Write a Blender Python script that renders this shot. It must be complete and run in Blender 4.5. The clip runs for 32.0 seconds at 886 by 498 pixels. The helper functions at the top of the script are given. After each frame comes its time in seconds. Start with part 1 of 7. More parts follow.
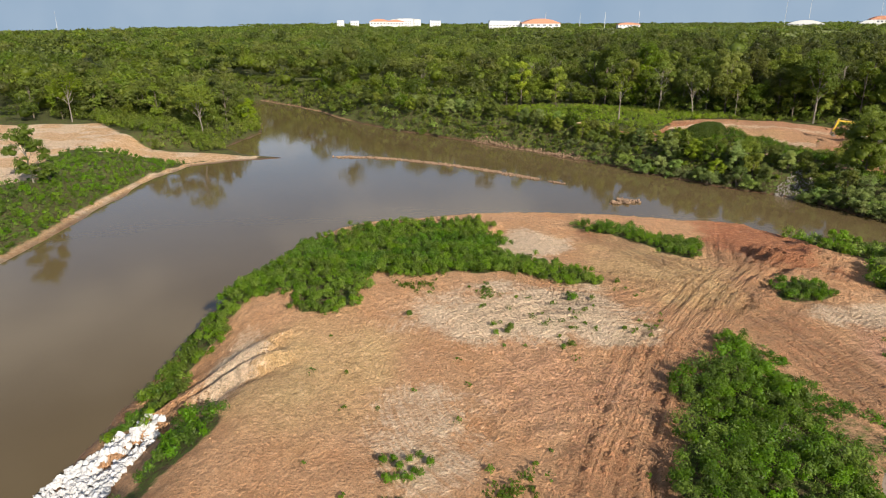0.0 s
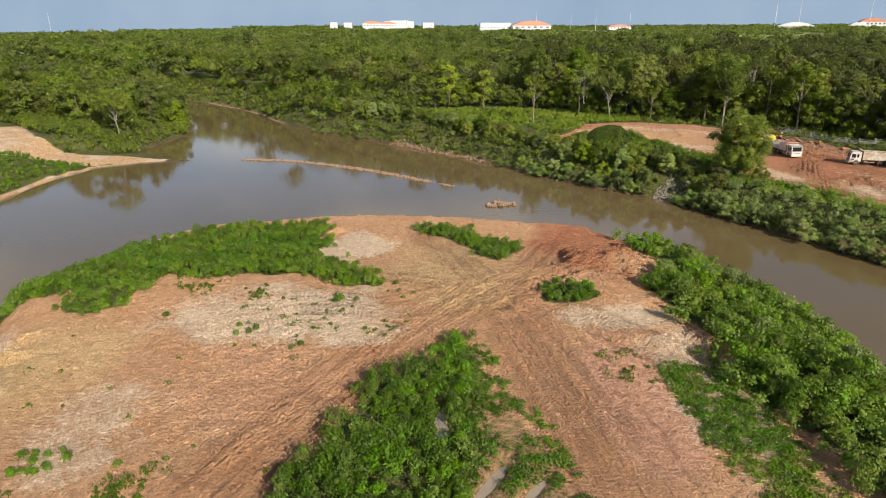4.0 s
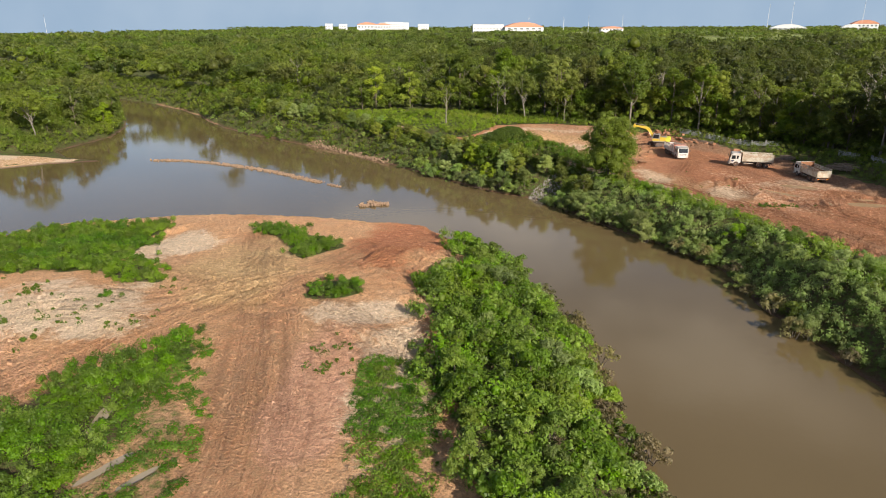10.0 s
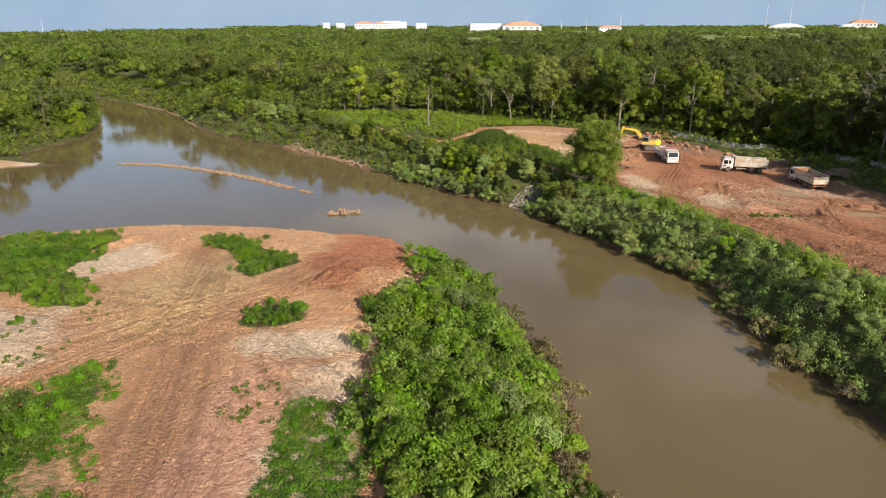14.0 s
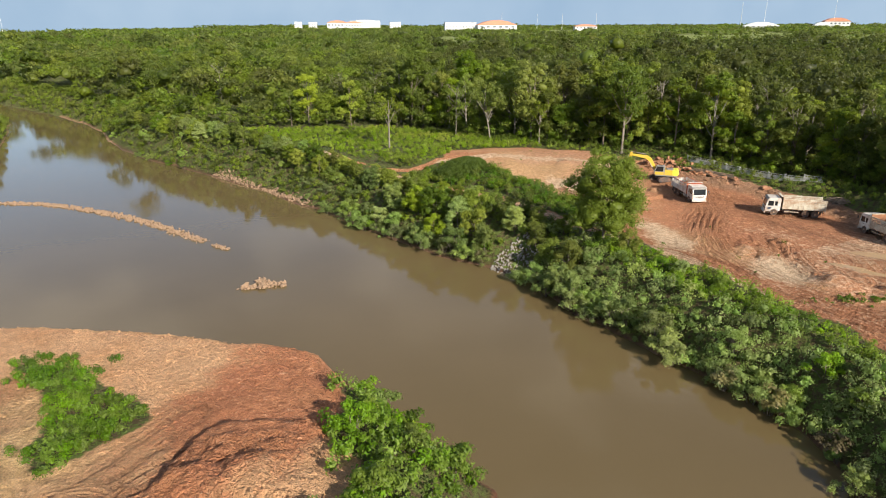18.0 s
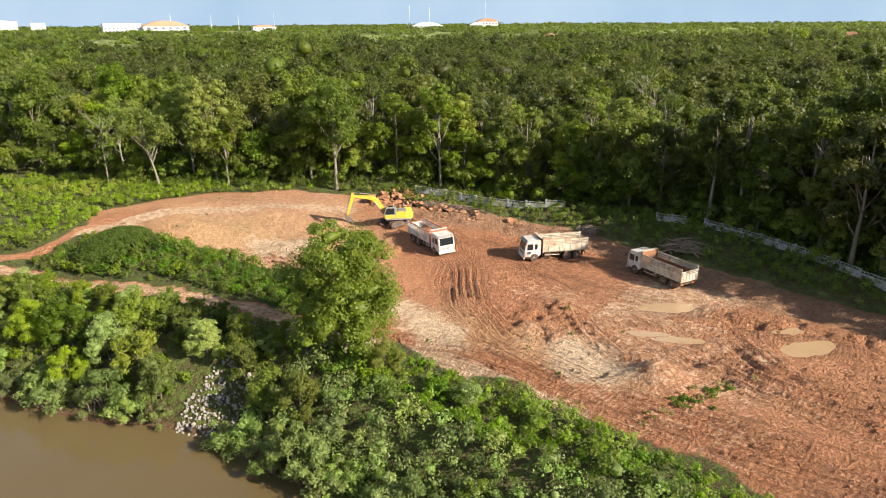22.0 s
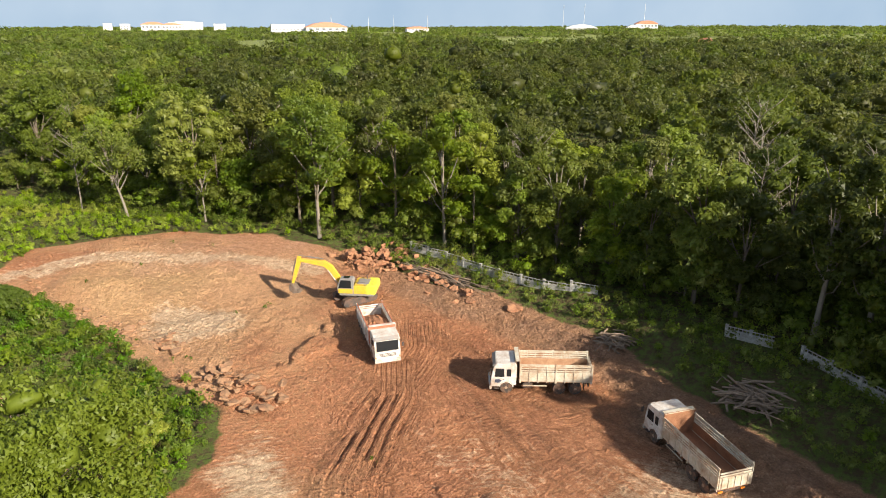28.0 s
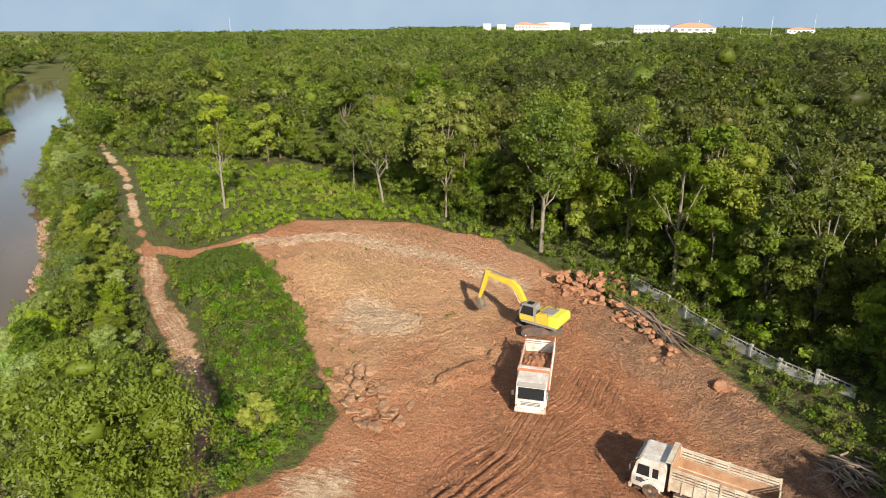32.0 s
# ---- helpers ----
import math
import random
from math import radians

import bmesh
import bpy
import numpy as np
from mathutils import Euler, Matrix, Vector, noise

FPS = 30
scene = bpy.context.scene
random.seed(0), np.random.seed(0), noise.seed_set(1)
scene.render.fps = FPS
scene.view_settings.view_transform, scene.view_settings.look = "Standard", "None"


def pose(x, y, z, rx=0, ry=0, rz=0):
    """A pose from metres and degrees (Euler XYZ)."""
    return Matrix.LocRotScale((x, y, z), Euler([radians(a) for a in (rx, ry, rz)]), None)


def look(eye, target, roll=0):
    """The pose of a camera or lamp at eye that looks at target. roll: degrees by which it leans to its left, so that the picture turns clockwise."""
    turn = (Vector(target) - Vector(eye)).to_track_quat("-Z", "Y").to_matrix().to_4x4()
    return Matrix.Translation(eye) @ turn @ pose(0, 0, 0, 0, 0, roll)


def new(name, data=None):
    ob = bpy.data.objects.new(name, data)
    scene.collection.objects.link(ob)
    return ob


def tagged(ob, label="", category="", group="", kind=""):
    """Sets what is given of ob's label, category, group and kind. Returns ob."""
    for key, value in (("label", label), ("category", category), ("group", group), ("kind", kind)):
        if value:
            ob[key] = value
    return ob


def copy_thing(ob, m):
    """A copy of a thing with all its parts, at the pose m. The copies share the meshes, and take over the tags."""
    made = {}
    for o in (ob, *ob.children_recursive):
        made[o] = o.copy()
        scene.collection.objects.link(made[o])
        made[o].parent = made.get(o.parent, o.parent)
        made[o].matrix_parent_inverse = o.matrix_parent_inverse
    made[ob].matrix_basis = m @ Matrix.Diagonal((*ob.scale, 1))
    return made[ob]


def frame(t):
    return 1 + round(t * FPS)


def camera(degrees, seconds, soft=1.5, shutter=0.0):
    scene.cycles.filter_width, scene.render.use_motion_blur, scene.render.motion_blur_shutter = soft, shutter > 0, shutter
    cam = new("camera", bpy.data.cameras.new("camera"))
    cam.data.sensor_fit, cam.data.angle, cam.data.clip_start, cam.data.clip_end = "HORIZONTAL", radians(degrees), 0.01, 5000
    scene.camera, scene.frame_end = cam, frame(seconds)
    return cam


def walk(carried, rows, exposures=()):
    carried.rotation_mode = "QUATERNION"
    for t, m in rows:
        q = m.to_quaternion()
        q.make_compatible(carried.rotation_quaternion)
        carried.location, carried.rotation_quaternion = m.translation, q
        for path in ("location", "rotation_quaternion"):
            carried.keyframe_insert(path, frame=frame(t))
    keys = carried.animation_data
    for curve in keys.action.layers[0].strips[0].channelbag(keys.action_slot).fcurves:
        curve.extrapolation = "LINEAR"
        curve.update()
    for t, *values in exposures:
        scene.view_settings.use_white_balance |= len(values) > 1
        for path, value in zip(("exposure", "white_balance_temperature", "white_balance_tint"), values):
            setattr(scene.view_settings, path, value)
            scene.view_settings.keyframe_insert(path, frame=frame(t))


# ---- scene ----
cam = camera(68.5, 32.0, soft=1.0)
METRES, EYE, TILT, LEAN, TURN = 172.0, 30.8, -19.1, 0.0, 0.0
ROWS = [
    (0.0, 0.0, 0.0, 0.0, 0.0, 0.0, -0.0),
    (0.5, 0.0162, -0.001, -0.0, -0.0, 0.02, 0.02),
    (1.0, 0.0325, -0.002, -0.0001, 0.0, 0.04, -0.01),
    (1.5, 0.0486, -0.0033, 0.0002, -0.04, 0.04, -0.01),
    (2.0, 0.065, -0.0045, 0.0004, -0.04, 0.06, 0.02),
    (2.5, 0.0815, -0.0056, 0.0005, -0.06, 0.08, -0.0),
    (3.0, 0.0981, -0.0067, 0.0007, -0.06, 0.09, 0.0),
    (3.5, 0.1146, -0.0077, 0.0004, -0.07, 0.12, -0.0),
    (4.0, 0.1305, -0.009, 0.0005, -0.07, 0.14, 0.01),
    (4.5, 0.1459, -0.0102, 0.0003, -0.06, 0.15, -0.0),
    (6.5, 0.2011, -0.0146, -0.0001, -0.02, 0.19, -0.04),
    (7.0, 0.2129, -0.0155, -0.0004, -0.02, 0.2, -0.05),
    (7.5, 0.2237, -0.0163, -0.0005, -0.01, 0.21, -0.06),
    (8.0, 0.2336, -0.017, -0.0008, -0.0, 0.23, -0.07),
    (8.5, 0.243, -0.0178, -0.0011, -0.01, 0.23, -0.09),
    (9.0, 0.252, -0.0183, -0.0013, -0.01, 0.24, -0.1),
    (9.5, 0.2605, -0.0191, -0.0015, -0.01, 0.24, -0.1),
    (10.0, 0.2688, -0.0196, -0.0015, -0.0, 0.25, -0.1),
    (10.5, 0.277, -0.02, -0.0019, -0.0, 0.26, -0.11),
    (11.0, 0.2849, -0.0203, -0.0022, 0.0, 0.26, -0.12),
    (11.5, 0.289, -0.0207, -0.0023, 0.01, 0.26, -0.12),
    (12.0, 0.2906, -0.0186, -0.0021, 0.01, 0.24, -0.13),
    (12.5, 0.2914, -0.0131, -0.0003, -0.0, 0.23, -0.14),
    (13.0, 0.2923, -0.0051, 0.0022, -0.02, 0.21, -0.13),
    (13.5, 0.2932, 0.006, 0.0058, -0.05, 0.19, -0.12),
    (14.0, 0.2941, 0.0202, 0.0106, -0.09, 0.18, -0.1),
    (14.5, 0.2953, 0.0369, 0.0164, -0.13, 0.17, -0.08),
    (16.5, 0.3023, 0.1252, 0.0477, -0.31, 0.12, 0.03),
    (17.0, 0.3049, 0.15, 0.0565, -0.36, 0.1, 0.05),
    (17.5, 0.3071, 0.1753, 0.0656, -0.39, 0.1, 0.07),
    (18.0, 0.3098, 0.2007, 0.0746, -2.03, 0.09, 0.65),
    (18.5, 0.313, 0.2252, 0.0835, -12.28, -0.34, 4.29),
    (19.0, 0.3144, 0.249, 0.0925, -19.36, -1.03, 6.68),
    (19.5, 0.3174, 0.2714, 0.1011, -23.78, -1.62, 8.11),
    (20.0, 0.3213, 0.2932, 0.109, -27.1, -2.09, 9.13),
    (20.5, 0.3267, 0.3137, 0.1165, -27.08, -2.1, 9.15),
    (21.0, 0.3331, 0.3337, 0.1237, -27.09, -2.06, 9.13),
    (21.5, 0.3411, 0.3528, 0.1311, -27.08, -2.06, 9.12),
    (22.0, 0.3517, 0.3699, 0.1374, -27.07, -2.06, 9.13),
    (22.5, 0.3646, 0.3844, 0.1426, -27.06, -2.05, 9.14),
    (23.0, 0.3793, 0.3965, 0.1471, -27.07, -2.03, 9.13),
    (23.5, 0.395, 0.4066, 0.151, -27.08, -1.99, 9.13),
    (24.0, 0.4107, 0.4158, 0.1544, -27.08, -1.94, 9.14),
    (24.5, 0.426, 0.4239, 0.1576, -26.88, -1.9, 9.06),
    (26.5, 0.4801, 0.4507, 0.1687, -20.83, -1.06, 6.98),
    (27.0, 0.4933, 0.4558, 0.1708, -18.69, -0.79, 6.27),
    (27.5, 0.5061, 0.4609, 0.1726, -16.6, -0.55, 5.58),
    (28.0, 0.5183, 0.4657, 0.1745, -14.5, -0.38, 4.86),
    (28.5, 0.5299, 0.4705, 0.1759, -11.16, -0.1, 3.71),
    (29.0, 0.541, 0.4753, 0.1772, -6.06, 0.14, 1.93),
    (29.5, 0.5512, 0.4804, 0.1787, -1.34, 0.22, 0.26),
    (30.0, 0.5611, 0.4856, 0.1802, 1.99, 0.19, -0.89),
    (30.5, 0.5704, 0.4915, 0.182, 5.15, 0.12, -2.01),
    (31.0, 0.5792, 0.4976, 0.1837, 8.14, 0.0, -3.05),
    (31.5, 0.5874, 0.5036, 0.1853, 11.11, -0.17, -4.08),
    (32.0, 0.595, 0.5093, 0.187, 13.86, -0.37, -5.03),
]
walk(cam, [(t, pose(0, 0, EYE, TILT, LEAN, TURN) @ pose(METRES * x, METRES * y, METRES * z, 90 + pitch, roll, yaw)) for t, x, y, z, yaw, pitch, roll in ROWS],
     exposures=((0, 0.56, 6650, 12), (4, 0.58, 6650, 12), (9, 0.66, 6600, 12), (13, 0.7, 6550, 12), (17, 0.78, 6500, 12), (18, 0.85, 6550, 10), (19.5, 1.12, 6700, 10), (22, 1.16, 6750, 10), (26, 1.1, 6950, 12), (29, 0.98, 6900, 12), (32, 0.84, 6750, 10)))

# ---- light ----
world = bpy.data.worlds.new("sky_world")
scene.world = world
world.use_nodes = True
wn = world.node_tree
wn.nodes.clear()
sky = wn.nodes.new("ShaderNodeTexSky")
sky.sky_type = "NISHITA"
sky.sun_disc = False
sky.sun_elevation = radians(29)
sky.sun_rotation = radians(150)
sky.altitude = 1200
sky.air_density, sky.dust_density, sky.ozone_density = 1.0, 1.3, 1.2
bg = wn.nodes.new("ShaderNodeBackground")
bg.inputs["Strength"].default_value = 0.085
wout = wn.nodes.new("ShaderNodeOutputWorld")
where = wn.nodes.new("ShaderNodeTexCoord")
stretch = wn.nodes.new("ShaderNodeMapping")
stretch.inputs["Scale"].default_value = (1.0, 1.0, 2.2)
wn.links.new(where.outputs["Generated"], stretch.inputs["Vector"])
puffs = wn.nodes.new("ShaderNodeTexNoise")
puffs.inputs["Scale"].default_value, puffs.inputs["Detail"].default_value, puffs.inputs["Roughness"].default_value = 2.6, 6.0, 0.55
wn.links.new(stretch.outputs[0], puffs.inputs["Vector"])
cover = wn.nodes.new("ShaderNodeMapRange")
cover.inputs[1].default_value, cover.inputs[2].default_value, cover.inputs[4].default_value = 0.5, 0.68, 0.75
wn.links.new(puffs.outputs[0], cover.inputs[0])
cloudy = wn.nodes.new("ShaderNodeMix")
cloudy.data_type = "RGBA"
cloudy.inputs[7].default_value = (9.4, 9.2, 8.9, 1)
wn.links.new(cover.outputs[0], cloudy.inputs[0])
wn.links.new(sky.outputs[0], cloudy.inputs[6])
wn.links.new(cloudy.outputs[2], bg.inputs[0])
wn.links.new(bg.outputs[0], wout.inputs[0])
sun = new("sun", bpy.data.lights.new("sun", "SUN"))
sun.data.energy = 5.0
sun.data.angle = radians(0.6)
sun.data.color = (1.0, 0.93, 0.82)
sun.matrix_world = look((60, -100, 62), (0, 0, 0))


# ---- materials ----
def nodes_of(name):
    m = bpy.data.materials.new(name)
    m.use_nodes = True
    nt = m.node_tree
    nt.nodes.clear()
    return m, nt, nt.nodes.new("ShaderNodeOutputMaterial")


def add(nt, kind, **values):
    n = nt.nodes.new(kind)
    for k, v in values.items():
        n.inputs[k.replace("_", " ")].default_value = v
    return n


def mixed(nt, fac, a, b):
    """A colour mix of a and b (sockets or colours) by fac."""
    n = nt.nodes.new("ShaderNodeMix")
    n.data_type = "RGBA"
    for sock, v in ((n.inputs[0], fac), (n.inputs[6], a), (n.inputs[7], b)):
        if hasattr(v, "is_output"):
            nt.links.new(v, sock)
        elif hasattr(v, "__len__"):
            sock.default_value = (*v, 1) if len(v) == 3 else v
        else:
            sock.default_value = v
    return n.outputs[2]


def maths(nt, op, a, b=0.0):
    n = nt.nodes.new("ShaderNodeMath")
    n.operation = op
    for sock, v in ((n.inputs[0], a), (n.inputs[1], b)):
        if hasattr(v, "is_output"):
            nt.links.new(v, sock)
        else:
            sock.default_value = v
    return n.outputs[0]


def grains(nt, scale, detail=6, rough=0.6, low=0.35, high=0.65, coords=None):
    """Noise of that scale, stretched to 0..1."""
    n = add(nt, "ShaderNodeTexNoise", Scale=scale, Detail=detail, Roughness=rough)
    if coords is None:
        coords = nt.nodes.new("ShaderNodeTexCoord").outputs["Object"]
    nt.links.new(coords, n.inputs["Vector"])
    r = nt.nodes.new("ShaderNodeMapRange")
    r.inputs[1].default_value, r.inputs[2].default_value = low, high
    nt.links.new(n.outputs[0], r.inputs[0])
    return r.outputs[0]


def attr(nt, name):
    n = nt.nodes.new("ShaderNodeAttribute")
    n.attribute_name = name
    return n.outputs["Fac"]


def bumped(nt, bsdf, height, strength, distance):
    b = add(nt, "ShaderNodeBump", Strength=strength, Distance=distance)
    nt.links.new(height, b.inputs["Height"])
    nt.links.new(b.outputs[0], bsdf.inputs["Normal"])


def plain(name, col, rough=0.6, metal=0.0, dirt=None, amount=0.5, scale=2.0, bump=0.0, vary=0.12):
    """Paint, stone, metal and the like: a colour with grain, and dirt in patches."""
    m, nt, out = nodes_of(name)
    p = add(nt, "ShaderNodeBsdfPrincipled", Roughness=rough, Metallic=metal)
    fine = grains(nt, scale * 9, 5)
    c = mixed(nt, fine, tuple(v * (1 - vary) for v in col), tuple(min(1, v * (1 + vary)) for v in col))
    if dirt:
        f = maths(nt, "MULTIPLY", grains(nt, scale, 8, 0.7, 0.42, 0.68), amount)
        c = mixed(nt, f, c, dirt)
    nt.links.new(c, p.inputs["Base Color"])
    if bump:
        bumped(nt, p, fine, 0.6, bump)
    nt.links.new(p.outputs[0], out.inputs[0])
    return m


def leafy(name, dark, light, yellow, through_light=0.38, rough=0.55):
    """Leaves: tint varies by clump, by leaf and by plant."""
    m, nt, out = nodes_of(name)
    isl = nt.nodes.new("ShaderNodeNewGeometry").outputs["Random Per Island"]
    rnd = nt.nodes.new("ShaderNodeObjectInfo").outputs["Random"]
    t = attr(nt, "tint")
    grain = grains(nt, 2.6, 5, 0.75, 0.36, 0.64)
    f = maths(nt, "ADD", maths(nt, "MULTIPLY", t, 0.4), maths(nt, "ADD", maths(nt, "MULTIPLY", isl, 0.2), maths(nt, "MULTIPLY", grain, 0.4)))
    c = mixed(nt, f, dark, light)
    y = maths(nt, "MULTIPLY", maths(nt, "POWER", maths(nt, "FRACT", maths(nt, "ADD", rnd, attr(nt, "plant"))), 2.0), 0.42)
    c = mixed(nt, y, c, yellow)
    shade = nt.nodes.new("ShaderNodeHueSaturation")
    nt.links.new(maths(nt, "ADD", 0.58, maths(nt, "MULTIPLY", maths(nt, "FRACT", maths(nt, "ADD", maths(nt, "MULTIPLY", rnd, 7.3), maths(nt, "MULTIPLY", attr(nt, "plant"), 5.7))), 0.78)), shade.inputs["Value"])
    hue = maths(nt, "FRACT", maths(nt, "ADD", maths(nt, "MULTIPLY", rnd, 13.1), maths(nt, "MULTIPLY", attr(nt, "plant"), 11.9)))
    nt.links.new(maths(nt, "ADD", 0.482, maths(nt, "MULTIPLY", hue, 0.03)), shade.inputs["Hue"])
    nt.links.new(maths(nt, "ADD", 0.98, maths(nt, "MULTIPLY", hue, 0.2)), shade.inputs["Saturation"])
    nt.links.new(c, shade.inputs["Color"])
    c = shade.outputs[0]
    p = add(nt, "ShaderNodeBsdfPrincipled", Roughness=rough)
    p.inputs["Specular IOR Level"].default_value = 0.35
    nt.links.new(c, p.inputs["Base Color"])
    tr = nt.nodes.new("ShaderNodeBsdfTranslucent")
    glow = nt.nodes.new("ShaderNodeHueSaturation")
    glow.inputs["Value"].default_value = 2.1
    nt.links.new(mixed(nt, 0.35, c, yellow), glow.inputs["Color"])
    nt.links.new(glow.outputs[0], tr.inputs[0])
    mx = nt.nodes.new("ShaderNodeMixShader")
    mx.inputs[0].default_value = through_light
    nt.links.new(p.outputs[0], mx.inputs[1])
    nt.links.new(tr.outputs[0], mx.inputs[2])
    nt.links.new(mx.outputs[0], out.inputs[0])
    return m


M_LEAF = leafy("tree_leaves", (0.052, 0.08, 0.014), (0.15, 0.195, 0.031), (0.21, 0.22, 0.036))
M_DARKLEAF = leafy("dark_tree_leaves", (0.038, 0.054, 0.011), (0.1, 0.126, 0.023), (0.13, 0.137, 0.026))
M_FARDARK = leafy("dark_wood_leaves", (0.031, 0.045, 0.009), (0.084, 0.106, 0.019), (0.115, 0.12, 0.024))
M_LEAF2 = leafy("light_tree_leaves", (0.11, 0.15, 0.022), (0.23, 0.285, 0.045), (0.28, 0.285, 0.05))
M_MID = leafy("bushy_tree_leaves", (0.055, 0.09, 0.015), (0.15, 0.2, 0.034), (0.2, 0.215, 0.04))
M_ROADTREE = leafy("roadside_tree_leaves", (0.05, 0.08, 0.013), (0.14, 0.185, 0.03), (0.18, 0.195, 0.034))
M_SHRUB = leafy("shrub_leaves", (0.115, 0.16, 0.052), (0.24, 0.305, 0.105), (0.27, 0.295, 0.075))
M_BANK = leafy("riverside_leaves", (0.066, 0.12, 0.019), (0.17, 0.26, 0.038), (0.22, 0.265, 0.038))
M_WEED = leafy("weed_leaves", (0.03, 0.072, 0.01), (0.125, 0.22, 0.026), (0.18, 0.23, 0.03))
M_GRASS = leafy("grass_blades", (0.085, 0.14, 0.017), (0.22, 0.3, 0.038), (0.29, 0.3, 0.06))
M_DRY = leafy("dry_leaves", (0.09, 0.075, 0.04), (0.2, 0.16, 0.08), (0.16, 0.17, 0.06))
M_FAR = leafy("far_wood_leaves", (0.044, 0.07, 0.014), (0.125, 0.165, 0.03), (0.19, 0.2, 0.038))
M_BARK = plain("bark", (0.16, 0.125, 0.09), 0.9, dirt=(0.07, 0.06, 0.05), bump=0.03, scale=3)
M_PALEBARK = plain("pale_bark", (0.21, 0.18, 0.14), 0.85, dirt=(0.13, 0.11, 0.085), bump=0.02, scale=3)


def crisp(nt, mask, grain, hard, torn=0.55):
    """A soft mask with an edge broken up by the grain."""
    v = maths(nt, "ADD", mask, maths(nt, "MULTIPLY", maths(nt, "SUBTRACT", grain, 0.5), torn))
    r = nt.nodes.new("ShaderNodeMapRange")
    r.inputs[1].default_value, r.inputs[2].default_value = 0.5 - 0.5 / hard, 0.5 + 0.5 / hard
    nt.links.new(v, r.inputs[0])
    return r.outputs[0]


def within(nt, v, low, high):
    r = nt.nodes.new("ShaderNodeMapRange")
    r.inputs[1].default_value, r.inputs[2].default_value = low, high
    nt.links.new(v, r.inputs[0])
    return r.outputs[0]


def soil_material():
    m, nt, out = nodes_of("soil_and_undergrowth")
    p = add(nt, "ShaderNodeBsdfPrincipled", Roughness=0.92)
    p.inputs["Specular IOR Level"].default_value = 0.2
    g1 = grains(nt, 0.22, 8, 0.65, 0.35, 0.66)
    g2 = grains(nt, 1.6, 10, 0.75, 0.3, 0.7)
    g3 = grains(nt, 7.0, 6, 0.75, 0.34, 0.66)
    # streaks and cleat marks that run along the wheel tracks
    v = nt.nodes.new("ShaderNodeCombineXYZ")
    nt.links.new(maths(nt, "MULTIPLY", attr(nt, "across"), 3.2), v.inputs[0])
    nt.links.new(maths(nt, "MULTIPLY", attr(nt, "along"), 0.16), v.inputs[1])
    streak = grains(nt, 1.0, 7, 0.62, 0.38, 0.62, v.outputs[0])
    cleat = maths(nt, "MULTIPLY", maths(nt, "ADD", maths(nt, "SINE", maths(nt, "ADD", maths(nt, "MULTIPLY", attr(nt, "along"), 15.0), maths(nt, "MULTIPLY", g2, 7.0))), 1.0), 0.3)
    trod = attr(nt, "trod")
    relief = maths(nt, "ADD", maths(nt, "ADD", g2, maths(nt, "MULTIPLY", g3, 0.3)), maths(nt, "MULTIPLY", trod, maths(nt, "ADD", maths(nt, "MULTIPLY", streak, 1.5), cleat)))
    c = mixed(nt, g1, (0.575, 0.302, 0.145), (0.67, 0.42, 0.238))
    c = mixed(nt, crisp(nt, attr(nt, "red"), g2, 2.0), c, mixed(nt, g2, (0.37, 0.13, 0.06), (0.5, 0.21, 0.105)))
    c = mixed(nt, attr(nt, "yellow"), c, mixed(nt, g2, (0.62, 0.39, 0.17), (0.73, 0.52, 0.27)))
    c = mixed(nt, crisp(nt, attr(nt, "pink"), g2, 1.8), c, mixed(nt, g2, (0.58, 0.28, 0.175), (0.67, 0.41, 0.265)))
    pale = crisp(nt, attr(nt, "pale"), maths(nt, "ADD", maths(nt, "MULTIPLY", g2, 0.7), maths(nt, "MULTIPLY", streak, 0.3)), 1.8, 1.1)
    c = mixed(nt, pale, c, mixed(nt, g1, (0.7, 0.52, 0.34), (0.82, 0.69, 0.5)))
    c = mixed(nt, attr(nt, "mud"), c, mixed(nt, g2, (0.22, 0.135, 0.085), (0.32, 0.21, 0.14)))
    c = mixed(nt, maths(nt, "MULTIPLY", g1, 0.35), c, (0.5, 0.24, 0.105))
    c = mixed(nt, maths(nt, "MULTIPLY", trod, maths(nt, "MULTIPLY", streak, 0.28)), c, (0.4, 0.2, 0.1))
    # dark flecks painted in for the small shadows of clods, and dry crumbs
    lump = grains(nt, 2.7, 4, 0.6, 0.47, 0.56)
    clod_shade = grains(nt, 1.7, 7, 0.74, 0.57, 0.62)
    crumb = grains(nt, 4.5, 4, 0.6, 0.6, 0.68)
    c = mixed(nt, maths(nt, "MULTIPLY", clod_shade, 0.25), c, (0.3, 0.14, 0.07))
    c = mixed(nt, maths(nt, "MULTIPLY", crumb, 0.35), c, (0.68, 0.47, 0.29))
    relief = maths(nt, "ADD", relief, maths(nt, "MULTIPLY", lump, 0.55))
    # clods with cracks between them
    where = nt.nodes.new("ShaderNodeTexCoord").outputs["Object"]
    bent = nt.nodes.new("ShaderNodeVectorMath")
    bent.operation = "MULTIPLY_ADD"
    wobble = add(nt, "ShaderNodeTexNoise", Scale=1.3, Detail=4)
    nt.links.new(where, wobble.inputs["Vector"])
    nt.links.new(wobble.outputs["Color"], bent.inputs[0])
    bent.inputs[1].default_value = (0.9, 0.9, 0.9)
    nt.links.new(where, bent.inputs[2])
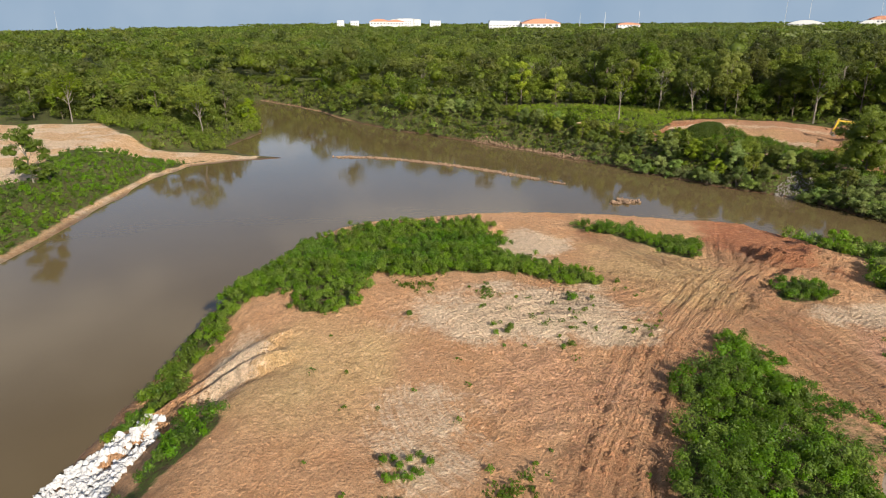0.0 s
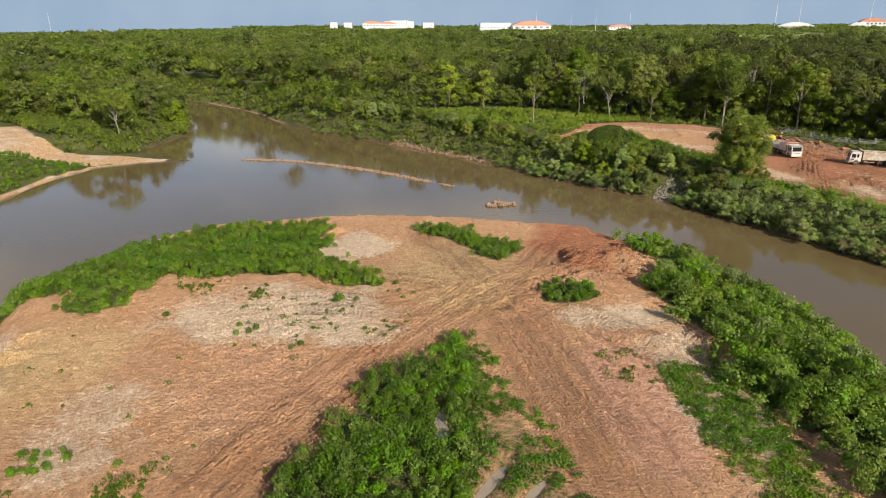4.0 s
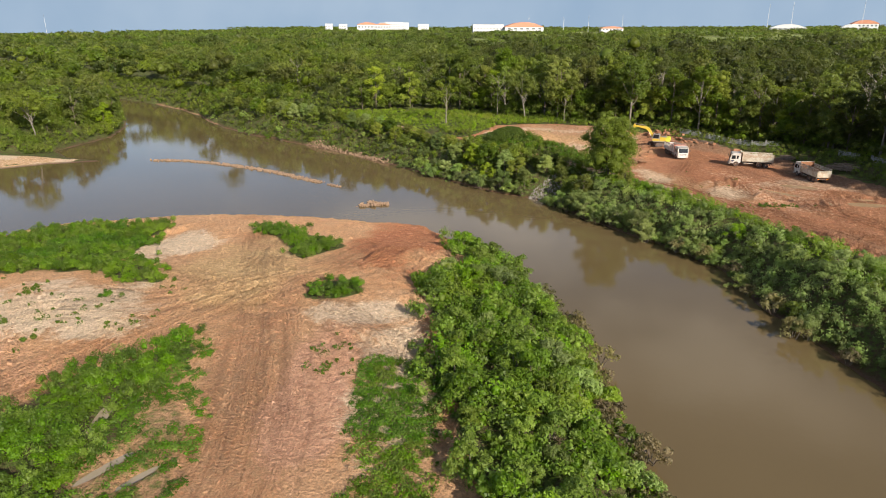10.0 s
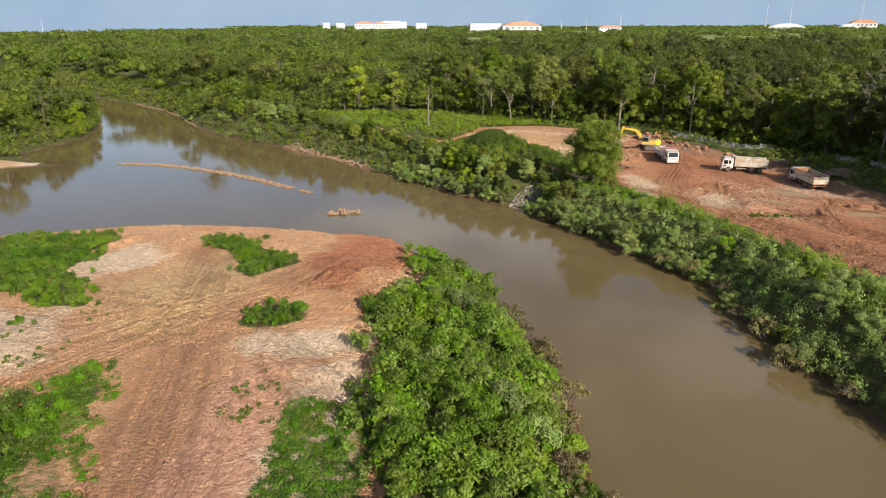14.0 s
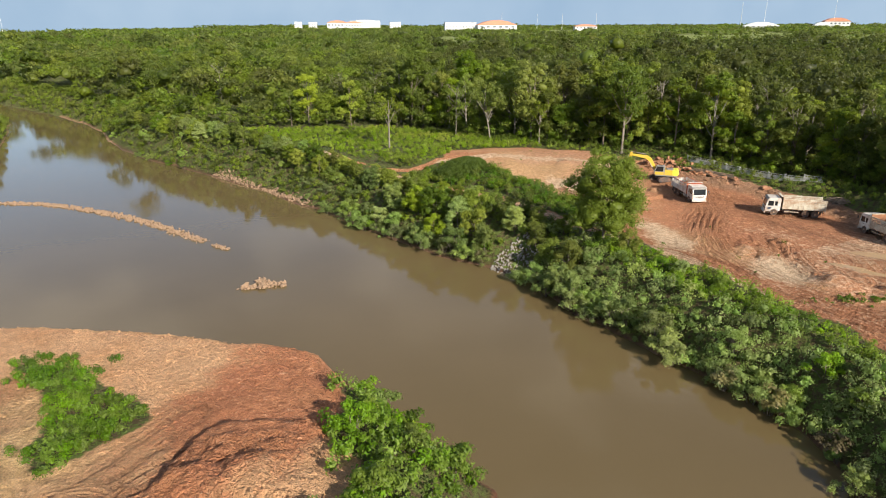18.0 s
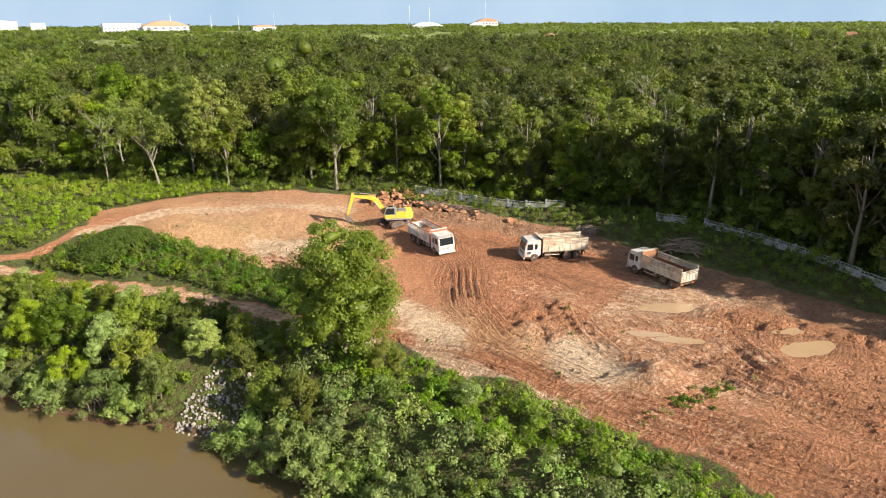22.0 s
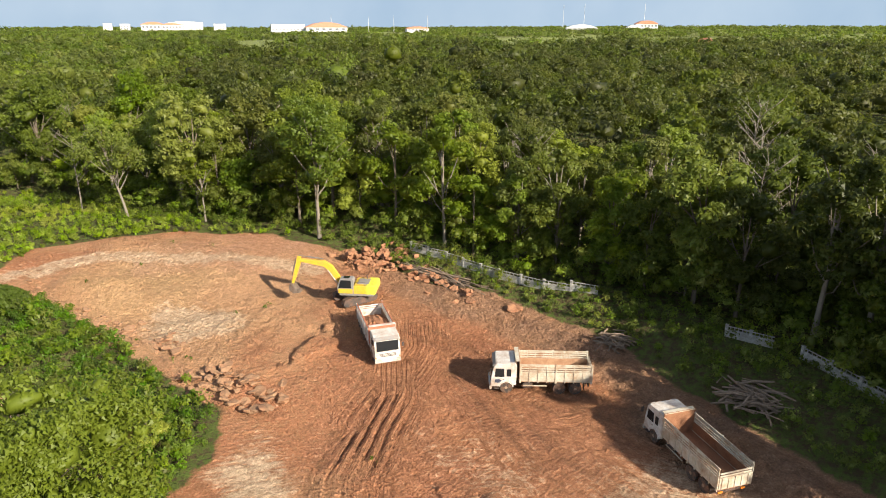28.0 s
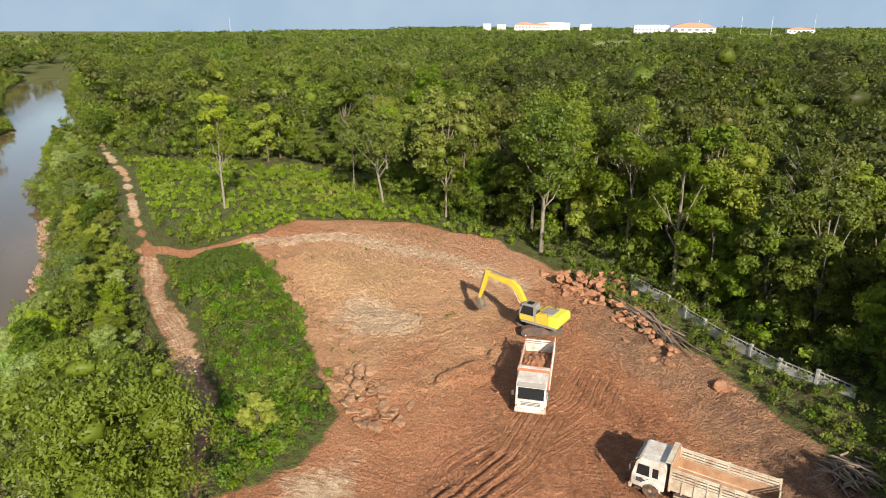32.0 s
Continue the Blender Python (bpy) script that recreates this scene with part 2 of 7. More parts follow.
    for size, weight in ((1.7, 1.5), (4.4, 0.8)):
        cell = add(nt, "ShaderNodeTexVoronoi", Scale=size)
        cell.feature = "DISTANCE_TO_EDGE"
        nt.links.new(bent.outputs[0], cell.inputs["Vector"])
        dome = within(nt, cell.outputs["Distance"], 0.0, 0.4)
        relief = maths(nt, "ADD", relief, maths(nt, "MULTIPLY", dome, maths(nt, "ADD", 0.12 * weight, maths(nt, "MULTIPLY", attr(nt, "lumpy"), weight))))
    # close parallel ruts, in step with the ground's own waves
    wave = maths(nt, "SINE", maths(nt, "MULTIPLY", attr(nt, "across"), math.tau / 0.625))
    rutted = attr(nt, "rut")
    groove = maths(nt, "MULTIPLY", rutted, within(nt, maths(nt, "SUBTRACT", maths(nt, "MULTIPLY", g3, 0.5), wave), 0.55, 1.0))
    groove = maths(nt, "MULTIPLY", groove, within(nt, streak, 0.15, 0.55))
    # Rut bottoms painted dark for the shade lying in them, over moist red soil.
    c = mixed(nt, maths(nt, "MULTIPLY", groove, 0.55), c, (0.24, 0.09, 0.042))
    relief = maths(nt, "ADD", relief, maths(nt, "MULTIPLY", groove, -1.3))
    hs = nt.nodes.new("ShaderNodeHueSaturation")
    nt.links.new(maths(nt, "ADD", 0.53, maths(nt, "ADD", maths(nt, "MULTIPLY", g3, 0.58), maths(nt, "MULTIPLY", g2, 0.54))), hs.inputs["Value"])
    hs.inputs["Saturation"].default_value = 1.0
    nt.links.new(c, hs.inputs["Color"])
    c = hs.outputs[0]
    green = mixed(nt, within(nt, g2, 0.35, 0.65), (0.11, 0.082, 0.04), (0.12, 0.165, 0.034))
    green = mixed(nt, attr(nt, "field"), green, mixed(nt, g1, (0.16, 0.2, 0.05), (0.24, 0.26, 0.08)))
    c = mixed(nt, crisp(nt, attr(nt, "veg"), g2, 3.0), c, green)
    wet_and_grooves = attr(nt, "wet_and_grooves")
    c = mixed(nt, maths(nt, "MULTIPLY", wet_and_grooves, 0.8), c, (0.12, 0.062, 0.034))
    nt.links.new(c, p.inputs["Base Color"])
    r = maths(nt, "SUBTRACT", 0.92, maths(nt, "MULTIPLY", wet_and_grooves, 0.5))
    nt.links.new(r, p.inputs["Roughness"])
    bumped(nt, p, relief, 1.0, 0.24)
    nt.links.new(p.outputs[0], out.inputs[0])
    return m


def water_material():
    m, nt, out = nodes_of("muddy_water")
    p = add(nt, "ShaderNodeBsdfPrincipled", Roughness=0.06, IOR=1.33)
    g = grains(nt, 0.03, 5, 0.5, 0.3, 0.7)
    nt.links.new(mixed(nt, g, (0.106, 0.075, 0.033), (0.13, 0.093, 0.044)), p.inputs["Base Color"])
    bumped(nt, p, grains(nt, 1.1, 3, 0.5, 0.2, 0.8), 0.12, 0.04)
    nt.links.new(p.outputs[0], out.inputs[0])
    return m


M_SOIL = soil_material()
M_WATER = water_material()


# ---- glowing ring added at the horizon in the sky's colour ----
def backdrop_material():
    m, nt, out = nodes_of("sky_backdrop")
    e = nt.nodes.new("ShaderNodeEmission")
    n = grains(nt, 0.0016, 4, 0.5, 0.3, 0.7)
    nt.links.new(mixed(nt, n, (0.2, 0.285, 0.385), (0.25, 0.33, 0.42)), e.inputs[0])
    nt.links.new(e.outputs[0], out.inputs[0])
    return m


M_BACKDROP = backdrop_material()


# ---- building blocks ----
def quads_mesh(name, verts, quads, mat, smooth=False, attrs=None):
    me = bpy.data.meshes.new(name)
    verts, quads = np.asarray(verts, np.float32), np.asarray(quads, np.int32)
    n, k = len(quads), quads.shape[1]
    me.vertices.add(len(verts))
    me.vertices.foreach_set("co", verts.ravel())
    me.loops.add(n * k)
    me.loops.foreach_set("vertex_index", quads.ravel())
    me.polygons.add(n)
    me.polygons.foreach_set("loop_start", np.arange(0, n * k, k, dtype=np.int32))
    me.polygons.foreach_set("use_smooth", np.full(n, smooth))
    me.update(calc_edges=True)
    for key, values in (attrs or {}).items():
        me.attributes.new(key, "FLOAT", "POINT").data.foreach_set("value", np.asarray(values, np.float32))
    me.materials.append(mat)
    return me


def part(name, bm, material, parent, label="", smooth=False):
    """Links a bmesh, or a mesh, as one mesh object under a thing or a part."""
    if isinstance(bm, bmesh.types.BMesh):
        me = bpy.data.meshes.new(name)
        bm.normal_update()
        bm.to_mesh(me)
        bm.free()
        me.materials.append(material)
        if smooth:
            me.polygons.foreach_set("use_smooth", np.ones(len(me.polygons), bool))
    else:
        me = bm
    ob = new(name, me)
    ob.parent = parent
    return tagged(ob, label)


LATTICE = np.random.RandomState(7).rand(64, 256, 256)


def vnoise(x, y, scale, layer=0):
    """Smooth noise 0..1 on the plan, with cells of that many metres."""
    g = LATTICE[layer % 64]
    u, v = np.asarray(x, float) / scale + 1000.37, np.asarray(y, float) / scale + 1000.71
    i, j = np.floor(u).astype(int), np.floor(v).astype(int)
    a, b = u - i, v - j
    a, b = a * a * (3 - 2 * a), b * b * (3 - 2 * b)
    i0, i1, j0, j1 = i % 256, (i + 1) % 256, j % 256, (j + 1) % 256
    return (g[i0, j0] * (1 - a) + g[i1, j0] * a) * (1 - b) + (g[i0, j1] * (1 - a) + g[i1, j1] * a) * b


def fbm(x, y, scale, layer=0, octaves=4):
    s, w, t = 0.0, 1.0, 0.0
    for o in range(octaves):
        s, t = s + w * vnoise(x, y, scale / 2 ** o, layer + o), t + w
        w *= 0.5
    return s / t


def line_frame(x, y, pts):
    """Signed distance across a line and distance along it."""
    best, across, along_it, run = np.full(np.shape(x), 1e9), np.zeros(np.shape(x)), np.zeros(np.shape(x)), 0.0
    for (ax, ay), (bx, by) in zip(pts, pts[1:]):
        ln = math.hypot(bx - ax, by - ay)
        dx, dy = (bx - ax) / ln, (by - ay) / ln
        t = np.clip((x - ax) * dx + (y - ay) * dy, 0, ln)
        d = np.hypot(x - ax - t * dx, y - ay - t * dy)
        side = np.where((x - ax) * dy - (y - ay) * dx > 0, d, -d)
        hit = d < best
        best, across, along_it = np.where(hit, d, best), np.where(hit, side, across), np.where(hit, run + t, along_it)
        run += ln
    return across, along_it


def ss(v):
    v = np.clip(v, 0, 1)
    return v * v * (3 - 2 * v)


def line_distance(x, y, pts, closed=False):
    best = np.full(np.shape(x), 1e9)
    ends = pts[1:] + pts[:1] if closed else pts[1:]
    for (ax, ay), (bx, by) in zip(pts, ends):
        dx, dy = bx - ax, by - ay
        t = np.clip(((x - ax) * dx + (y - ay) * dy) / (dx * dx + dy * dy + 1e-9), 0, 1)
        best = np.minimum(best, (x - ax - t * dx) ** 2 + (y - ay - t * dy) ** 2)
    return np.sqrt(best)


def inside(x, y, pts):
    """Signed distance to a closed outline, plus inside."""
    odd = np.zeros(np.shape(x), bool)
    for (ax, ay), (bx, by) in zip(pts, pts[1:] + pts[:1]):
        if ay != by:
            odd ^= ((ay > y) != (by > y)) & (x < (bx - ax) * (y - ay) / (by - ay) + ax)
    return np.where(odd, 1, -1) * line_distance(x, y, pts, True)


# ---- the plan ----
PENINSULA = [(-29, -700), (-28, 10), (-27.5, 36), (-27, 48), (-26, 61), (-24, 70), (-20.5, 84), (-17, 90), (-12, 94), (-3, 97.5), (6, 99.5), (14, 100),
             (26, 98.5), (37, 95.5), (45, 92), (49, 87), (54, 81), (58, 75), (57, 69), (60, 62), (61.5, 52), (61, 42), (61, 20), (60, -700)]
EAST_BANK = [(92, -700), (89, 20), (88, 40), (87.5, 50), (86, 58), (84.5, 67), (84.5, 80), (83, 86), (79, 91), (76, 96), (73, 103), (70, 108), (67.5, 117),
             (60, 123), (54, 129), (46, 138), (40, 146), (25, 163), (16, 172), (8, 180), (-14, 199), (-30, 218), (-42, 240), (-60, 263), (-82, 286),
             (-120, 320), (-202, 409), (-250, 463), (-297, 516), (-340, 548), (-440, 620), (-800, 800), (-800, 6000), (6000, 6000), (6000, -700)]
LEFT_BANK = [(-64, -700), (-61, 60), (-60, 82), (-60, 100), (-61, 117), (-61, 134), (-58, 147), (-50, 152.5), (-39, 156.5), (-50, 161), (-57, 170),
             (-56, 182), (-54, 194), (-59, 213), (-67, 231), (-84, 262), (-112, 283), (-150, 318), (-196, 362), (-212, 380), (-241, 417), (-270, 456), (-290, 486), (-306, 512), (-340, 552), (-470, 640), (-800, 815),
             (-6000, 760), (-6000, -700)]
SITE = [(80, 121), (83, 127), (84, 132), (79, 139), (73, 147), (63, 159), (57, 164), (60, 174), (76, 177), (89, 172), (98, 163), (106, 154), (113.5, 144.5),
        (119.5, 133), (121.5, 122), (123.5, 111), (127, 98), (134, 80), (142, 50), (146, -60), (108, -60), (103, 50), (98, 76), (95, 84), (91, 97), (88, 105), (85, 110)]
CLEARING = [(-6, 210), (5, 204), (50, 206), (69, 187), (83, 175), (92, 170), (88, 166), (57, 160), (40, 168), (20, 190)]
PATH = [(-60, 262), (-10, 216), (18, 190), (37, 169), (48, 158), (56, 148), (65, 140), (72, 132), (76, 125), (81, 118)]
PATH_SPUR = [(46, 160), (52, 160), (58, 166), (66, 172)]
WEED_WEST = [(-27, 41.5), (-23.5, 42), (-24.5, 43.5), (-22.5, 47), (-21, 51.5), (-18.6, 56.5), (-15.5, 58.5), (-13.6, 53), (-10.5, 53.5), (-8, 56), (-7, 63.5), (-3, 62.5), (0.5, 64.5), (5, 64.5), (10, 65), (8, 73), (7, 84), (5, 92), (-8, 90), (-17, 83), (-22, 69), (-25, 56)]
WEED_RIPRAP = [(-19.5, 30), (-20, 35), (-18.8, 40.5), (-14.8, 39.6), (-15.2, 35.5), (-16, 32.5), (-16, 24), (-19, 24)]
WEED_BIG = [(23, 50), (19, 43), (15, 36), (13, 29), (13, 15), (31, 15), (30, 30), (29, 36), (27, 42), (26, 48)]
WEED_NORTH = [(16.5, 90), (21, 88.6), (25, 88.3), (32.6, 79.5), (31, 73.5), (30, 70.8), (27, 70.8), (25.8, 78), (21, 84)]
WEED_MIDDLE = [(32.5, 57.2), (34, 61.3), (36.6, 61.6), (38.3, 57.8), (36, 56.2)]
WEED_PALE = [(3, 66), (7, 70), (10, 73), (13, 67), (18, 62), (16, 60), (11, 62)]
GRASS_SOUTH = [(40, 45), (39.5, 38), (41, 30), (40, 15), (46, 15), (45.5, 31), (44.5, 37), (47.5, 39), (44, 43)]
SHRUB_EAST = [(47, 84), (47.5, 76), (48, 69), (42, 60), (45, 52), (46, 42), (47, 36), (47, -60), (62, -60), (62, 42), (62, 53), (58, 70), (59, 75), (54, 82), (49, 86)]
SAND_LEFT = [(-76, 108), (-90, 124), (-128, 150), (-135, 178), (-96, 182), (-84, 169), (-73, 161), (-60, 160), (-50, 158.8), (-38, 157), (-50, 154), (-60, 148), (-68, 150), (-82, 142), (-80, 128), (-72, 116)]
FOREST = [(-436, 626), (-336, 554), (-293, 521), (-246, 468), (-198, 414), (-117, 326), (-84, 288), (-62, 266), (-45, 245), (-31, 226), (-12, 216), (2, 209), (50, 209), (71, 190), (86, 178), (98, 169), (106, 163), (114, 153), (123, 144), (131, 131), (134, 116), (133.5, 105), (135, 90), (138, 76),
          (143, 55), (150, -60), (6000, -60), (6000, 6000), (-6000, 6000), (-6000, 900), (-800, 804)]
LEFT_WOOD = [(-59, 202), (-60, 184), (-66, 172), (-80, 180), (-96, 190), (-140, 182), (-160, 100), (-160, -60), (-6000, -60), (-6000, 700), (-470, 632), (-341, 545), (-312, 511), (-297, 485), (-248, 416), (-202, 360), (-154, 314), (-116, 279), (-90, 258), (-70, 234), (-62, 215)]


def land(x, y):
    """Height of the ground, and how far the water's edge is."""
    x, y = np.asarray(x, float), np.asarray(y, float)
    wob = (fbm(x, y, 9, 3) - 0.5) * 3.0
    dp, de, dl = inside(x, y, PENINSULA) + wob, inside(x, y, EAST_BANK) + wob, inside(x, y, LEFT_BANK) + wob * 0.7
    d = np.maximum(np.maximum(dp, de), dl)
    hp = 5.7 - 2.4 * ss((y - 58) / 32) + (fbm(x, y, 14, 9) - 0.5) * 0.9
    wp = 7 - 3.5 * ss((y - 70) / 15) + 7 * ss((62 - y) / 12) * ss((-8 - x) / 5)
    site = inside(x, y, SITE)
    he = 4.5 + 2.0 * ss((y - 150) / 24) + 1.7 * ss(-(site - 1) / 7) * ss((x - 92) / 10) + (fbm(x, y, 18, 13) - 0.5) * 0.7
    hl = (4.2 + (fbm(x, y, 25, 17) - 0.5) * 1.0) * (1 - 0.82 * ss((x + 82) / 10) * ss((y - 140) / 8) * ss((168 - y) / 6))
    h = np.where(dp > 0, hp * ss(dp / wp) ** 0.8, np.where(de > 0, he * ss(de / 7.5) ** 0.8, hl * ss(dl / 13) ** 0.9))
    far, side = np.hypot(x - 60, y - 50), np.arctan2(x - 60, y - 50)
    h = h + np.where(d > 0, ss((far - 450) / 1700) * (9 + 9 * ss((side - 0.1) / 0.6)), 0)
    h = np.where(d > 0, h + 0.15, np.maximum(-1.6, d * 0.45 + 0.15))
    return h, d


def patch(x, y, outline, edge=1.2, warp=2.5, layer=21):
    return ss(0.5 + (inside(x, y, outline) + (fbm(x, y, 5, layer) - 0.5) * 2 * warp) / (2 * edge))


def lines(low, stops, high):
    """Grid lines with a spacing that changes from stop to stop, and widens outside."""
    v = [stops[0][0]]
    (p, s), rest = stops[0], list(stops[1:])
    while rest:
        (q, t) = rest[0]
        f = (v[-1] - p) / max(q - p, 1e-6)
        v.append(v[-1] + s + (t - s) * f)
        if v[-1] >= q:
            (p, s), rest = rest[0], rest[1:]
    up, down = [v[-1]], [v[0]]
    s = stops[-1][1]
    while up[-1] < high:
        s = min(s * 1.16, 240)
        up.append(up[-1] + s)
    s = stops[0][1]
    while down[-1] > low:
        s = min(s * 1.16, 240)
        down.append(down[-1] - s)
    return np.array(down[:0:-1] + v + up[1:])


def blob(x, y, cx, cy, rx, ry, layer=25, warp=0.5):
    return ss(1.4 - np.hypot((x - cx) / rx, (y - cy) / ry) + (fbm(x, y, 4, layer) - 0.5) * 2 * warp)


# wheel tracks: centre line, gauge and depth
TRACKS = [
    ([(8, 22), (14, 36), (20, 48), (27, 57), (33, 66), (38, 74)], 2.0, 0.16),
    ([(5, 22), (11, 36), (17, 48), (25, 58), (32, 68), (36, 80)], 2.0, 0.14),
    ([(10, 22), (16, 38), (23, 51), (30, 60), (40, 70)], 2.0, 0.16),
    ([(33, 20), (32, 36), (30, 48), (27, 58), (24, 70), (20, 84)], 2.0, 0.15),
    ([(35, 20), (34, 36), (31.5, 48), (29, 58), (25, 72)], 2.0, 0.14),
    ([(31.5, 20), (31, 36), (28.5, 50), (22, 62), (8, 68)], 2.0, 0.12),
    ([(2, 52), (9, 55), (16, 55), (22, 58)], 1.8, 0.12),
    ([(4, 58), (10, 59), (16, 57), (24, 60)], 1.8, 0.1),
    ([(114, 40), (104, 66), (95, 88), (90, 103), (88, 112), (80, 119)], 2.0, 0.16),
    ([(125, 84), (117, 97), (112, 108), (106, 120), (104, 134)], 2.0, 0.1),
    ([(110, 126), (104, 134), (100, 142), (98, 148)], 2.0, 0.14),
    ([(116, 120), (108, 132), (102, 143)], 2.0, 0.14),
    ([(62, 170), (74, 173), (86, 169), (95, 160)], 1.8, 0.1),
    ([(-10, 216), (18, 190), (37, 169), (48, 158), (56, 148), (65, 140), (72, 132), (76, 125), (81, 118), (88, 108)], 1.6, 0.12),
]


GRID = {}


def ground_z(x, y):
    """Height of the finished ground at one place."""
    gx, gy, gz = GRID["x"], GRID["y"], GRID["z"]
    i, j = int(np.clip(np.searchsorted(gx, x) - 1, 0, len(gx) - 2)), int(np.clip(np.searchsorted(gy, y) - 1, 0, len(gy) - 2))
    a, b = (x - gx[i]) / (gx[i + 1] - gx[i]), (y - gy[j]) / (gy[j + 1] - gy[j])
    return float((gz[j, i] * (1 - a) + gz[j, i + 1] * a) * (1 - b) + (gz[j + 1, i] * (1 - a) + gz[j + 1, i + 1] * a) * b)


def ground_zs(x, y):
    gx, gy, gz = GRID["x"], GRID["y"], GRID["z"]
    x, y = np.asarray(x, float), np.asarray(y, float)
    i, j = np.clip(np.searchsorted(gx, x) - 1, 0, len(gx) - 2), np.clip(np.searchsorted(gy, y) - 1, 0, len(gy) - 2)
    a, b = (x - gx[i]) / (gx[i + 1] - gx[i]), (y - gy[j]) / (gy[j + 1] - gy[j])
    return (gz[j, i] * (1 - a) + gz[j, i + 1] * a) * (1 - b) + (gz[j + 1, i] * (1 - a) + gz[j + 1, i + 1] * a) * b


# bands of close parallel ruts: middle line, half width, spacing, depth
RUT_BANDS = [
    ([(106.5, 112), (105, 105), (105.5, 99), (107, 92), (112, 78), (118, 60)], 3.2, 1.3, 0.36),
    ([(99.5, 139), (97.5, 131), (92.8, 122), (91.2, 114.5), (91.8, 108), (93.5, 102), (98, 92), (104, 80)], 2.9, 0.85, 0.3),
    ([(110.5, 104), (108.5, 98.5), (108, 92), (110, 84)], 2.0, 1.3, 0.34),
    ([(80, 119.5), (86, 113.5), (89, 108), (91, 102), (95, 93), (99, 85), (108, 66), (118, 40)], 2.3, 1.1, 0.24),
    ([(103, 145), (102, 139), (99, 134), (95, 129)], 3.0, 0.8, 0.2),
    ([(101, 116), (99, 109), (98.5, 106)], 2.2, 1.2, 0.26),
    ([(9.5, 29), (14.5, 40), (19.5, 49.5), (26, 59), (33, 67)], 3.9, 1.1, 0.2),
    ([(33.4, 24), (32, 38), (29.5, 50), (25, 68), (22, 84)], 2.4, 1.1, 0.16),
    ([(50, 30), (41, 47), (33, 57), (24, 66)], 2.4, 1.5, 0.16),
]
# small scarps: line, drop
SCARPS = [
    ([(47.5, 73.9), (46.3, 76.7), (43.6, 78.7), (39.8, 78.1), (37.9, 75.8), (37, 71)], 0.5), ([(43.5, 65.3), (41, 64.7), (37.7, 66), (35.5, 64.5)], 0.5), ([(31, 60), (35, 66), (40, 68)], 0.4), ([(26, 54), (29, 57), (34, 57.5)], 0.3), ([(-25.5, 37.5), (-20.4, 41.8), (-13.8, 45.7)], 1.0),
    ([(-25, 40.5), (-15, 48.6)], 0.8), ([(36.9, 49.9), (39, 48.2), (44.1, 47.5)], 0.4), ([(43.5, 50.5), (45.6, 47), (46.6, 41), (47, 36)], 0.8), ([(94.8, 146.6), (91.2, 142.6), (88.6, 138.4), (83.8, 138)], 0.5), ([(101, 117.5), (97, 115.5), (95.5, 112)], 0.3), ([(36, 70), (40, 69), (45, 68)], 0.35), ([(84.5, 131), (88, 137), (92, 140.5), (97, 142)], 0.35), ([(90, 147), (94, 144.5), (98, 144.5)], 0.35), ([(82, 138), (76, 146), (68, 155), (62, 164)], 0.8),
    ([(98, 103), (96, 103.5)], 0.3), ([(7, 78), (6, 84), (8, 88)], 0.5), ([(41, 56), (45.5, 57), (47, 54)], 0.5), ([(112, 106), (118, 100), (121, 94)], 0.5),
]


def near(v):
    return (v[:, 0] > -140) & (v[:, 0] < 150) & (v[:, 1] > -90) & (v[:, 1] < 220)


PADS = [(101.8, 131.7, 3.0), (105, 130.7, 3), (109, 129.5, 3.2), (112.5, 128.4, 3.2), (114, 119.5, 3.2), (115, 116, 3.2), (116, 113, 3.2), (98, 136, 3), (98, 140, 3), (98, 143.5, 3), (97, 150, 3.5)]
PUDDLES = [(110.5, 111, 3.4, 1.5, -20), (104.5, 108, 2.6, 0.8, -35), (106, 105.5, 3.0, 0.7, -35), (114.5, 98.5, 3.6, 1.6, -10), (116.5, 101.5, 1.6, 0.6, 0), (22.4, 36.2, 0.5, 2.8, 4), (25.2, 30.2, 0.45, 2.9, -32), (27.6, 29.4, 0.35, 2.0, -36), (24.5, 26, 0.5, 2.0, -20)]


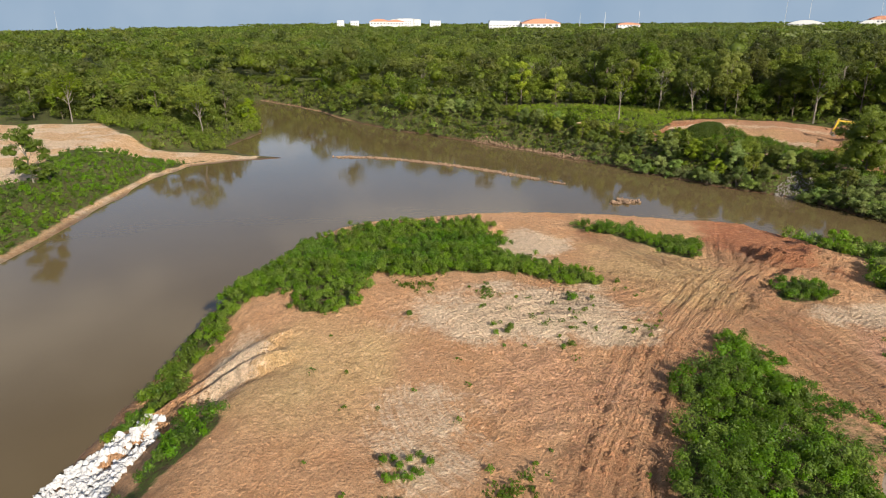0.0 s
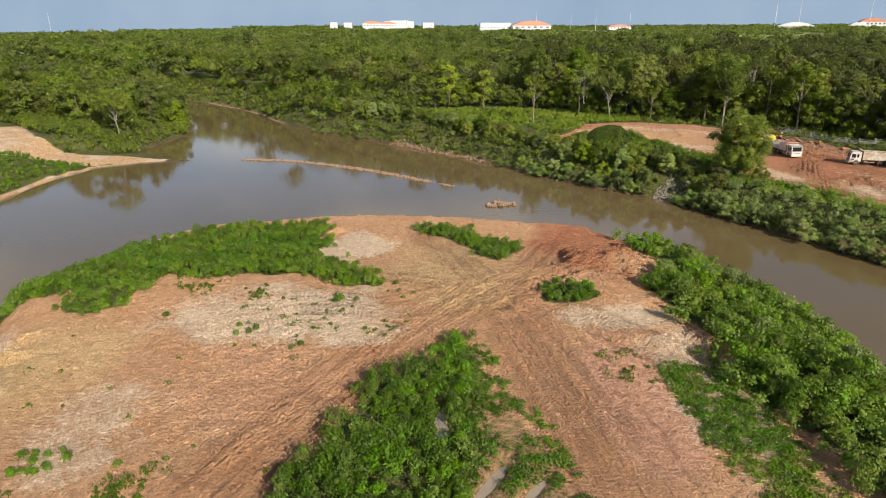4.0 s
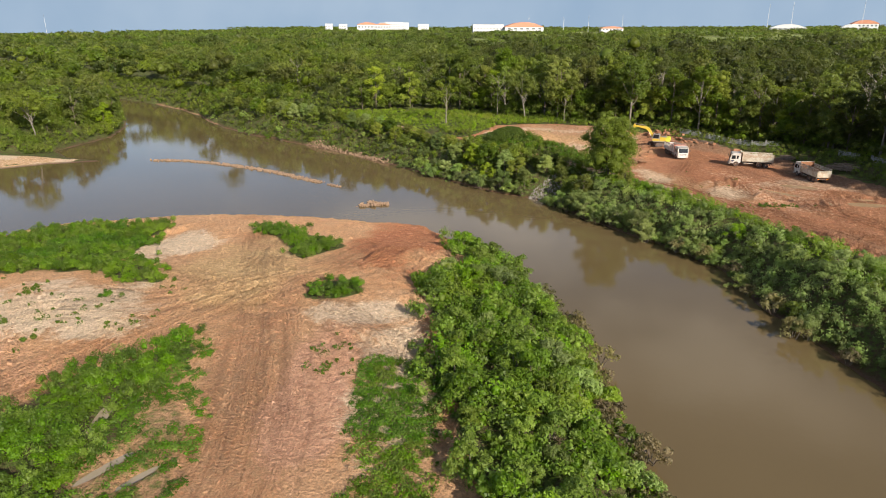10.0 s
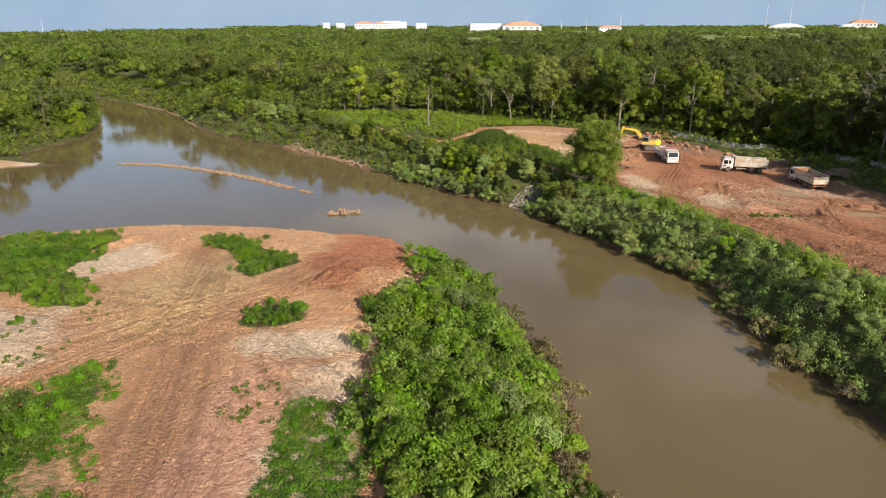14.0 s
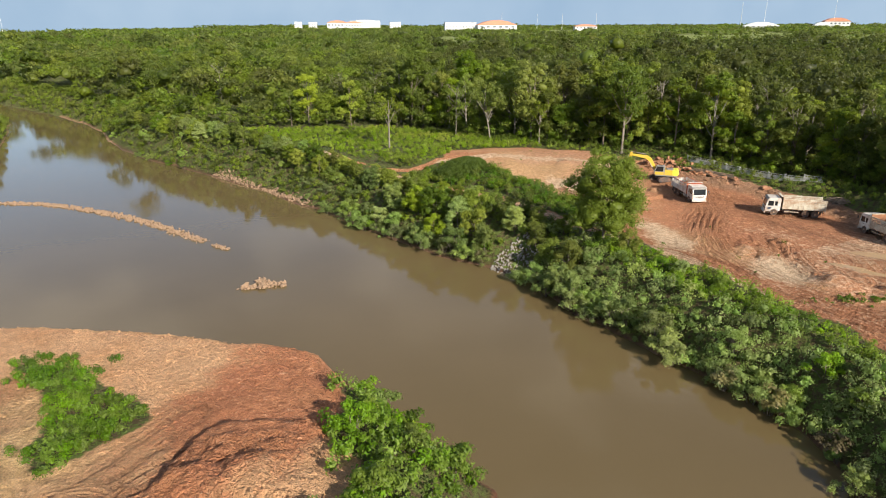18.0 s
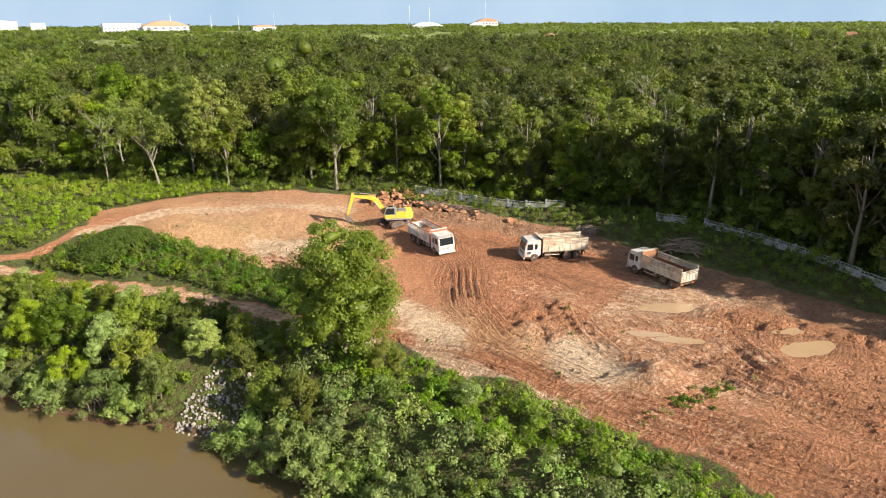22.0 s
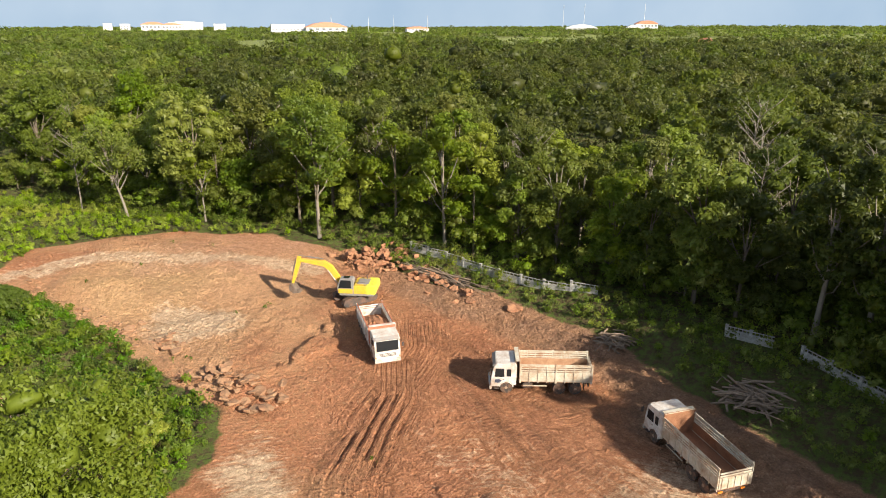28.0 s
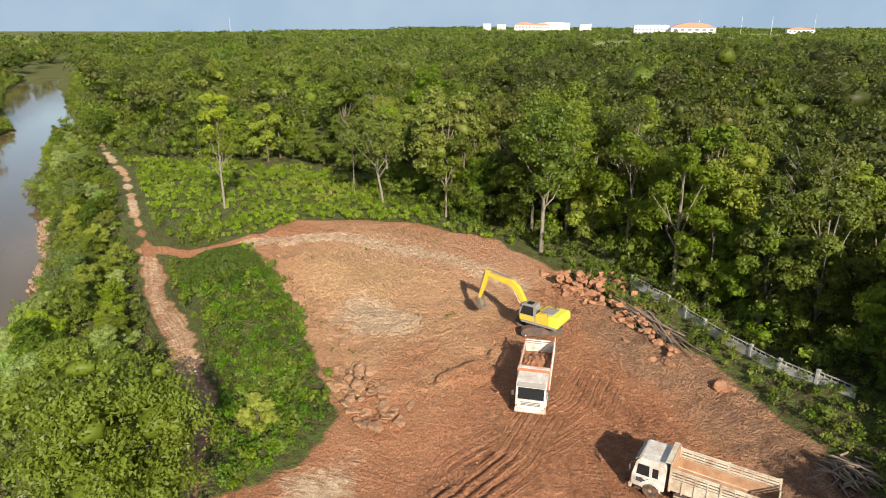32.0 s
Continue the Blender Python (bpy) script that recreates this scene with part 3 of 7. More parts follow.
def build_ground():
    gx = lines(-4300, ((-140, 1.8), (-62, 1.4), (-34, 0.9), (-29, 0.38), (61, 0.38), (64, 0.8), (78, 0.8), (82, 0.29), (128, 0.29), (132, 0.6), (140, 0.6)), 4300)
    gy = lines(-4300, ((24, 0.38), (94, 0.38), (96, 0.3), (152, 0.3), (154, 0.4), (182, 0.42), (200, 0.9), (225, 1.0), (330, 2.6)), 4300)
    X, Y = np.meshgrid(gx, gy)
    x, y = X.ravel(), Y.ravel()
    z, d = land(x, y)
    core = near(np.stack([x, y], 1))
    xc, yc, dc = x[core], y[core], d[core]
    pen = inside(xc, yc, PENINSULA) > 0
    site = patch(xc, yc, SITE, 0.8, 1.6)
    path = np.maximum(ss((np.where(yc > 158, 1.0, 1.5) - line_distance(xc, yc, PATH) + (fbm(xc, yc, 3, 5) - 0.5) * 2) / 0.8), ss((1.5 - line_distance(xc, yc, PATH_SPUR) + (fbm(xc, yc, 3, 5) - 0.5) * 2) / 0.8))
    bare = np.maximum(site, path)
    weeds = np.zeros(len(xc))
    for outline in (WEED_WEST, WEED_RIPRAP, WEED_BIG, WEED_NORTH, WEED_MIDDLE, WEED_PALE, GRASS_SOUTH, SHRUB_EAST):
        thin = 0.5 if outline is GRASS_SOUTH else np.where(xc + (fbm(xc, yc, 3, 75) - 0.5) * 5 > 24.0, 0.52, 1.0) if outline is WEED_BIG else 1.0
        weeds = np.maximum(weeds, thin * ss(patch(xc, yc, outline, 1.4, 2.5) * 1.6 - 0.75))
    veg_c = np.where(pen, weeds, 1 - bare)
    veg_c = np.where(xc < -45, 1 - patch(xc, yc, SAND_LEFT), veg_c)
    # the strip of bare mud at the water's edge
    veg_c = veg_c * ss((dc - np.where(pen & (xc < 40), np.where(yc < 62, 0.5, 2.4), np.where(xc < -45, np.where(yc < 158, 1.3, -0.4), -0.4))) / 0.9)
    east = ~pen & (xc > 40)
    # ruts and churned soil
    soft = 1 - veg_c
    bands = np.zeros(len(xc))
    rut, marks, lined = np.zeros(len(xc)), np.zeros(len(xc)), np.zeros(len(xc))
    nearest, across, along_it = np.full(len(xc), 99.0), np.zeros(len(xc)), np.zeros(len(xc))
    for n, (line, gauge, depth) in enumerate(TRACKS):
        wav = (fbm(xc, yc, 11, 30 + n) - 0.5) * 1.6
        off, run = line_frame(xc, yc, line)
        off = off + wav * 0.5
        dist = np.abs(off)
        closer = dist < nearest
        nearest, across, along_it = np.where(closer, dist, nearest), np.where(closer, off, across), np.where(closer, run, along_it)
        groove = np.exp(-((dist - gauge / 2) / 0.24) ** 2)
        ridge = np.exp(-((dist - gauge / 2 - 0.5) / 0.22) ** 2) + np.exp(-((dist - gauge / 2 + 0.5) / 0.22) ** 2)
        keep = ss((vnoise(xc, yc, 6, 40 + n) - 0.2) / 0.3)
        rut += keep * depth * (0.5 * ridge - groove)
        marks = np.maximum(marks, groove * keep)
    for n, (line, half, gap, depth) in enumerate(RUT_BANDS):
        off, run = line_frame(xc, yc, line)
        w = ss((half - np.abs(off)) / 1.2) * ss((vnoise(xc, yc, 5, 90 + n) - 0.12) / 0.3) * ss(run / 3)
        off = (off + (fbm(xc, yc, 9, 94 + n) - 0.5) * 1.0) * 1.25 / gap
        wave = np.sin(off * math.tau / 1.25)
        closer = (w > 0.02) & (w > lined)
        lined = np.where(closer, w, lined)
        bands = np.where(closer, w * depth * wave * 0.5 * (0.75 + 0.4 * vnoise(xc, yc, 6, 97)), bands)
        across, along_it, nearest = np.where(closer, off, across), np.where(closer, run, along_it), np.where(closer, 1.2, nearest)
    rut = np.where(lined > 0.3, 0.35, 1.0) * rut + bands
    for line, drop in SCARPS:
        off, run = line_frame(xc, yc, line)
        off = off + (fbm(xc, yc, 2.5, 99) - 0.5) * 1.8 + (fbm(xc, yc, 0.9, 98, 2) - 0.5) * 1.3
        end = ss(run / 1.5)
        rut += drop * end * (0.5 - ss(off / 0.5 + 0.5)) * np.exp(-(np.abs(off) / 2.2) ** 2)
    # scraper lines on the rest of the soil
    free = (nearest > 3.0) & (lined < 0.02)
    swing = 0.6 + 0.5 * np.sin(xc / 23) + 0.4 * np.sin(yc / 17)
    across, along_it = np.where(free, xc * np.cos(swing) + yc * np.sin(swing), across), np.where(free, yc * np.cos(swing) - xc * np.sin(swing), along_it)
    clods = np.maximum(blob(xc, yc, 42, 70, 5, 7), np.maximum(0.5 * blob(xc, yc, 31, 57, 8, 4), 0.8 * blob(xc, yc, 98, 115, 5, 4)))
    clods = np.maximum(clods, np.maximum(0.4 * blob(xc, yc, 110, 104, 9, 9), 0.35 * blob(xc, yc, 116, 91, 9, 8)))
    clods = np.maximum(clods, 0.45 * np.maximum(blob(xc, yc, 8, 41, 7, 8), np.where(xc > 98, ss((6.5 - inside(xc, yc, SITE)) / 3), 0)))
    clods = np.maximum(clods, np.maximum(0.7 * blob(xc, yc, 76, 164, 13, 9), 0.6 * blob(xc, yc, 84, 148, 8, 8)))
    rough = (fbm(xc, yc, 1.1, 44, 2) - 0.5) * (0.2 + 0.95 * clods) + (fbm(xc, yc, 6, 48) - 0.5) * 0.25
    zc = z[core] + soft * np.clip(dc / 3, 0, 1) * (rut * np.where(pen, 1.3, 1.15) + rough)
    rim = inside(xc, yc, SITE)
    zc += np.where(xc > 98, 0.5 * np.exp(-((rim - 2.0 + (fbm(xc, yc, 6, 101) - 0.5) * 2) / 1.1) ** 2), 0) * (0.5 + fbm(xc, yc, 1.6, 102))
    # heaps and cuts
    for cx, cy, r, hh in ((98.8, 101.3, 2.2, 1.2), (43, 71, 4.5, 1.0), (67, 160.5, 2.6, 1.0), (71.5, 158.5, 3.0, 1.3), (77, 156, 3.0, 1.0), (101, 117, 2.2, 0.45), (96, 114.5, 1.8, 0.45), (100, 150, 5, 0.9), (108, 147, 4, 0.8), (84, 160, 5, 0.8), (92, 128, 4, -0.7), (66, 150, 5, 2.2), (70, 143, 4, 1.6)):
        zc += hh * np.exp(-((xc - cx) ** 2 + (yc - cy) ** 2) / (r * r)) * (0.75 + 0.5 * fbm(xc, yc, 2, 52))
    calm = np.zeros(len(xc))
    for cx, cy, r in PADS:
        calm = np.maximum(calm, ss(1.6 - np.hypot(xc - cx, yc - cy) / r))
    zc = zc * (1 - 0.85 * calm) + np.where(east, 4.55 + 0.9 * ss((yc - 143) / 10), zc) * 0.85 * calm
    for cx, cy, rx, ry, turn in PUDDLES:
        u, v = (xc - cx) * math.cos(radians(turn)) + (yc - cy) * math.sin(radians(turn)), (yc - cy) * math.cos(radians(turn)) - (xc - cx) * math.sin(radians(turn))
        q = np.hypot(u / rx, v / ry) + (fbm(xc, yc, 2.5, 55) - 0.5) * 0.9
        level = land(np.array([cx]), np.array([cy]))[0][0]
        pit = ss(1.6 - q)
        zc = zc * (1 - pit) + pit * (level - 0.1 - 0.22 * ss(1.25 - q))
    z[core] = zc
    # what covers the ground far off: woods' floor, with some fields
    veg = np.where(x < -45, 1 - patch(x, y, SAND_LEFT, 2), 1.0) * ss((d + np.where((x < -45) & (y < 160), -1.3, 0.3)) / 1.0)
    veg[core] = veg_c
    veg = np.where(np.hypot(x - 60, y - 50) > 270, 1.0, veg)
    field = np.where((y > 560) & (x > 60), ss((fbm(x, y, 160, 33) - 0.5) / 0.04), 0)
    a = {k: np.zeros(len(x), np.float32) for k in ("red", "yellow", "pink", "pale", "mud", "wet_and_grooves", "across", "along", "trod", "rut", "lumpy")}
    a["lumpy"][core] = np.clip(clods, 0, 1) * (1 - veg_c)
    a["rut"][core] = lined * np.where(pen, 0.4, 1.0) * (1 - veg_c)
    a["across"][core], a["along"][core], a["trod"][core] = across, along_it, np.maximum(ss((3.2 - nearest) / 1.6), 0.3) * (0.35 + 0.65 * vnoise(xc, yc, 3, 58))
    n1 = fbm(xc, yc, 5, 60)
    red = np.where(pen, np.maximum(blob(xc, yc, 41, 80, 7, 14), 0.6 * blob(xc, yc, 46, 48, 2.5, 12)), np.where(east, blob(xc, yc, 103, 128, 12, 20, 26) + 0.6 * blob(xc, yc, 119, 104, 8, 14, 26) + 0.15 * ss((n1 - 0.45) / 0.2), 0))
    red = np.maximum(red, np.where(east, ss(2.6 - line_distance(xc, yc, [(118, 40), (98, 88), (90, 104), (80, 120)]) * 0.6) * 0.9, 0))
    red = np.maximum(red, np.where(pen, 0.34 * ss((3.4 - nearest) / 1.6), np.where(east, 0.72 * (1 - 0.75 * np.maximum(blob(xc, yc, 78, 154, 17, 20, 26, 0.6), blob(xc, yc, 90, 106, 7, 14, 27, 0.6))), 0)))
    a["red"][core] = np.clip(red, 0, 1)
    a["yellow"][core] = np.where(pen, np.maximum(blob(xc, yc, 24, 68, 8, 15), blob(xc, yc, -10, 45, 7, 9)), np.where(east, 0.7 * blob(xc, yc, 76, 160, 9, 8), ss((-xc - 40) / 5) * 0.5))
    a["pink"][core] = np.where(pen, np.maximum(blob(xc, yc, 36.5, 40, 3.4, 12), 0.4 * blob(xc, yc, 8, 42, 7, 8)), np.where(east, np.maximum(0.6 * blob(xc, yc, 86, 166, 14, 8), 0.2 * blob(xc, yc, 106, 104, 14, 22)), 0))
    pale = np.maximum(blob(xc, yc, 8, 54, 10, 7, 27, 0.7), np.maximum(0.6 * blob(xc, yc, -0.5, 36, 4, 6, 28, 1.1), 0.8 * blob(xc, yc, 43, 40, 3.4, 11, 29, 0.7)))
    pale = np.maximum(pale, np.maximum(blob(xc, yc, 11.5, 79, 5, 8, 27, 0.7), blob(xc, yc, -17, 47, 3, 5, 28)))
    pale = np.maximum(pale, 0.8 * blob(xc, yc, 40, 54, 5, 4, 31, 0.8))
    pale_e = np.maximum(0.85 * blob(xc, yc, 81.5, 149, 6, 4.5, 27, 0.9), np.maximum(blob(xc, yc, 96.5, 106.5, 4.5, 5.5, 29, 0.7), 0.6 * blob(xc, yc, 112, 112, 8, 6, 28, 0.9)))
    pale_e = np.maximum(pale_e, 0.9 * blob(xc, yc, 86.5, 121, 3.2, 8, 31, 0.7))
    pale_e = np.maximum(pale_e, 0.4 * blob(xc, yc, 100, 103, 9, 14, 33, 1.2))
    pale_e = np.maximum(pale_e, 0.75 * ss((2.4 - line_distance(xc, yc, [(58, 164), (68.5, 168.5), (78, 166.5), (86, 164), (93.5, 160)])) / 1.6))
    pale_e = np.maximum(pale_e, 0.8 * ss((2.2 - line_distance(xc, yc, [(79, 119.5), (84, 113.5), (87, 107), (89, 100)])) / 1.4))
    pale_e = np.maximum(pale_e, np.where(yc > 158, 0.2, 0.6) * path)
    a["pale"][core] = np.where(pen, pale, np.where(east, 0.82 * pale_e, 0.35 + 0.5 * ss((n1 - 0.45) / 0.2)))
    a["mud"][core] = np.where(east, 0.6 * np.clip(ss((7.5 - inside(xc, yc, SITE) + (n1 - 0.5) * 4) / 2.5) * ss((xc - 98) / 6), 0, 1) + 0.24 * (1 - path) * (0.4 + 1.2 * n1), 0)
    a["mud"] = np.maximum(a["mud"], np.where((x > -45) | (y > 160), ss((3.5 - d) / 1.5), 0) * (inside(x, y, PENINSULA) < -2))
    # Wet at the shore; wheel grooves take on 0.4 of the same dark tone.
    a["wet_and_grooves"][core] = np.clip(ss((0.9 - dc) / 0.9) + marks * 0.4 * (1 - veg_c), 0, 1)
    a["veg"] = veg
    a["field"] = field
    GRID.update(x=gx, y=gy, z=z.reshape(len(gy), len(gx)), soil={k: np.asarray(v).reshape(len(gy), len(gx)) for k, v in a.items()})
    nx, ny = len(gx), len(gy)
    i = np.arange(ny - 1)[:, None] * nx + np.arange(nx - 1)[None, :]
    quads = np.stack([i, i + 1, i + nx + 1, i + nx], -1).reshape(-1, 4)
    me = quads_mesh("ground", np.stack([x, y, z], 1), quads, M_SOIL, True, a)
    return tagged(new("ground", me), "bare red and orange laterite earth with green undergrowth", "ground", kind="structure")


ground = build_ground()
river = new("water", quads_mesh("water", [(-900, -690, 0), (200, -690, 0), (200, 900, 0), (-900, 900, 0)], [(0, 1, 2, 3)], M_WATER))
tagged(river, "calm muddy brown river with reflections", "river", kind="structure")


# ---- plants ----
def tube(pts, radii, sides=6):
    """A tapered tube along pts: verts and quads."""
    V, F = [], []
    pts = [Vector(p) for p in pts]
    for k, p in enumerate(pts):
        axis = (pts[min(k + 1, len(pts) - 1)] - pts[max(k - 1, 0)]).normalized()
        u = axis.orthogonal().normalized()
        w = axis.cross(u)
        V += [tuple(p + (u * math.cos(q * math.tau / sides) + w * math.sin(q * math.tau / sides)) * radii[k]) for q in range(sides)]
        if k:
            b = (k - 1) * sides
            F += [(b + q, b + (q + 1) % sides, b + sides + (q + 1) % sides, b + sides + q) for q in range(sides)]
    return V, F


def joined(pieces):
    V, F, n = [], [], 0
    for v, f in pieces:
        V += list(v)
        F += [tuple(i + n for i in q) for q in f]
        n += len(v)
    return V, F


def leaf_cloud(centres, radii, per, size, rng, squash=0.8, droop=0.2, plants=None):
    """Many small leaf sprays on the outside of clumps. Returns verts, quads, tint and plant values."""
    centres, radii = np.asarray(centres, float), np.asarray(radii, float)
    k = len(centres)
    n = k * per
    who = np.repeat(np.arange(k), per)
    dirs = rng.normal(size=(n, 3))
    dirs[:, 2] = np.where(dirs[:, 2] < -0.5, -dirs[:, 2], dirs[:, 2])
    dirs /= np.linalg.norm(dirs, axis=1)[:, None]
    rad = radii[who] * (0.42 + 0.75 * rng.rand(n) ** 0.7)
    pos = centres[who] + dirs * rad[:, None] * np.array([1, 1, squash])
    nor = dirs + rng.normal(scale=0.5, size=(n, 3)) + np.array([0, 0, 0.2])
    nor /= np.linalg.norm(nor, axis=1)[:, None]
    t = np.cross(nor, rng.normal(size=(n, 3)))
    t /= np.linalg.norm(t, axis=1)[:, None] + 1e-9
    b = np.cross(nor, t)
    ln = np.asarray(size)[who] if np.ndim(size) else np.full(n, size)
    ln = ln * (0.6 + 0.8 * rng.rand(n))
    wd = ln * (0.26 + 0.2 * rng.rand(n))
    sag = np.zeros((n, 3))
    sag[:, 2] = -droop * ln
    V = np.stack([pos - t * ln[:, None] * 0.45 - b * wd[:, None], pos - t * ln[:, None] * 0.45 + b * wd[:, None], pos + t * ln[:, None] * 0.55 + sag], 1).reshape(-1, 3)
    tint = np.repeat(np.clip(rng.rand(k)[who] * 0.6 + rng.rand(n) * 0.4, 0, 1), 3)
    plant = np.repeat(plants[who] if plants is not None else np.zeros(n), 3)
    return V, np.arange(n * 3).reshape(-1, 3), tint, plant


def ico(sub):
    bm = bmesh.new()
    bmesh.ops.create_icosphere(bm, subdivisions=sub, radius=1.0)
    v, f = np.array([v.co for v in bm.verts]), np.array([[v.index for v in f.verts] for f in bm.faces])
    bm.free()
    return v, f


def foliage(name, centres, radii, per, size, rng, mat, squash=0.8, droop=0.2, plants=None, core=1, full=0.42, masses=None):
    """Clumps of leaves: a knobbly inner mass for each, with loose leaf sprays all over it. masses: larger inner masses (places, radii, plants)."""
    centres, radii = np.asarray(centres, float), np.asarray(radii, float)
    V, F, tint, plant = leaf_cloud(centres, radii, per, size, rng, squash, droop, plants)
    plants = np.zeros(len(centres)) if plants is None else plants
    solid = [(centres, radii * full, plants, core)] if core else []
    if masses is not None:
        solid.append((np.asarray(masses[0], float), np.asarray(masses[1], float), masses[2], 1))
    for places, sizes, own, sub in solid:
        v0, f0 = ico(sub)
        k, m = len(places), len(v0)
        knobs = 1 + rng.normal(scale=0.22, size=(k, m, 1))
        spin = rng.uniform(0, math.tau, k)
        c, s = np.cos(spin)[:, None], np.sin(spin)[:, None]
        v = np.stack([v0[None, :, 0] * c - v0[None, :, 1] * s, v0[None, :, 0] * s + v0[None, :, 1] * c, np.repeat(v0[None, :, 2], k, 0)], -1)
        W = places[:, None] + v * knobs * sizes[:, None, None] * np.array([1, 1, squash])
        G = f0[None] + (np.arange(k) * m)[:, None, None]
        F = np.concatenate([F, G.reshape(-1, 3) + len(V)])
        V = np.concatenate([V, W.reshape(-1, 3)])
        tint = np.concatenate([tint, np.clip(np.repeat(rng.rand(k), m) * 0.5 + rng.rand(k * m) * 0.5, 0, 1)])
        plant = np.concatenate([plant, np.repeat(own, m)])
    return quads_mesh(name, V, F, mat, True, {"tint": tint, "plant": plant})


def make_tree(seed, height, crown, bole, mat, bark, clumps=24, per=56, leaf=0.5, lean=0.0, label="tall broad-leaved tree with a dense green crown", full=0.52):
    """A tree: tapered trunk, forking limbs, and a crown of rounded lobes, each built up of leafy puffs."""
    rng = np.random.RandomState(seed)
    top = np.array([lean * height, 0.3 * rng.randn(), height * 0.78])
    pieces = [tube([(0, 0, -0.4), (lean * height * 0.2, 0, height * 0.2), (lean * height * 0.55, 0.1, height * 0.45), tuple(top)],
                   [height * 0.017, height * 0.013, height * 0.009, height * 0.004], 7)]
    cs, rs, ms, mr = [], [], [], []
    low = height * bole
    lobes = max(4, clumps // 3)
    for k in range(lobes):
        e = (k + 0.2 + 0.6 * rng.rand()) / lobes
        a = k * 2.4 + rng.normal(scale=0.45)
        out = crown * 0.62 * math.sin(math.pi * (0.2 + 0.74 * e)) ** 0.7 * rng.uniform(0.55, 1.05)
        r = crown * rng.uniform(0.36, 0.56) * (1.0 - 0.22 * e)
        up = low + r * 0.5 + (height - low - r * 1.2) * e
        c = np.array([lean * up + math.cos(a) * out, math.sin(a) * out, up])
        ms.append(c)
        mr.append(r * full)
        for q in range(7):
            d = rng.normal(size=3) + np.array([math.cos(a) * 0.5, math.sin(a) * 0.5, 0.55])
            d /= np.linalg.norm(d)
            cs.append(c + d * r * np.array([0.82, 0.82, 0.66]))
            rs.append(r * rng.uniform(0.3, 0.54))
        s = max(height * 0.14, up * 0.6)
        b0 = np.array([lean * s, 0, s])
        mid = (b0 + c) / 2 + np.array([0, 0, -0.05 * height * rng.rand()])
        pieces.append(tube([tuple(b0), tuple(mid), tuple(c)], [height * 0.0065, height * 0.0045, height * 0.002], 5))
        if k % 2:
            tip = c + np.array([math.cos(a) * r * 0.9, math.sin(a) * r * 0.9, r * 0.1])
            pieces.append(tube([tuple(mid), tuple((mid + tip) / 2), tuple(tip)], [height * 0.004, height * 0.003, height * 0.0015], 4))
    cs, rs = cs + ms, rs + [r * 1.7 for r in mr]
    tree = new("tree")
    V, F = joined(pieces)
    part("trunk", quads_mesh("trunk", V, F, bark, True), bark, tree)
    part("crown", foliage("crown", cs, rs, per, leaf, rng, mat, full=full * 0.7, masses=(ms, mr, np.zeros(len(ms)))), mat, tree)
    return tagged(tree, label, "tree", "trees at the edge of the wood")


def make_shrub(seed, height, width, mat, per=125, clumps=10, leaf=0.19, label="dense green riverside shrub"):
    rng = np.random.RandomState(seed)
    cs, rs, pieces = [], [], []
    for k in range(clumps + 6):
        a, q = rng.rand() * math.tau, rng.rand() ** 0.6
        e = rng.rand()
        c = (math.cos(a) * q * width * (1 - 0.45 * e), math.sin(a) * q * width * (1 - 0.45 * e), height * (0.2 + 0.68 * e))
        cs.append(c)
        rs.append(width * (0.16 + 0.18 * rng.rand()))
        if k % 2 == 0:
            pieces.append(tube([(c[0] * 0.15, c[1] * 0.15, -0.3), (c[0] * 0.5, c[1] * 0.5, c[2] * 0.6), c], [0.05, 0.035, 0.012], 4))
    shrub = new("shrub")
    V, F = joined(pieces)
    part("branching", quads_mesh("branching", V, F, M_BARK, True), M_BARK, shrub)
    part("foliage", foliage("foliage", cs, rs, per, leaf, rng, mat, full=0.3), mat, shrub)
    return tagged(shrub, label, "shrub", "shrubs along the river banks")


class Scatter:
    """Random places that keep apart."""

    def __init__(self, seed):
        self.rng, self.cells = np.random.RandomState(seed), {}

    def free(self, x, y, gap):
        i, j = int(x // 4), int(y // 4)
        for a in range(i - 3, i + 4):
            for b in range(j - 3, j + 4):
                for px, py in self.cells.get((a, b), ()):
                    if (px - x) ** 2 + (py - y) ** 2 < gap * gap:
                        return False
        self.cells.setdefault((i, j), []).append((x, y))
        return True


def used(ob, x, y, scale, turn, sink=0.1, z=None):
    """Puts a copy of a plant on the ground."""
    made = copy_thing(ob, pose(x, y, (ground_z(x, y) if z is None else z) - sink, 0, 0, turn))
    made.scale = (scale, scale, scale)
    return made


def drop_first(kinds):
    """Removes the patterns that only served to be copied."""
    for ob in kinds:
        for o in (*ob.children_recursive, ob):
            bpy.data.objects.remove(o)


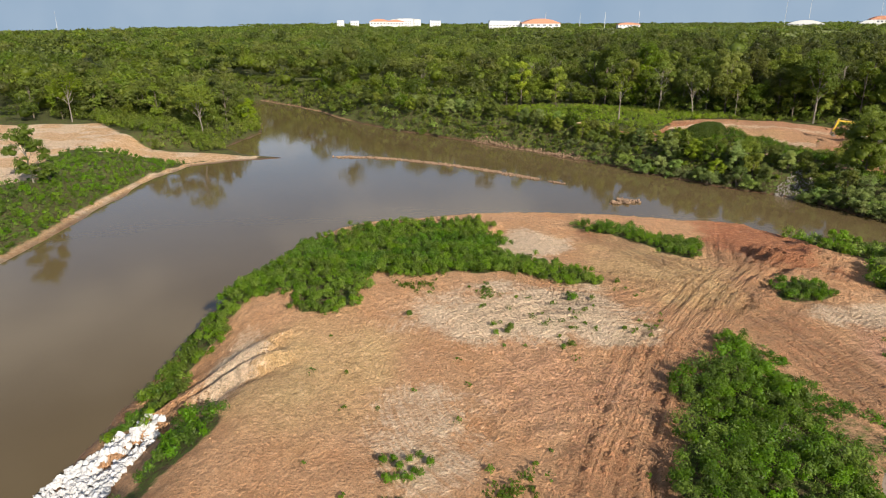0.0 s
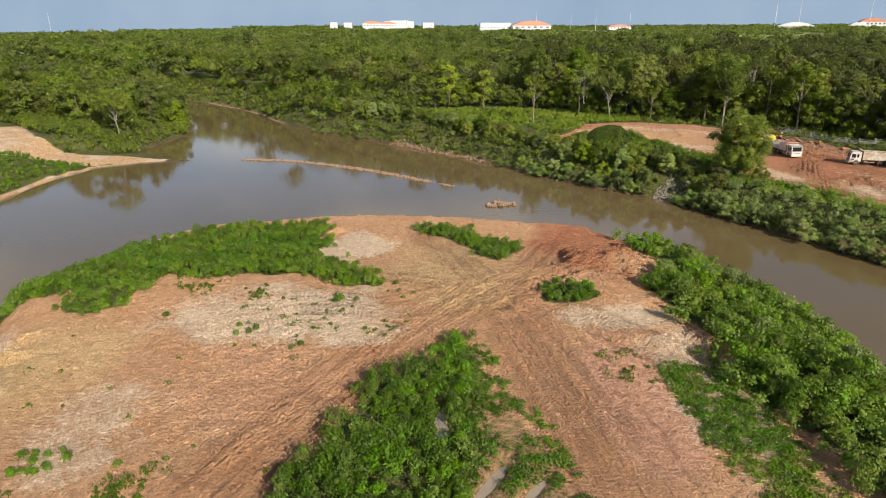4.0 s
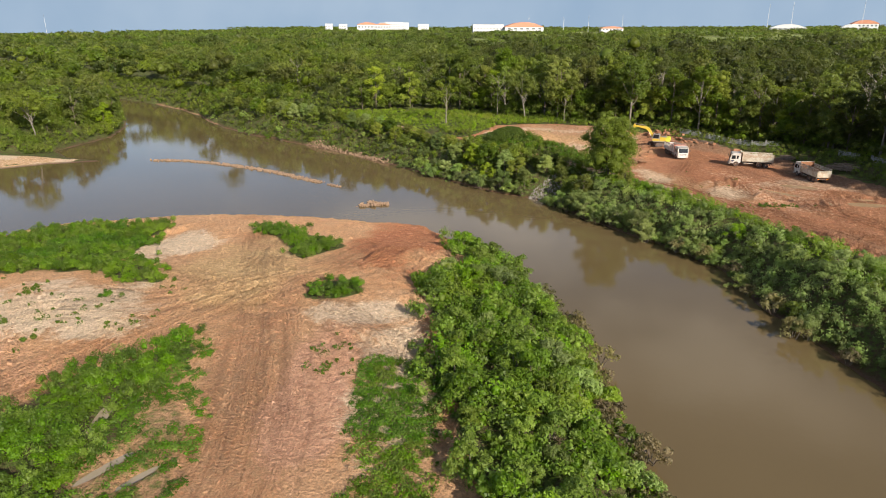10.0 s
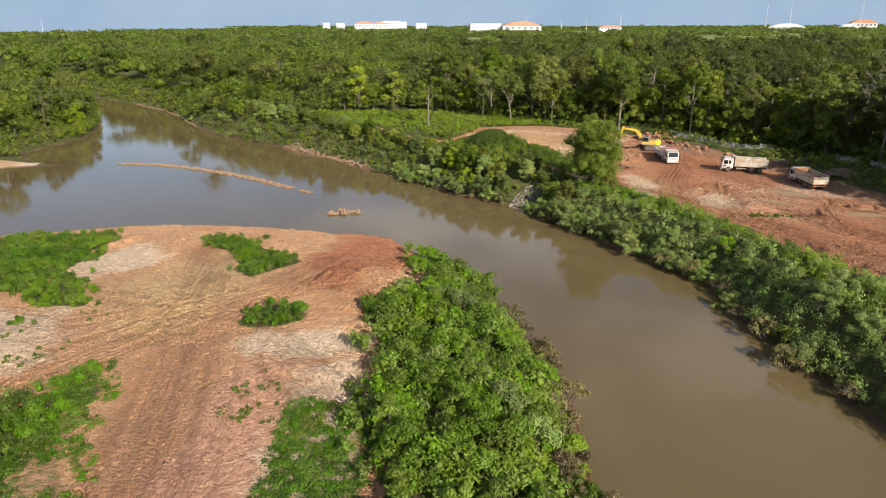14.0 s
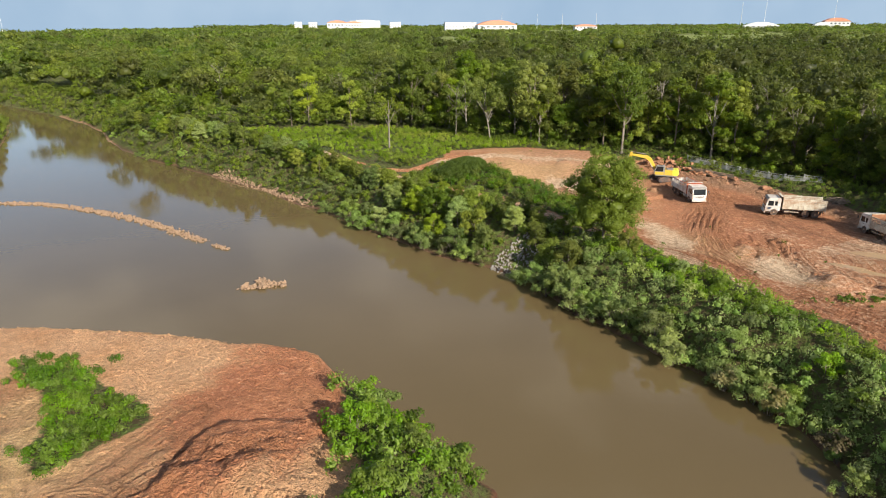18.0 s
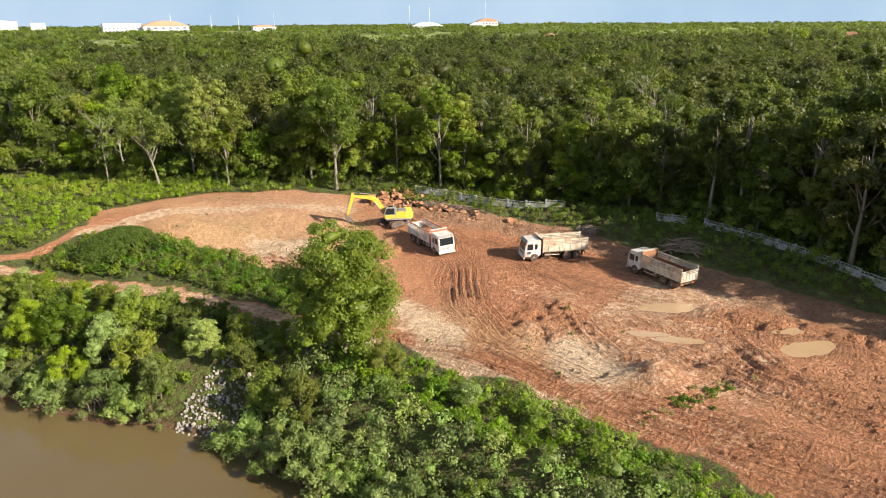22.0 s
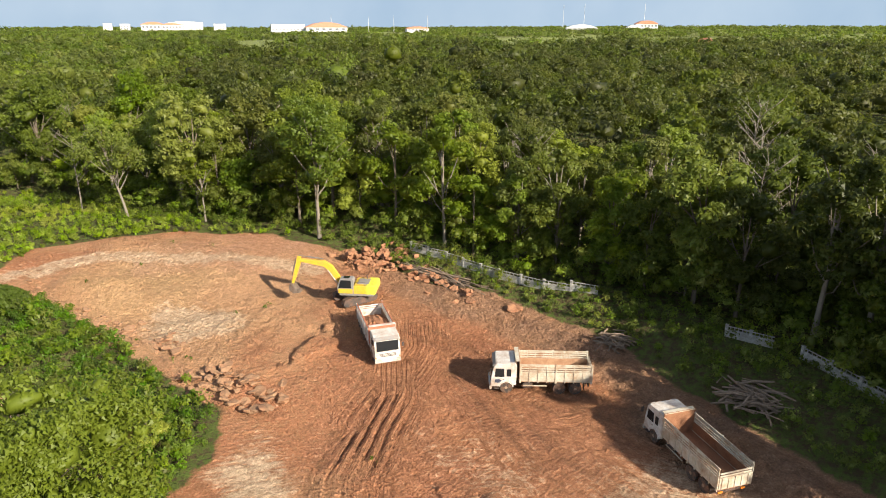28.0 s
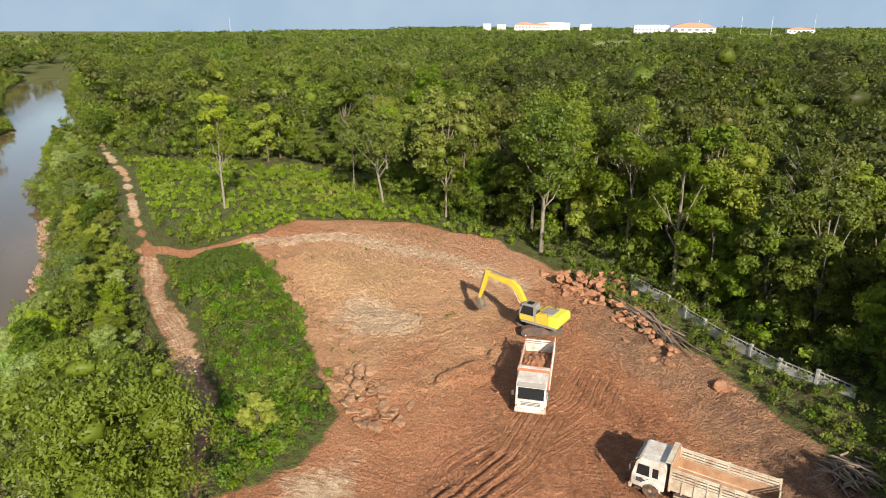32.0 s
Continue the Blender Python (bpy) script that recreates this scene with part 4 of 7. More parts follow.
TREES = [
    make_tree(1, 13, 4.6, 0.1, M_LEAF, M_BARK, 24, 93, 0.32),
    make_tree(2, 15.5, 5.2, 0.16, M_LEAF, M_BARK, 30, 87, 0.34),
    make_tree(3, 10, 4.0, 0.06, M_LEAF2, M_BARK, 21, 99, 0.3),
    make_tree(4, 16.5, 4.4, 0.34, M_LEAF, M_PALEBARK, 21, 87, 0.32, lean=0.03, full=0.5),
    make_tree(5, 9, 4.4, 0.04, M_MID, M_BARK, 21, 99, 0.3),
    make_tree(6, 14, 4.0, 0.1, M_LEAF2, M_BARK, 24, 90, 0.32),
    make_tree(7, 17.5, 5.8, 0.24, M_LEAF, M_BARK, 33, 84, 0.36),
    make_tree(8, 12, 4.2, 0.06, M_MID, M_BARK, 21, 96, 0.32),
    make_tree(9, 15, 5.0, 0.2, M_MID, M_PALEBARK, 24, 75, 0.3, lean=-0.03, full=0.34, label="open-crowned tree with pale limbs"),
    make_tree(10, 7.5, 3.6, 0.03, M_LEAF, M_BARK, 18, 99, 0.28, label="low bushy tree at the wood's edge"),
]
DARK_TREES = [
    make_tree(31, 15, 4.2, 0.24, M_DARKLEAF, M_PALEBARK, 24, 78, 0.34, full=0.42, label="tall dark-leaved tree with a thin pale trunk"),
    make_tree(32, 17.5, 4.4, 0.36, M_DARKLEAF, M_PALEBARK, 24, 78, 0.34, lean=0.04, full=0.34, label="tall dark-leaved tree with a thin pale trunk"),
    make_tree(33, 13, 4.6, 0.08, M_DARKLEAF, M_BARK, 24, 84, 0.36, label="dark green broad-leaved tree"),
    make_tree(34, 16.5, 5.4, 0.14, M_DARKLEAF, M_BARK, 30, 84, 0.36, label="dark green broad-leaved tree"),
    make_tree(35, 10.5, 4.2, 0.05, M_DARKLEAF, M_BARK, 21, 87, 0.34, label="dark green broad-leaved tree"),
]
SHRUBS = [make_shrub(11, 2.6, 1.9, M_SHRUB), make_shrub(12, 3.4, 2.3, M_SHRUB, clumps=12), make_shrub(13, 2.0, 1.8, M_BANK), make_shrub(14, 4.2, 2.4, M_SHRUB, clumps=13), make_shrub(15, 3.0, 2.0, M_BANK), make_shrub(16, 2.8, 1.9, M_BANK, clumps=12)]
LIGHT_TREE = make_tree(21, 7.5, 3.5, 0.05, M_LEAF2, M_BARK, 27, 130, 0.22, label="small yellow-green tree on the river bank")
ASH_TREE = make_tree(22, 8.0, 3.6, 0.04, M_SHRUB, M_BARK, 27, 130, 0.22, label="bushy grey-green tree on the river bank")


def plant_wood_edge():
    sc = Scatter(5)
    n, tries = 0, 0
    while n < 290 and tries < 30000:
        tries += 1
        x, y = sc.rng.uniform(-40, 185), sc.rng.uniform(46, 250)
        f = inside(np.array([x]), np.array([y]), FOREST)[0]
        if f < (-1.5 if x > 118 and y < 118 else 4 if x < 0 else 0.5) or f > 26 or math.hypot(x - 95, y - 80) > 150 or (y < 85 and f > 12):
            continue
        if not sc.free(x, y, 3.9 + 0.04 * f):
            continue
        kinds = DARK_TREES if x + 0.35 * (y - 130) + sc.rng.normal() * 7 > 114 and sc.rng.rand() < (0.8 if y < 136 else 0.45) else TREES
        tall = 1.2 if x > 127 and y < 122 else 1.0
        used(kinds[sc.rng.randint(len(kinds))], x, y, sc.rng.uniform(0.75, 1.12) * tall, sc.rng.uniform(0, 360))
        n += 1


def plant_banks():
    sc = Scatter(9)
    for outline, count, gap, low, high in ((SHRUB_EAST, 84, 1.9, 0.6, 1.05),):
        n = tries = 0
        while n < count and tries < 8000:
            tries += 1
            x, y = sc.rng.uniform(41, 62), sc.rng.uniform(24, 92)
            if inside(np.array([x]), np.array([y]), outline)[0] > (0.6 if x < 52 else 1.4) and sc.free(x, y, gap):
                used(SHRUBS[sc.rng.choice([2, 4, 5, 5, 0])], x, y, sc.rng.uniform(low, high), sc.rng.uniform(0, 360))
                n += 1
    n = tries = 0
    while n < 150 and tries < 20000:
        tries += 1
        t = sc.rng.uniform(30, 262)
        x, y = sc.rng.uniform(-45, 110), t
        p = np.array([x]), np.array([y])
        d = inside(*p, EAST_BANK)[0]
        if not (-1.0 if y < 150 else -0.3) < d < 14 + 4 * (y < 118) or inside(*p, SITE)[0] > (-3.2 if y < 118 else -1.5) or line_distance(*p, PATH)[0] < 2.6 or math.hypot(x - 66, y - 120) < 4.0:
            continue
        if sc.free(x, y, 2.3):
            tall = (0.85 if d > 4 else 0.7) if y > 118 else 0.85
            back = min(1.0, (1.6 + 0.25 * line_distance(*p, PATH)[0]) / 4.0)
            used(SHRUBS[sc.rng.choice([0, 1, 2, 3, 4, 0, 1])], x, y, sc.rng.uniform(0.7, 1.1) * tall * back, sc.rng.uniform(0, 360))
            n += 1


def plant_water_edge():
    """Tall shrubs that lean over the water below the path."""
    rng = np.random.RandomState(19)
    line = [(84, 82), (79, 91), (73, 103), (70, 108), (67.5, 114), (60.5, 122.5), (54, 129), (46, 138), (40, 146)]
    for (ax, ay), (bx, by) in zip(line, line[1:]):
        for k in range(5):
            f = (k + rng.rand()) / 5
            x, y = ax + (bx - ax) * f + 0.8 + rng.normal() * 0.7, ay + (by - ay) * f + rng.normal() * 0.7
            if math.hypot(x - 66, y - 120) > 3.4:
                used(SHRUBS[rng.choice([0, 1, 3])], x, y, rng.uniform(0.75, 1.1), rng.uniform(0, 360))


def far_wood(name, label, seed, ring, cell, per, crown, leaf, k, spread_of, core, squash=0.75, mat=None, part_of=None):
    """Woods farther off, tree by tree, as one mass."""
    rng = np.random.RandomState(seed)
    g = np.arange(-ring[1], ring[1], cell)
    x, y = np.meshgrid(g, g)
    x, y = x.ravel() + rng.uniform(-0.55, 0.55, x.size) * cell, y.ravel() + rng.uniform(-0.55, 0.55, y.size) * cell
    r, a = np.hypot(x, y), np.arctan2(y, x)
    ok = (r > ring[0]) & (r < ring[1]) & (a > np.radians(np.where(r < 190, 2, 22))) & (a < radians(150))
    x, y = x[ok] + 60, y[ok] + 50
    f, l = inside(x, y, FOREST), inside(x, y, LEFT_WOOD)
    wood = np.maximum(f, l)
    nearby = (f > 0) & (f < 26) & (y > 46) & ((y > 85) | (f < 12)) & (np.hypot(x - 95, y - 80) < 150)
    fields = (y > 560) & (x > 60) & (rng.rand(len(x)) < 0.93) & (fbm(x, y, 160, 33) > 0.52)
    ok = (wood > 1) & ~nearby & ~fields & (np.maximum(inside(x, y, EAST_BANK), inside(x, y, LEFT_BANK)) > 5)
    if part_of is not None:
        ok &= part_of(x + rng.normal(scale=14, size=len(x)), y)
    x, y = x[ok], y[ok]
    z, _ = land(x, y)
    n = len(x)
    r = np.hypot(x - 60, y - 50)
    tall = np.where(rng.rand(n) < 0.07, 1.3, 1.0)
    h = rng.uniform(6.0, 15, n) * (0.68 + 0.56 * fbm(x, y, 40, 3)) * tall * np.where((r > 900) & (r < 2700), 0.45, 1.0)
    cr = crown * rng.uniform(0.5, 1.35, n) * np.where(tall > 1, 1.2, 1.0)
    who = np.repeat(np.arange(n), k)
    d = rng.normal(size=(n * k, 3))
    d[:, 2] = np.abs(d[:, 2]) * 0.9 - 0.12
    d /= np.linalg.norm(d, axis=1)[:, None]
    mid = np.stack([x, y, z + h - cr * squash * 0.85], 1)
    c = mid[who] + d * cr[who][:, None] * np.array([0.76, 0.76, 0.76 * squash])
    plants = np.clip(0.6 * rng.rand(n) + 0.4 * fbm(x, y, 55, 8), 0, 1)
    c, sizes = np.concatenate([c, mid]), np.concatenate([cr[who] * spread_of * rng.uniform(0.7, 1.25, n * k), cr * 0.72])
    me = foliage(name, c, sizes, per, leaf, rng, mat or M_FAR, squash, 0.15, np.concatenate([plants[who], plants]), core, 0.42, (mid, cr * 0.4, plants))
    return tagged(new(name, me), label, "woods", kind="stuff")


plant_wood_edge()
plant_banks()
plant_water_edge()


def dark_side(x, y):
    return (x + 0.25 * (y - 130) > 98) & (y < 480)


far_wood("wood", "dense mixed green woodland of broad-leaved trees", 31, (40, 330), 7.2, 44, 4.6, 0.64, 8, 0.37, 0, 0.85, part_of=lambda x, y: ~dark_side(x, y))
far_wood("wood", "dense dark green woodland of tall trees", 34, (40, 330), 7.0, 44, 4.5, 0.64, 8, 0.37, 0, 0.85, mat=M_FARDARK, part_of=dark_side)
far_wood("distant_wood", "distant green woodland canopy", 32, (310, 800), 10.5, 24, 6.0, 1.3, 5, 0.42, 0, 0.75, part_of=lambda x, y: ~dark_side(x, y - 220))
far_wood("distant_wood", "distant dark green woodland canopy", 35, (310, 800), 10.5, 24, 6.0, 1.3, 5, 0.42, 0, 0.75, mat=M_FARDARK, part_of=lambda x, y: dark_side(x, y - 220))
far_wood("horizon_wood", "green woods reaching the horizon", 33, (780, 3700), 30, 13, 15, 4.2, 2, 0.55, 0, 0.4)


# ---- paints ----
M_WHITE = plain("dirty_white_paint", (0.6, 0.585, 0.54), 0.5, dirt=(0.32, 0.21, 0.13), amount=0.85, scale=1.3)
M_CREAM = plain("muddy_cream_paint", (0.5, 0.46, 0.36), 0.65, dirt=(0.29, 0.17, 0.09), amount=0.95, scale=1.1)
M_RUST = plain("rusty_bed_lining", (0.4, 0.24, 0.14), 0.75, dirt=(0.22, 0.1, 0.05), amount=0.8, scale=1.6)
M_REDRIM = plain("faded_red_paint", (0.5, 0.14, 0.07), 0.6, dirt=(0.4, 0.25, 0.16), amount=0.6)
M_TYRE = plain("muddy_rubber", (0.035, 0.033, 0.03), 0.85, dirt=(0.26, 0.13, 0.07), amount=0.9, scale=2.5)
M_RIM = plain("muddy_wheel_rim", (0.3, 0.22, 0.15), 0.7, dirt=(0.35, 0.18, 0.09), amount=0.8)
M_CHASSIS = plain("chassis_black", (0.05, 0.045, 0.04), 0.7, dirt=(0.2, 0.1, 0.06), amount=0.7)
M_GLASS = plain("dark_glass", (0.015, 0.018, 0.02), 0.08, vary=0.05)
M_LAMP = plain("lamp_glass", (0.6, 0.6, 0.58), 0.15)
M_ORANGE_LAMP = plain("orange_lamp_glass", (0.6, 0.2, 0.03), 0.2)
M_STICKER = plain("dark_sticker", (0.04, 0.05, 0.08), 0.4)
M_YELLOW = plain("excavator_yellow", (0.62, 0.42, 0.035), 0.4, dirt=(0.45, 0.28, 0.12), amount=0.5, scale=1.2)
M_LIME = plain("excavator_lime", (0.6, 0.62, 0.06), 0.4, dirt=(0.45, 0.28, 0.12), amount=0.35)
M_GREY = plain("grey_sheet_metal", (0.22, 0.22, 0.21), 0.5, dirt=(0.3, 0.19, 0.12), amount=0.5)
M_STEEL = plain("bare_steel", (0.4, 0.37, 0.33), 0.4, 0.8, dirt=(0.3, 0.16, 0.09), amount=0.7)
M_DIRT = plain("loose_red_soil", (0.3, 0.14, 0.07), 0.95, dirt=(0.2, 0.08, 0.04), amount=0.8, bump=0.06, vary=0.25)
M_STONE = plain("laterite_rock", (0.33, 0.165, 0.085), 0.9, dirt=(0.3, 0.12, 0.06), amount=0.9, scale=0.9, bump=0.05, vary=0.25)
M_TANROCK = plain("tan_rock", (0.3, 0.175, 0.095), 0.9, dirt=(0.3, 0.14, 0.07), amount=0.9, scale=0.9, bump=0.05, vary=0.2)
M_LIMESTONE = plain("white_broken_stone", (0.62, 0.61, 0.59), 0.8, dirt=(0.42, 0.38, 0.32), amount=0.5, scale=1.5, bump=0.03, vary=0.2)
M_GREYSTONE = plain("grey_stone", (0.27, 0.25, 0.22), 0.85, dirt=(0.22, 0.17, 0.12), amount=0.8, vary=0.3)
M_BARSTONE = plain("river_stone", (0.25, 0.165, 0.1), 0.85, dirt=(0.2, 0.12, 0.07), amount=0.8, vary=0.3)
M_CONCRETE = plain("weathered_white_wall", (0.42, 0.41, 0.37), 0.85, dirt=(0.12, 0.11, 0.075), amount=0.95, scale=0.7, bump=0.01)
M_DEADWOOD = plain("grey_dead_wood", (0.27, 0.2, 0.14), 0.9, dirt=(0.13, 0.09, 0.06), amount=0.8, scale=2)
M_WALLWHITE = plain("far_white_wall", (0.6, 0.6, 0.58), 0.7, vary=0.1)
M_TILE = plain("orange_roof", (0.5, 0.22, 0.13), 0.7, vary=0.1)
M_WIN = plain("far_window", (0.1, 0.11, 0.13), 0.3)
# Muddy pool colour, made paler to hold the sky's reflection.
M_POOL = plain("sky_tinted_pool_water", (0.3, 0.24, 0.17), 0.08, dirt=(0.25, 0.2, 0.13), amount=0.5, scale=0.6, vary=0.06)
M_PUDDLE = plain("puddle_water", (0.4, 0.27, 0.15), 0.12, dirt=(0.33, 0.21, 0.12), amount=0.6, scale=0.6, vary=0.06)


# ---- solids ----
def box(bm, c, s, bevel=0.0, turn=None):
    made = bmesh.ops.create_cube(bm, size=1.0)["verts"]
    bmesh.ops.scale(bm, vec=s, verts=made)
    if bevel:
        edges = list({e for v in made for e in v.link_edges})
        made = [v for v in bmesh.ops.bevel(bm, geom=edges, offset=bevel, segments=2, affect="EDGES", profile=0.6)["verts"]]
    if turn is not None:
        bmesh.ops.rotate(bm, cent=(0, 0, 0), matrix=turn, verts=made)
    bmesh.ops.translate(bm, vec=c, verts=made)
    return made


def boxes(*items, bevel=0.02):
    bm = bmesh.new()
    for c, s in items:
        box(bm, c, s, bevel)
    return bm


def prism(profile, y0, y1, bevel=0.0):
    """A side profile (x, z) drawn out from y0 to y1."""
    bm = bmesh.new()
    lo = [bm.verts.new((x, y0, z)) for x, z in profile]
    hi = [bm.verts.new((x, y1, z)) for x, z in profile]
    bm.faces.new(lo)
    bm.faces.new(hi[::-1])
    n = len(profile)
    for k in range(n):
        bm.faces.new((lo[k], hi[k], hi[(k + 1) % n], lo[(k + 1) % n]))
    bmesh.ops.recalc_face_normals(bm, faces=bm.faces[:])
    if bevel:
        bmesh.ops.bevel(bm, geom=bm.edges[:], offset=bevel, segments=2, affect="EDGES", profile=0.6)
    return bm


def lathe(profile, sides, centre, axis="Y"):
    """A body of revolution: profile of (radius, along)."""
    bm = bmesh.new()
    rings = []
    for r, w in profile:
        ring = []
        for k in range(sides):
            a = k * math.tau / sides
            p = (r * math.cos(a), w, r * math.sin(a)) if axis == "Y" else (r * math.cos(a), r * math.sin(a), w)
            ring.append(bm.verts.new(Vector(p) + Vector(centre)))
        rings.append(ring)
    for a, b in zip(rings, rings[1:]):
        for k in range(sides):
            bm.faces.new((a[k], a[(k + 1) % sides], b[(k + 1) % sides], b[k]))
    bm.faces.new(rings[0])
    bm.faces.new(rings[-1][::-1])
    bmesh.ops.recalc_face_normals(bm, faces=bm.faces[:])
    return bm


def rod(name, pts, radius, mat, parent, sides=6, label=""):
    V, F = tube(pts, [radius] * len(pts), sides)
    return part(name, quads_mesh(name, V, F, mat, True), mat, parent, label)


# ---- dump trucks ----
def wheel(parent, x, y, r=0.52, w=0.3):
    out = 1 if y > 0 else -1
    hub = part("wheel", lathe([(r * 0.62, -w / 2), (r * 0.94, -w / 2), (r, -w * 0.36), (r, w * 0.36), (r * 0.94, w / 2), (r * 0.62, w / 2)], 20, (x, y, r)), M_TYRE, parent, smooth=False)
    part("rim", lathe([(r * 0.6, -0.02), (r * 0.6, w * 0.48), (r * 0.5, w * 0.3), (r * 0.3, w * 0.3), (r * 0.22, w * 0.52), (0.02, w * 0.54)] if out > 0 else
                      [(0.02, -w * 0.54), (r * 0.22, -w * 0.52), (r * 0.3, -w * 0.3), (r * 0.5, -w * 0.3), (r * 0.6, -w * 0.48), (r * 0.6, 0.02)], 14, (x, y, r)), M_RIM, hub)
    return hub


def dump_truck(name, at, turn, label, body, lining, loaded=False, sticker=True, slats=3):
    """Three-axle tipper, front at the origin, nose towards +x."""
    t = new(name)
    # chassis
    part("chassis", boxes(((-4.2, 0.42, 0.88), (7.6, 0.1, 0.26)), ((-4.2, -0.42, 0.88), (7.6, 0.1, 0.26)), ((-2.6, 0, 0.88), (0.12, 0.8, 0.2)), ((-5.2, 0, 0.88), (0.12, 0.8, 0.2)),
                          ((-7.9, 0, 0.8), (0.12, 2.2, 0.16))), M_CHASSIS, t)
    part("axle", boxes(((-1.25, 0, 0.52), (0.14, 2.0, 0.14))), M_CHASSIS, t)
    for ax in (-5.55, -6.85):
        part("axle", boxes(((ax, 0, 0.52), (0.2, 2.0, 0.2))), M_CHASSIS, t)
    # cab
    side = [(-2.05, 0.75), (-0.72, 0.75), (-0.72, 0.6), (-0.02, 0.6), (0.0, 1.35), (-0.2, 2.35), (-0.42, 2.66), (-1.95, 2.72), (-2.08, 2.5)]
    cab = part("cab", prism(side, -1.16, 1.16, 0.06), M_WHITE, t)
    part("windscreen", prism([(0.015, 1.42), (-0.165, 2.3), (-0.2, 2.3), (-0.03, 1.42)], -0.98, 0.98), M_GLASS, cab)
    for s in (1, -1):
        part("side_window", prism([(-0.28, 1.5), (-0.36, 2.25), (-1.05, 2.25), (-1.08, 1.5)], s * 1.12, s * 1.175), M_GLASS, cab)
        part("quarter_window", prism([(-1.25, 1.55), (-1.25, 2.2), (-1.62, 2.2), (-1.62, 1.55)], s * 1.12, s * 1.172), M_GLASS, cab)
        door = part("door", prism([(-0.2, 0.85), (-0.25, 1.42), (-1.12, 1.42), (-1.12, 1.0), (-0.85, 0.85)], s * 1.15, s * 1.18), M_WHITE, cab)
        part("handle", boxes(((-1.02, s * 1.19, 1.3), (0.14, 0.03, 0.04)), bevel=0.005), M_CHASSIS, door)
        if sticker:
            part("sticker", prism([(-0.3, 0.98), (-0.3, 1.25), (-0.62, 1.32), (-0.95, 1.12), (-0.7, 0.96)], s * 1.178, s * 1.186), M_STICKER, cab, "dark swirl sticker on the door")
        part("headlight", boxes(((-0.01, s * 0.82, 0.82), (0.08, 0.36, 0.18)), bevel=0.02), M_LAMP, cab)
        part("indicator", boxes(((-0.03, s * 1.07, 0.82), (0.08, 0.12, 0.16)), bevel=0.02), M_ORANGE_LAMP, cab)
        arm = part("mirror", boxes(((0.1, s * 1.36, 1.95), (0.08, 0.2, 0.4)), bevel=0.03), M_CHASSIS, cab)
        rod("mirror_arm", [(-0.15, s * 1.12, 2.3), (0.08, s * 1.3, 2.25), (0.1, s * 1.36, 2.1)], 0.018, M_CHASSIS, arm)
        part("front_mudguard", prism([(-0.68, 0.62), (-0.7, 1.02), (-0.95, 1.2), (-1.55, 1.2), (-1.8, 1.02), (-1.85, 0.62), (-1.77, 0.62), (-1.7, 0.98), (-1.5, 1.12), (-1.0, 1.12), (-0.8, 0.98), (-0.76, 0.62)], s * 0.9, s * 1.2), M_WHITE, cab)
        part("step", boxes(((-0.45, s * 1.1, 0.42), (0.4, 0.2, 0.05))), M_CHASSIS, cab)
    part("bumper", boxes(((0.03, 0, 0.5), (0.2, 2.36, 0.3)), bevel=0.05), M_WHITE, cab)
    part("grille", boxes(((0.005, 0, 1.16), (0.04, 1.5, 0.05)), ((0.01, 0, 1.04), (0.04, 1.5, 0.05)), ((0.012, 0, 0.93), (0.04, 1.5, 0.05)), bevel=0.01), M_CHASSIS, cab)
    part("number_plate", boxes(((0.14, 0, 0.5), (0.02, 0.42, 0.14)), bevel=0.004), M_LAMP, cab)
    part("sun_visor", prism([(-0.12, 2.38), (-0.12, 2.46), (-0.36, 2.68), (-0.4, 2.64)], -1.05, 1.05), M_GREY, cab)
    part("wiper", boxes(((0.02, 0.3, 1.46), (0.03, 0.7, 0.03)), bevel=0.004), M_CHASSIS, cab)
    # wheels
    for s in (1, -1):
        wheel(t, -1.25, s * 1.02)
        for ax in (-5.55, -6.85):
            wheel(t, ax, s * 1.04, w=0.28)
            wheel(t, ax, s * 0.72, w=0.26)
        part("mudflap", boxes(((-7.55, s * 0.95, 0.7), (0.03, 0.6, 0.6)), bevel=0.006), M_CHASSIS, t)
        part("side_rail", boxes(((-3.6, s * 1.1, 0.72), (1.9, 0.05, 0.1)), bevel=0.01), M_CREAM, t)
    tank = part("fuel_tank", lathe([(0.26, -0.5), (0.3, -0.46), (0.3, 0.46), (0.26, 0.5)], 14, (0, 0, 0)), M_GREY, t)
    tank.matrix_local = pose(-3.1, -0.82, 0.72, 0, 0, 90)
    part("tool_box", boxes(((-3.0, 0.82, 0.72), (0.8, 0.45, 0.45)), bevel=0.03), M_CHASSIS, t)
    # bed: x from -8.15 to -2.3
    x0, x1, w, zb, zt = -8.15, -2.3, 1.22, 1.16, 2.72
    bed = new("tipper_bed")
    bed.parent = t
    bed_floor = boxes((((x0 + x1) / 2, 0, zb), (x1 - x0, 2 * w - 0.06, 0.12)), bevel=0.01)
    part("bed_floor", bed_floor, lining, bed)
    for k in range(6):
        part("cross_beam", boxes(((x0 + 0.5 + k * 0.97, 0, zb - 0.12), (0.1, 2 * w - 0.1, 0.14)), bevel=0.01), M_CHASSIS, bed)
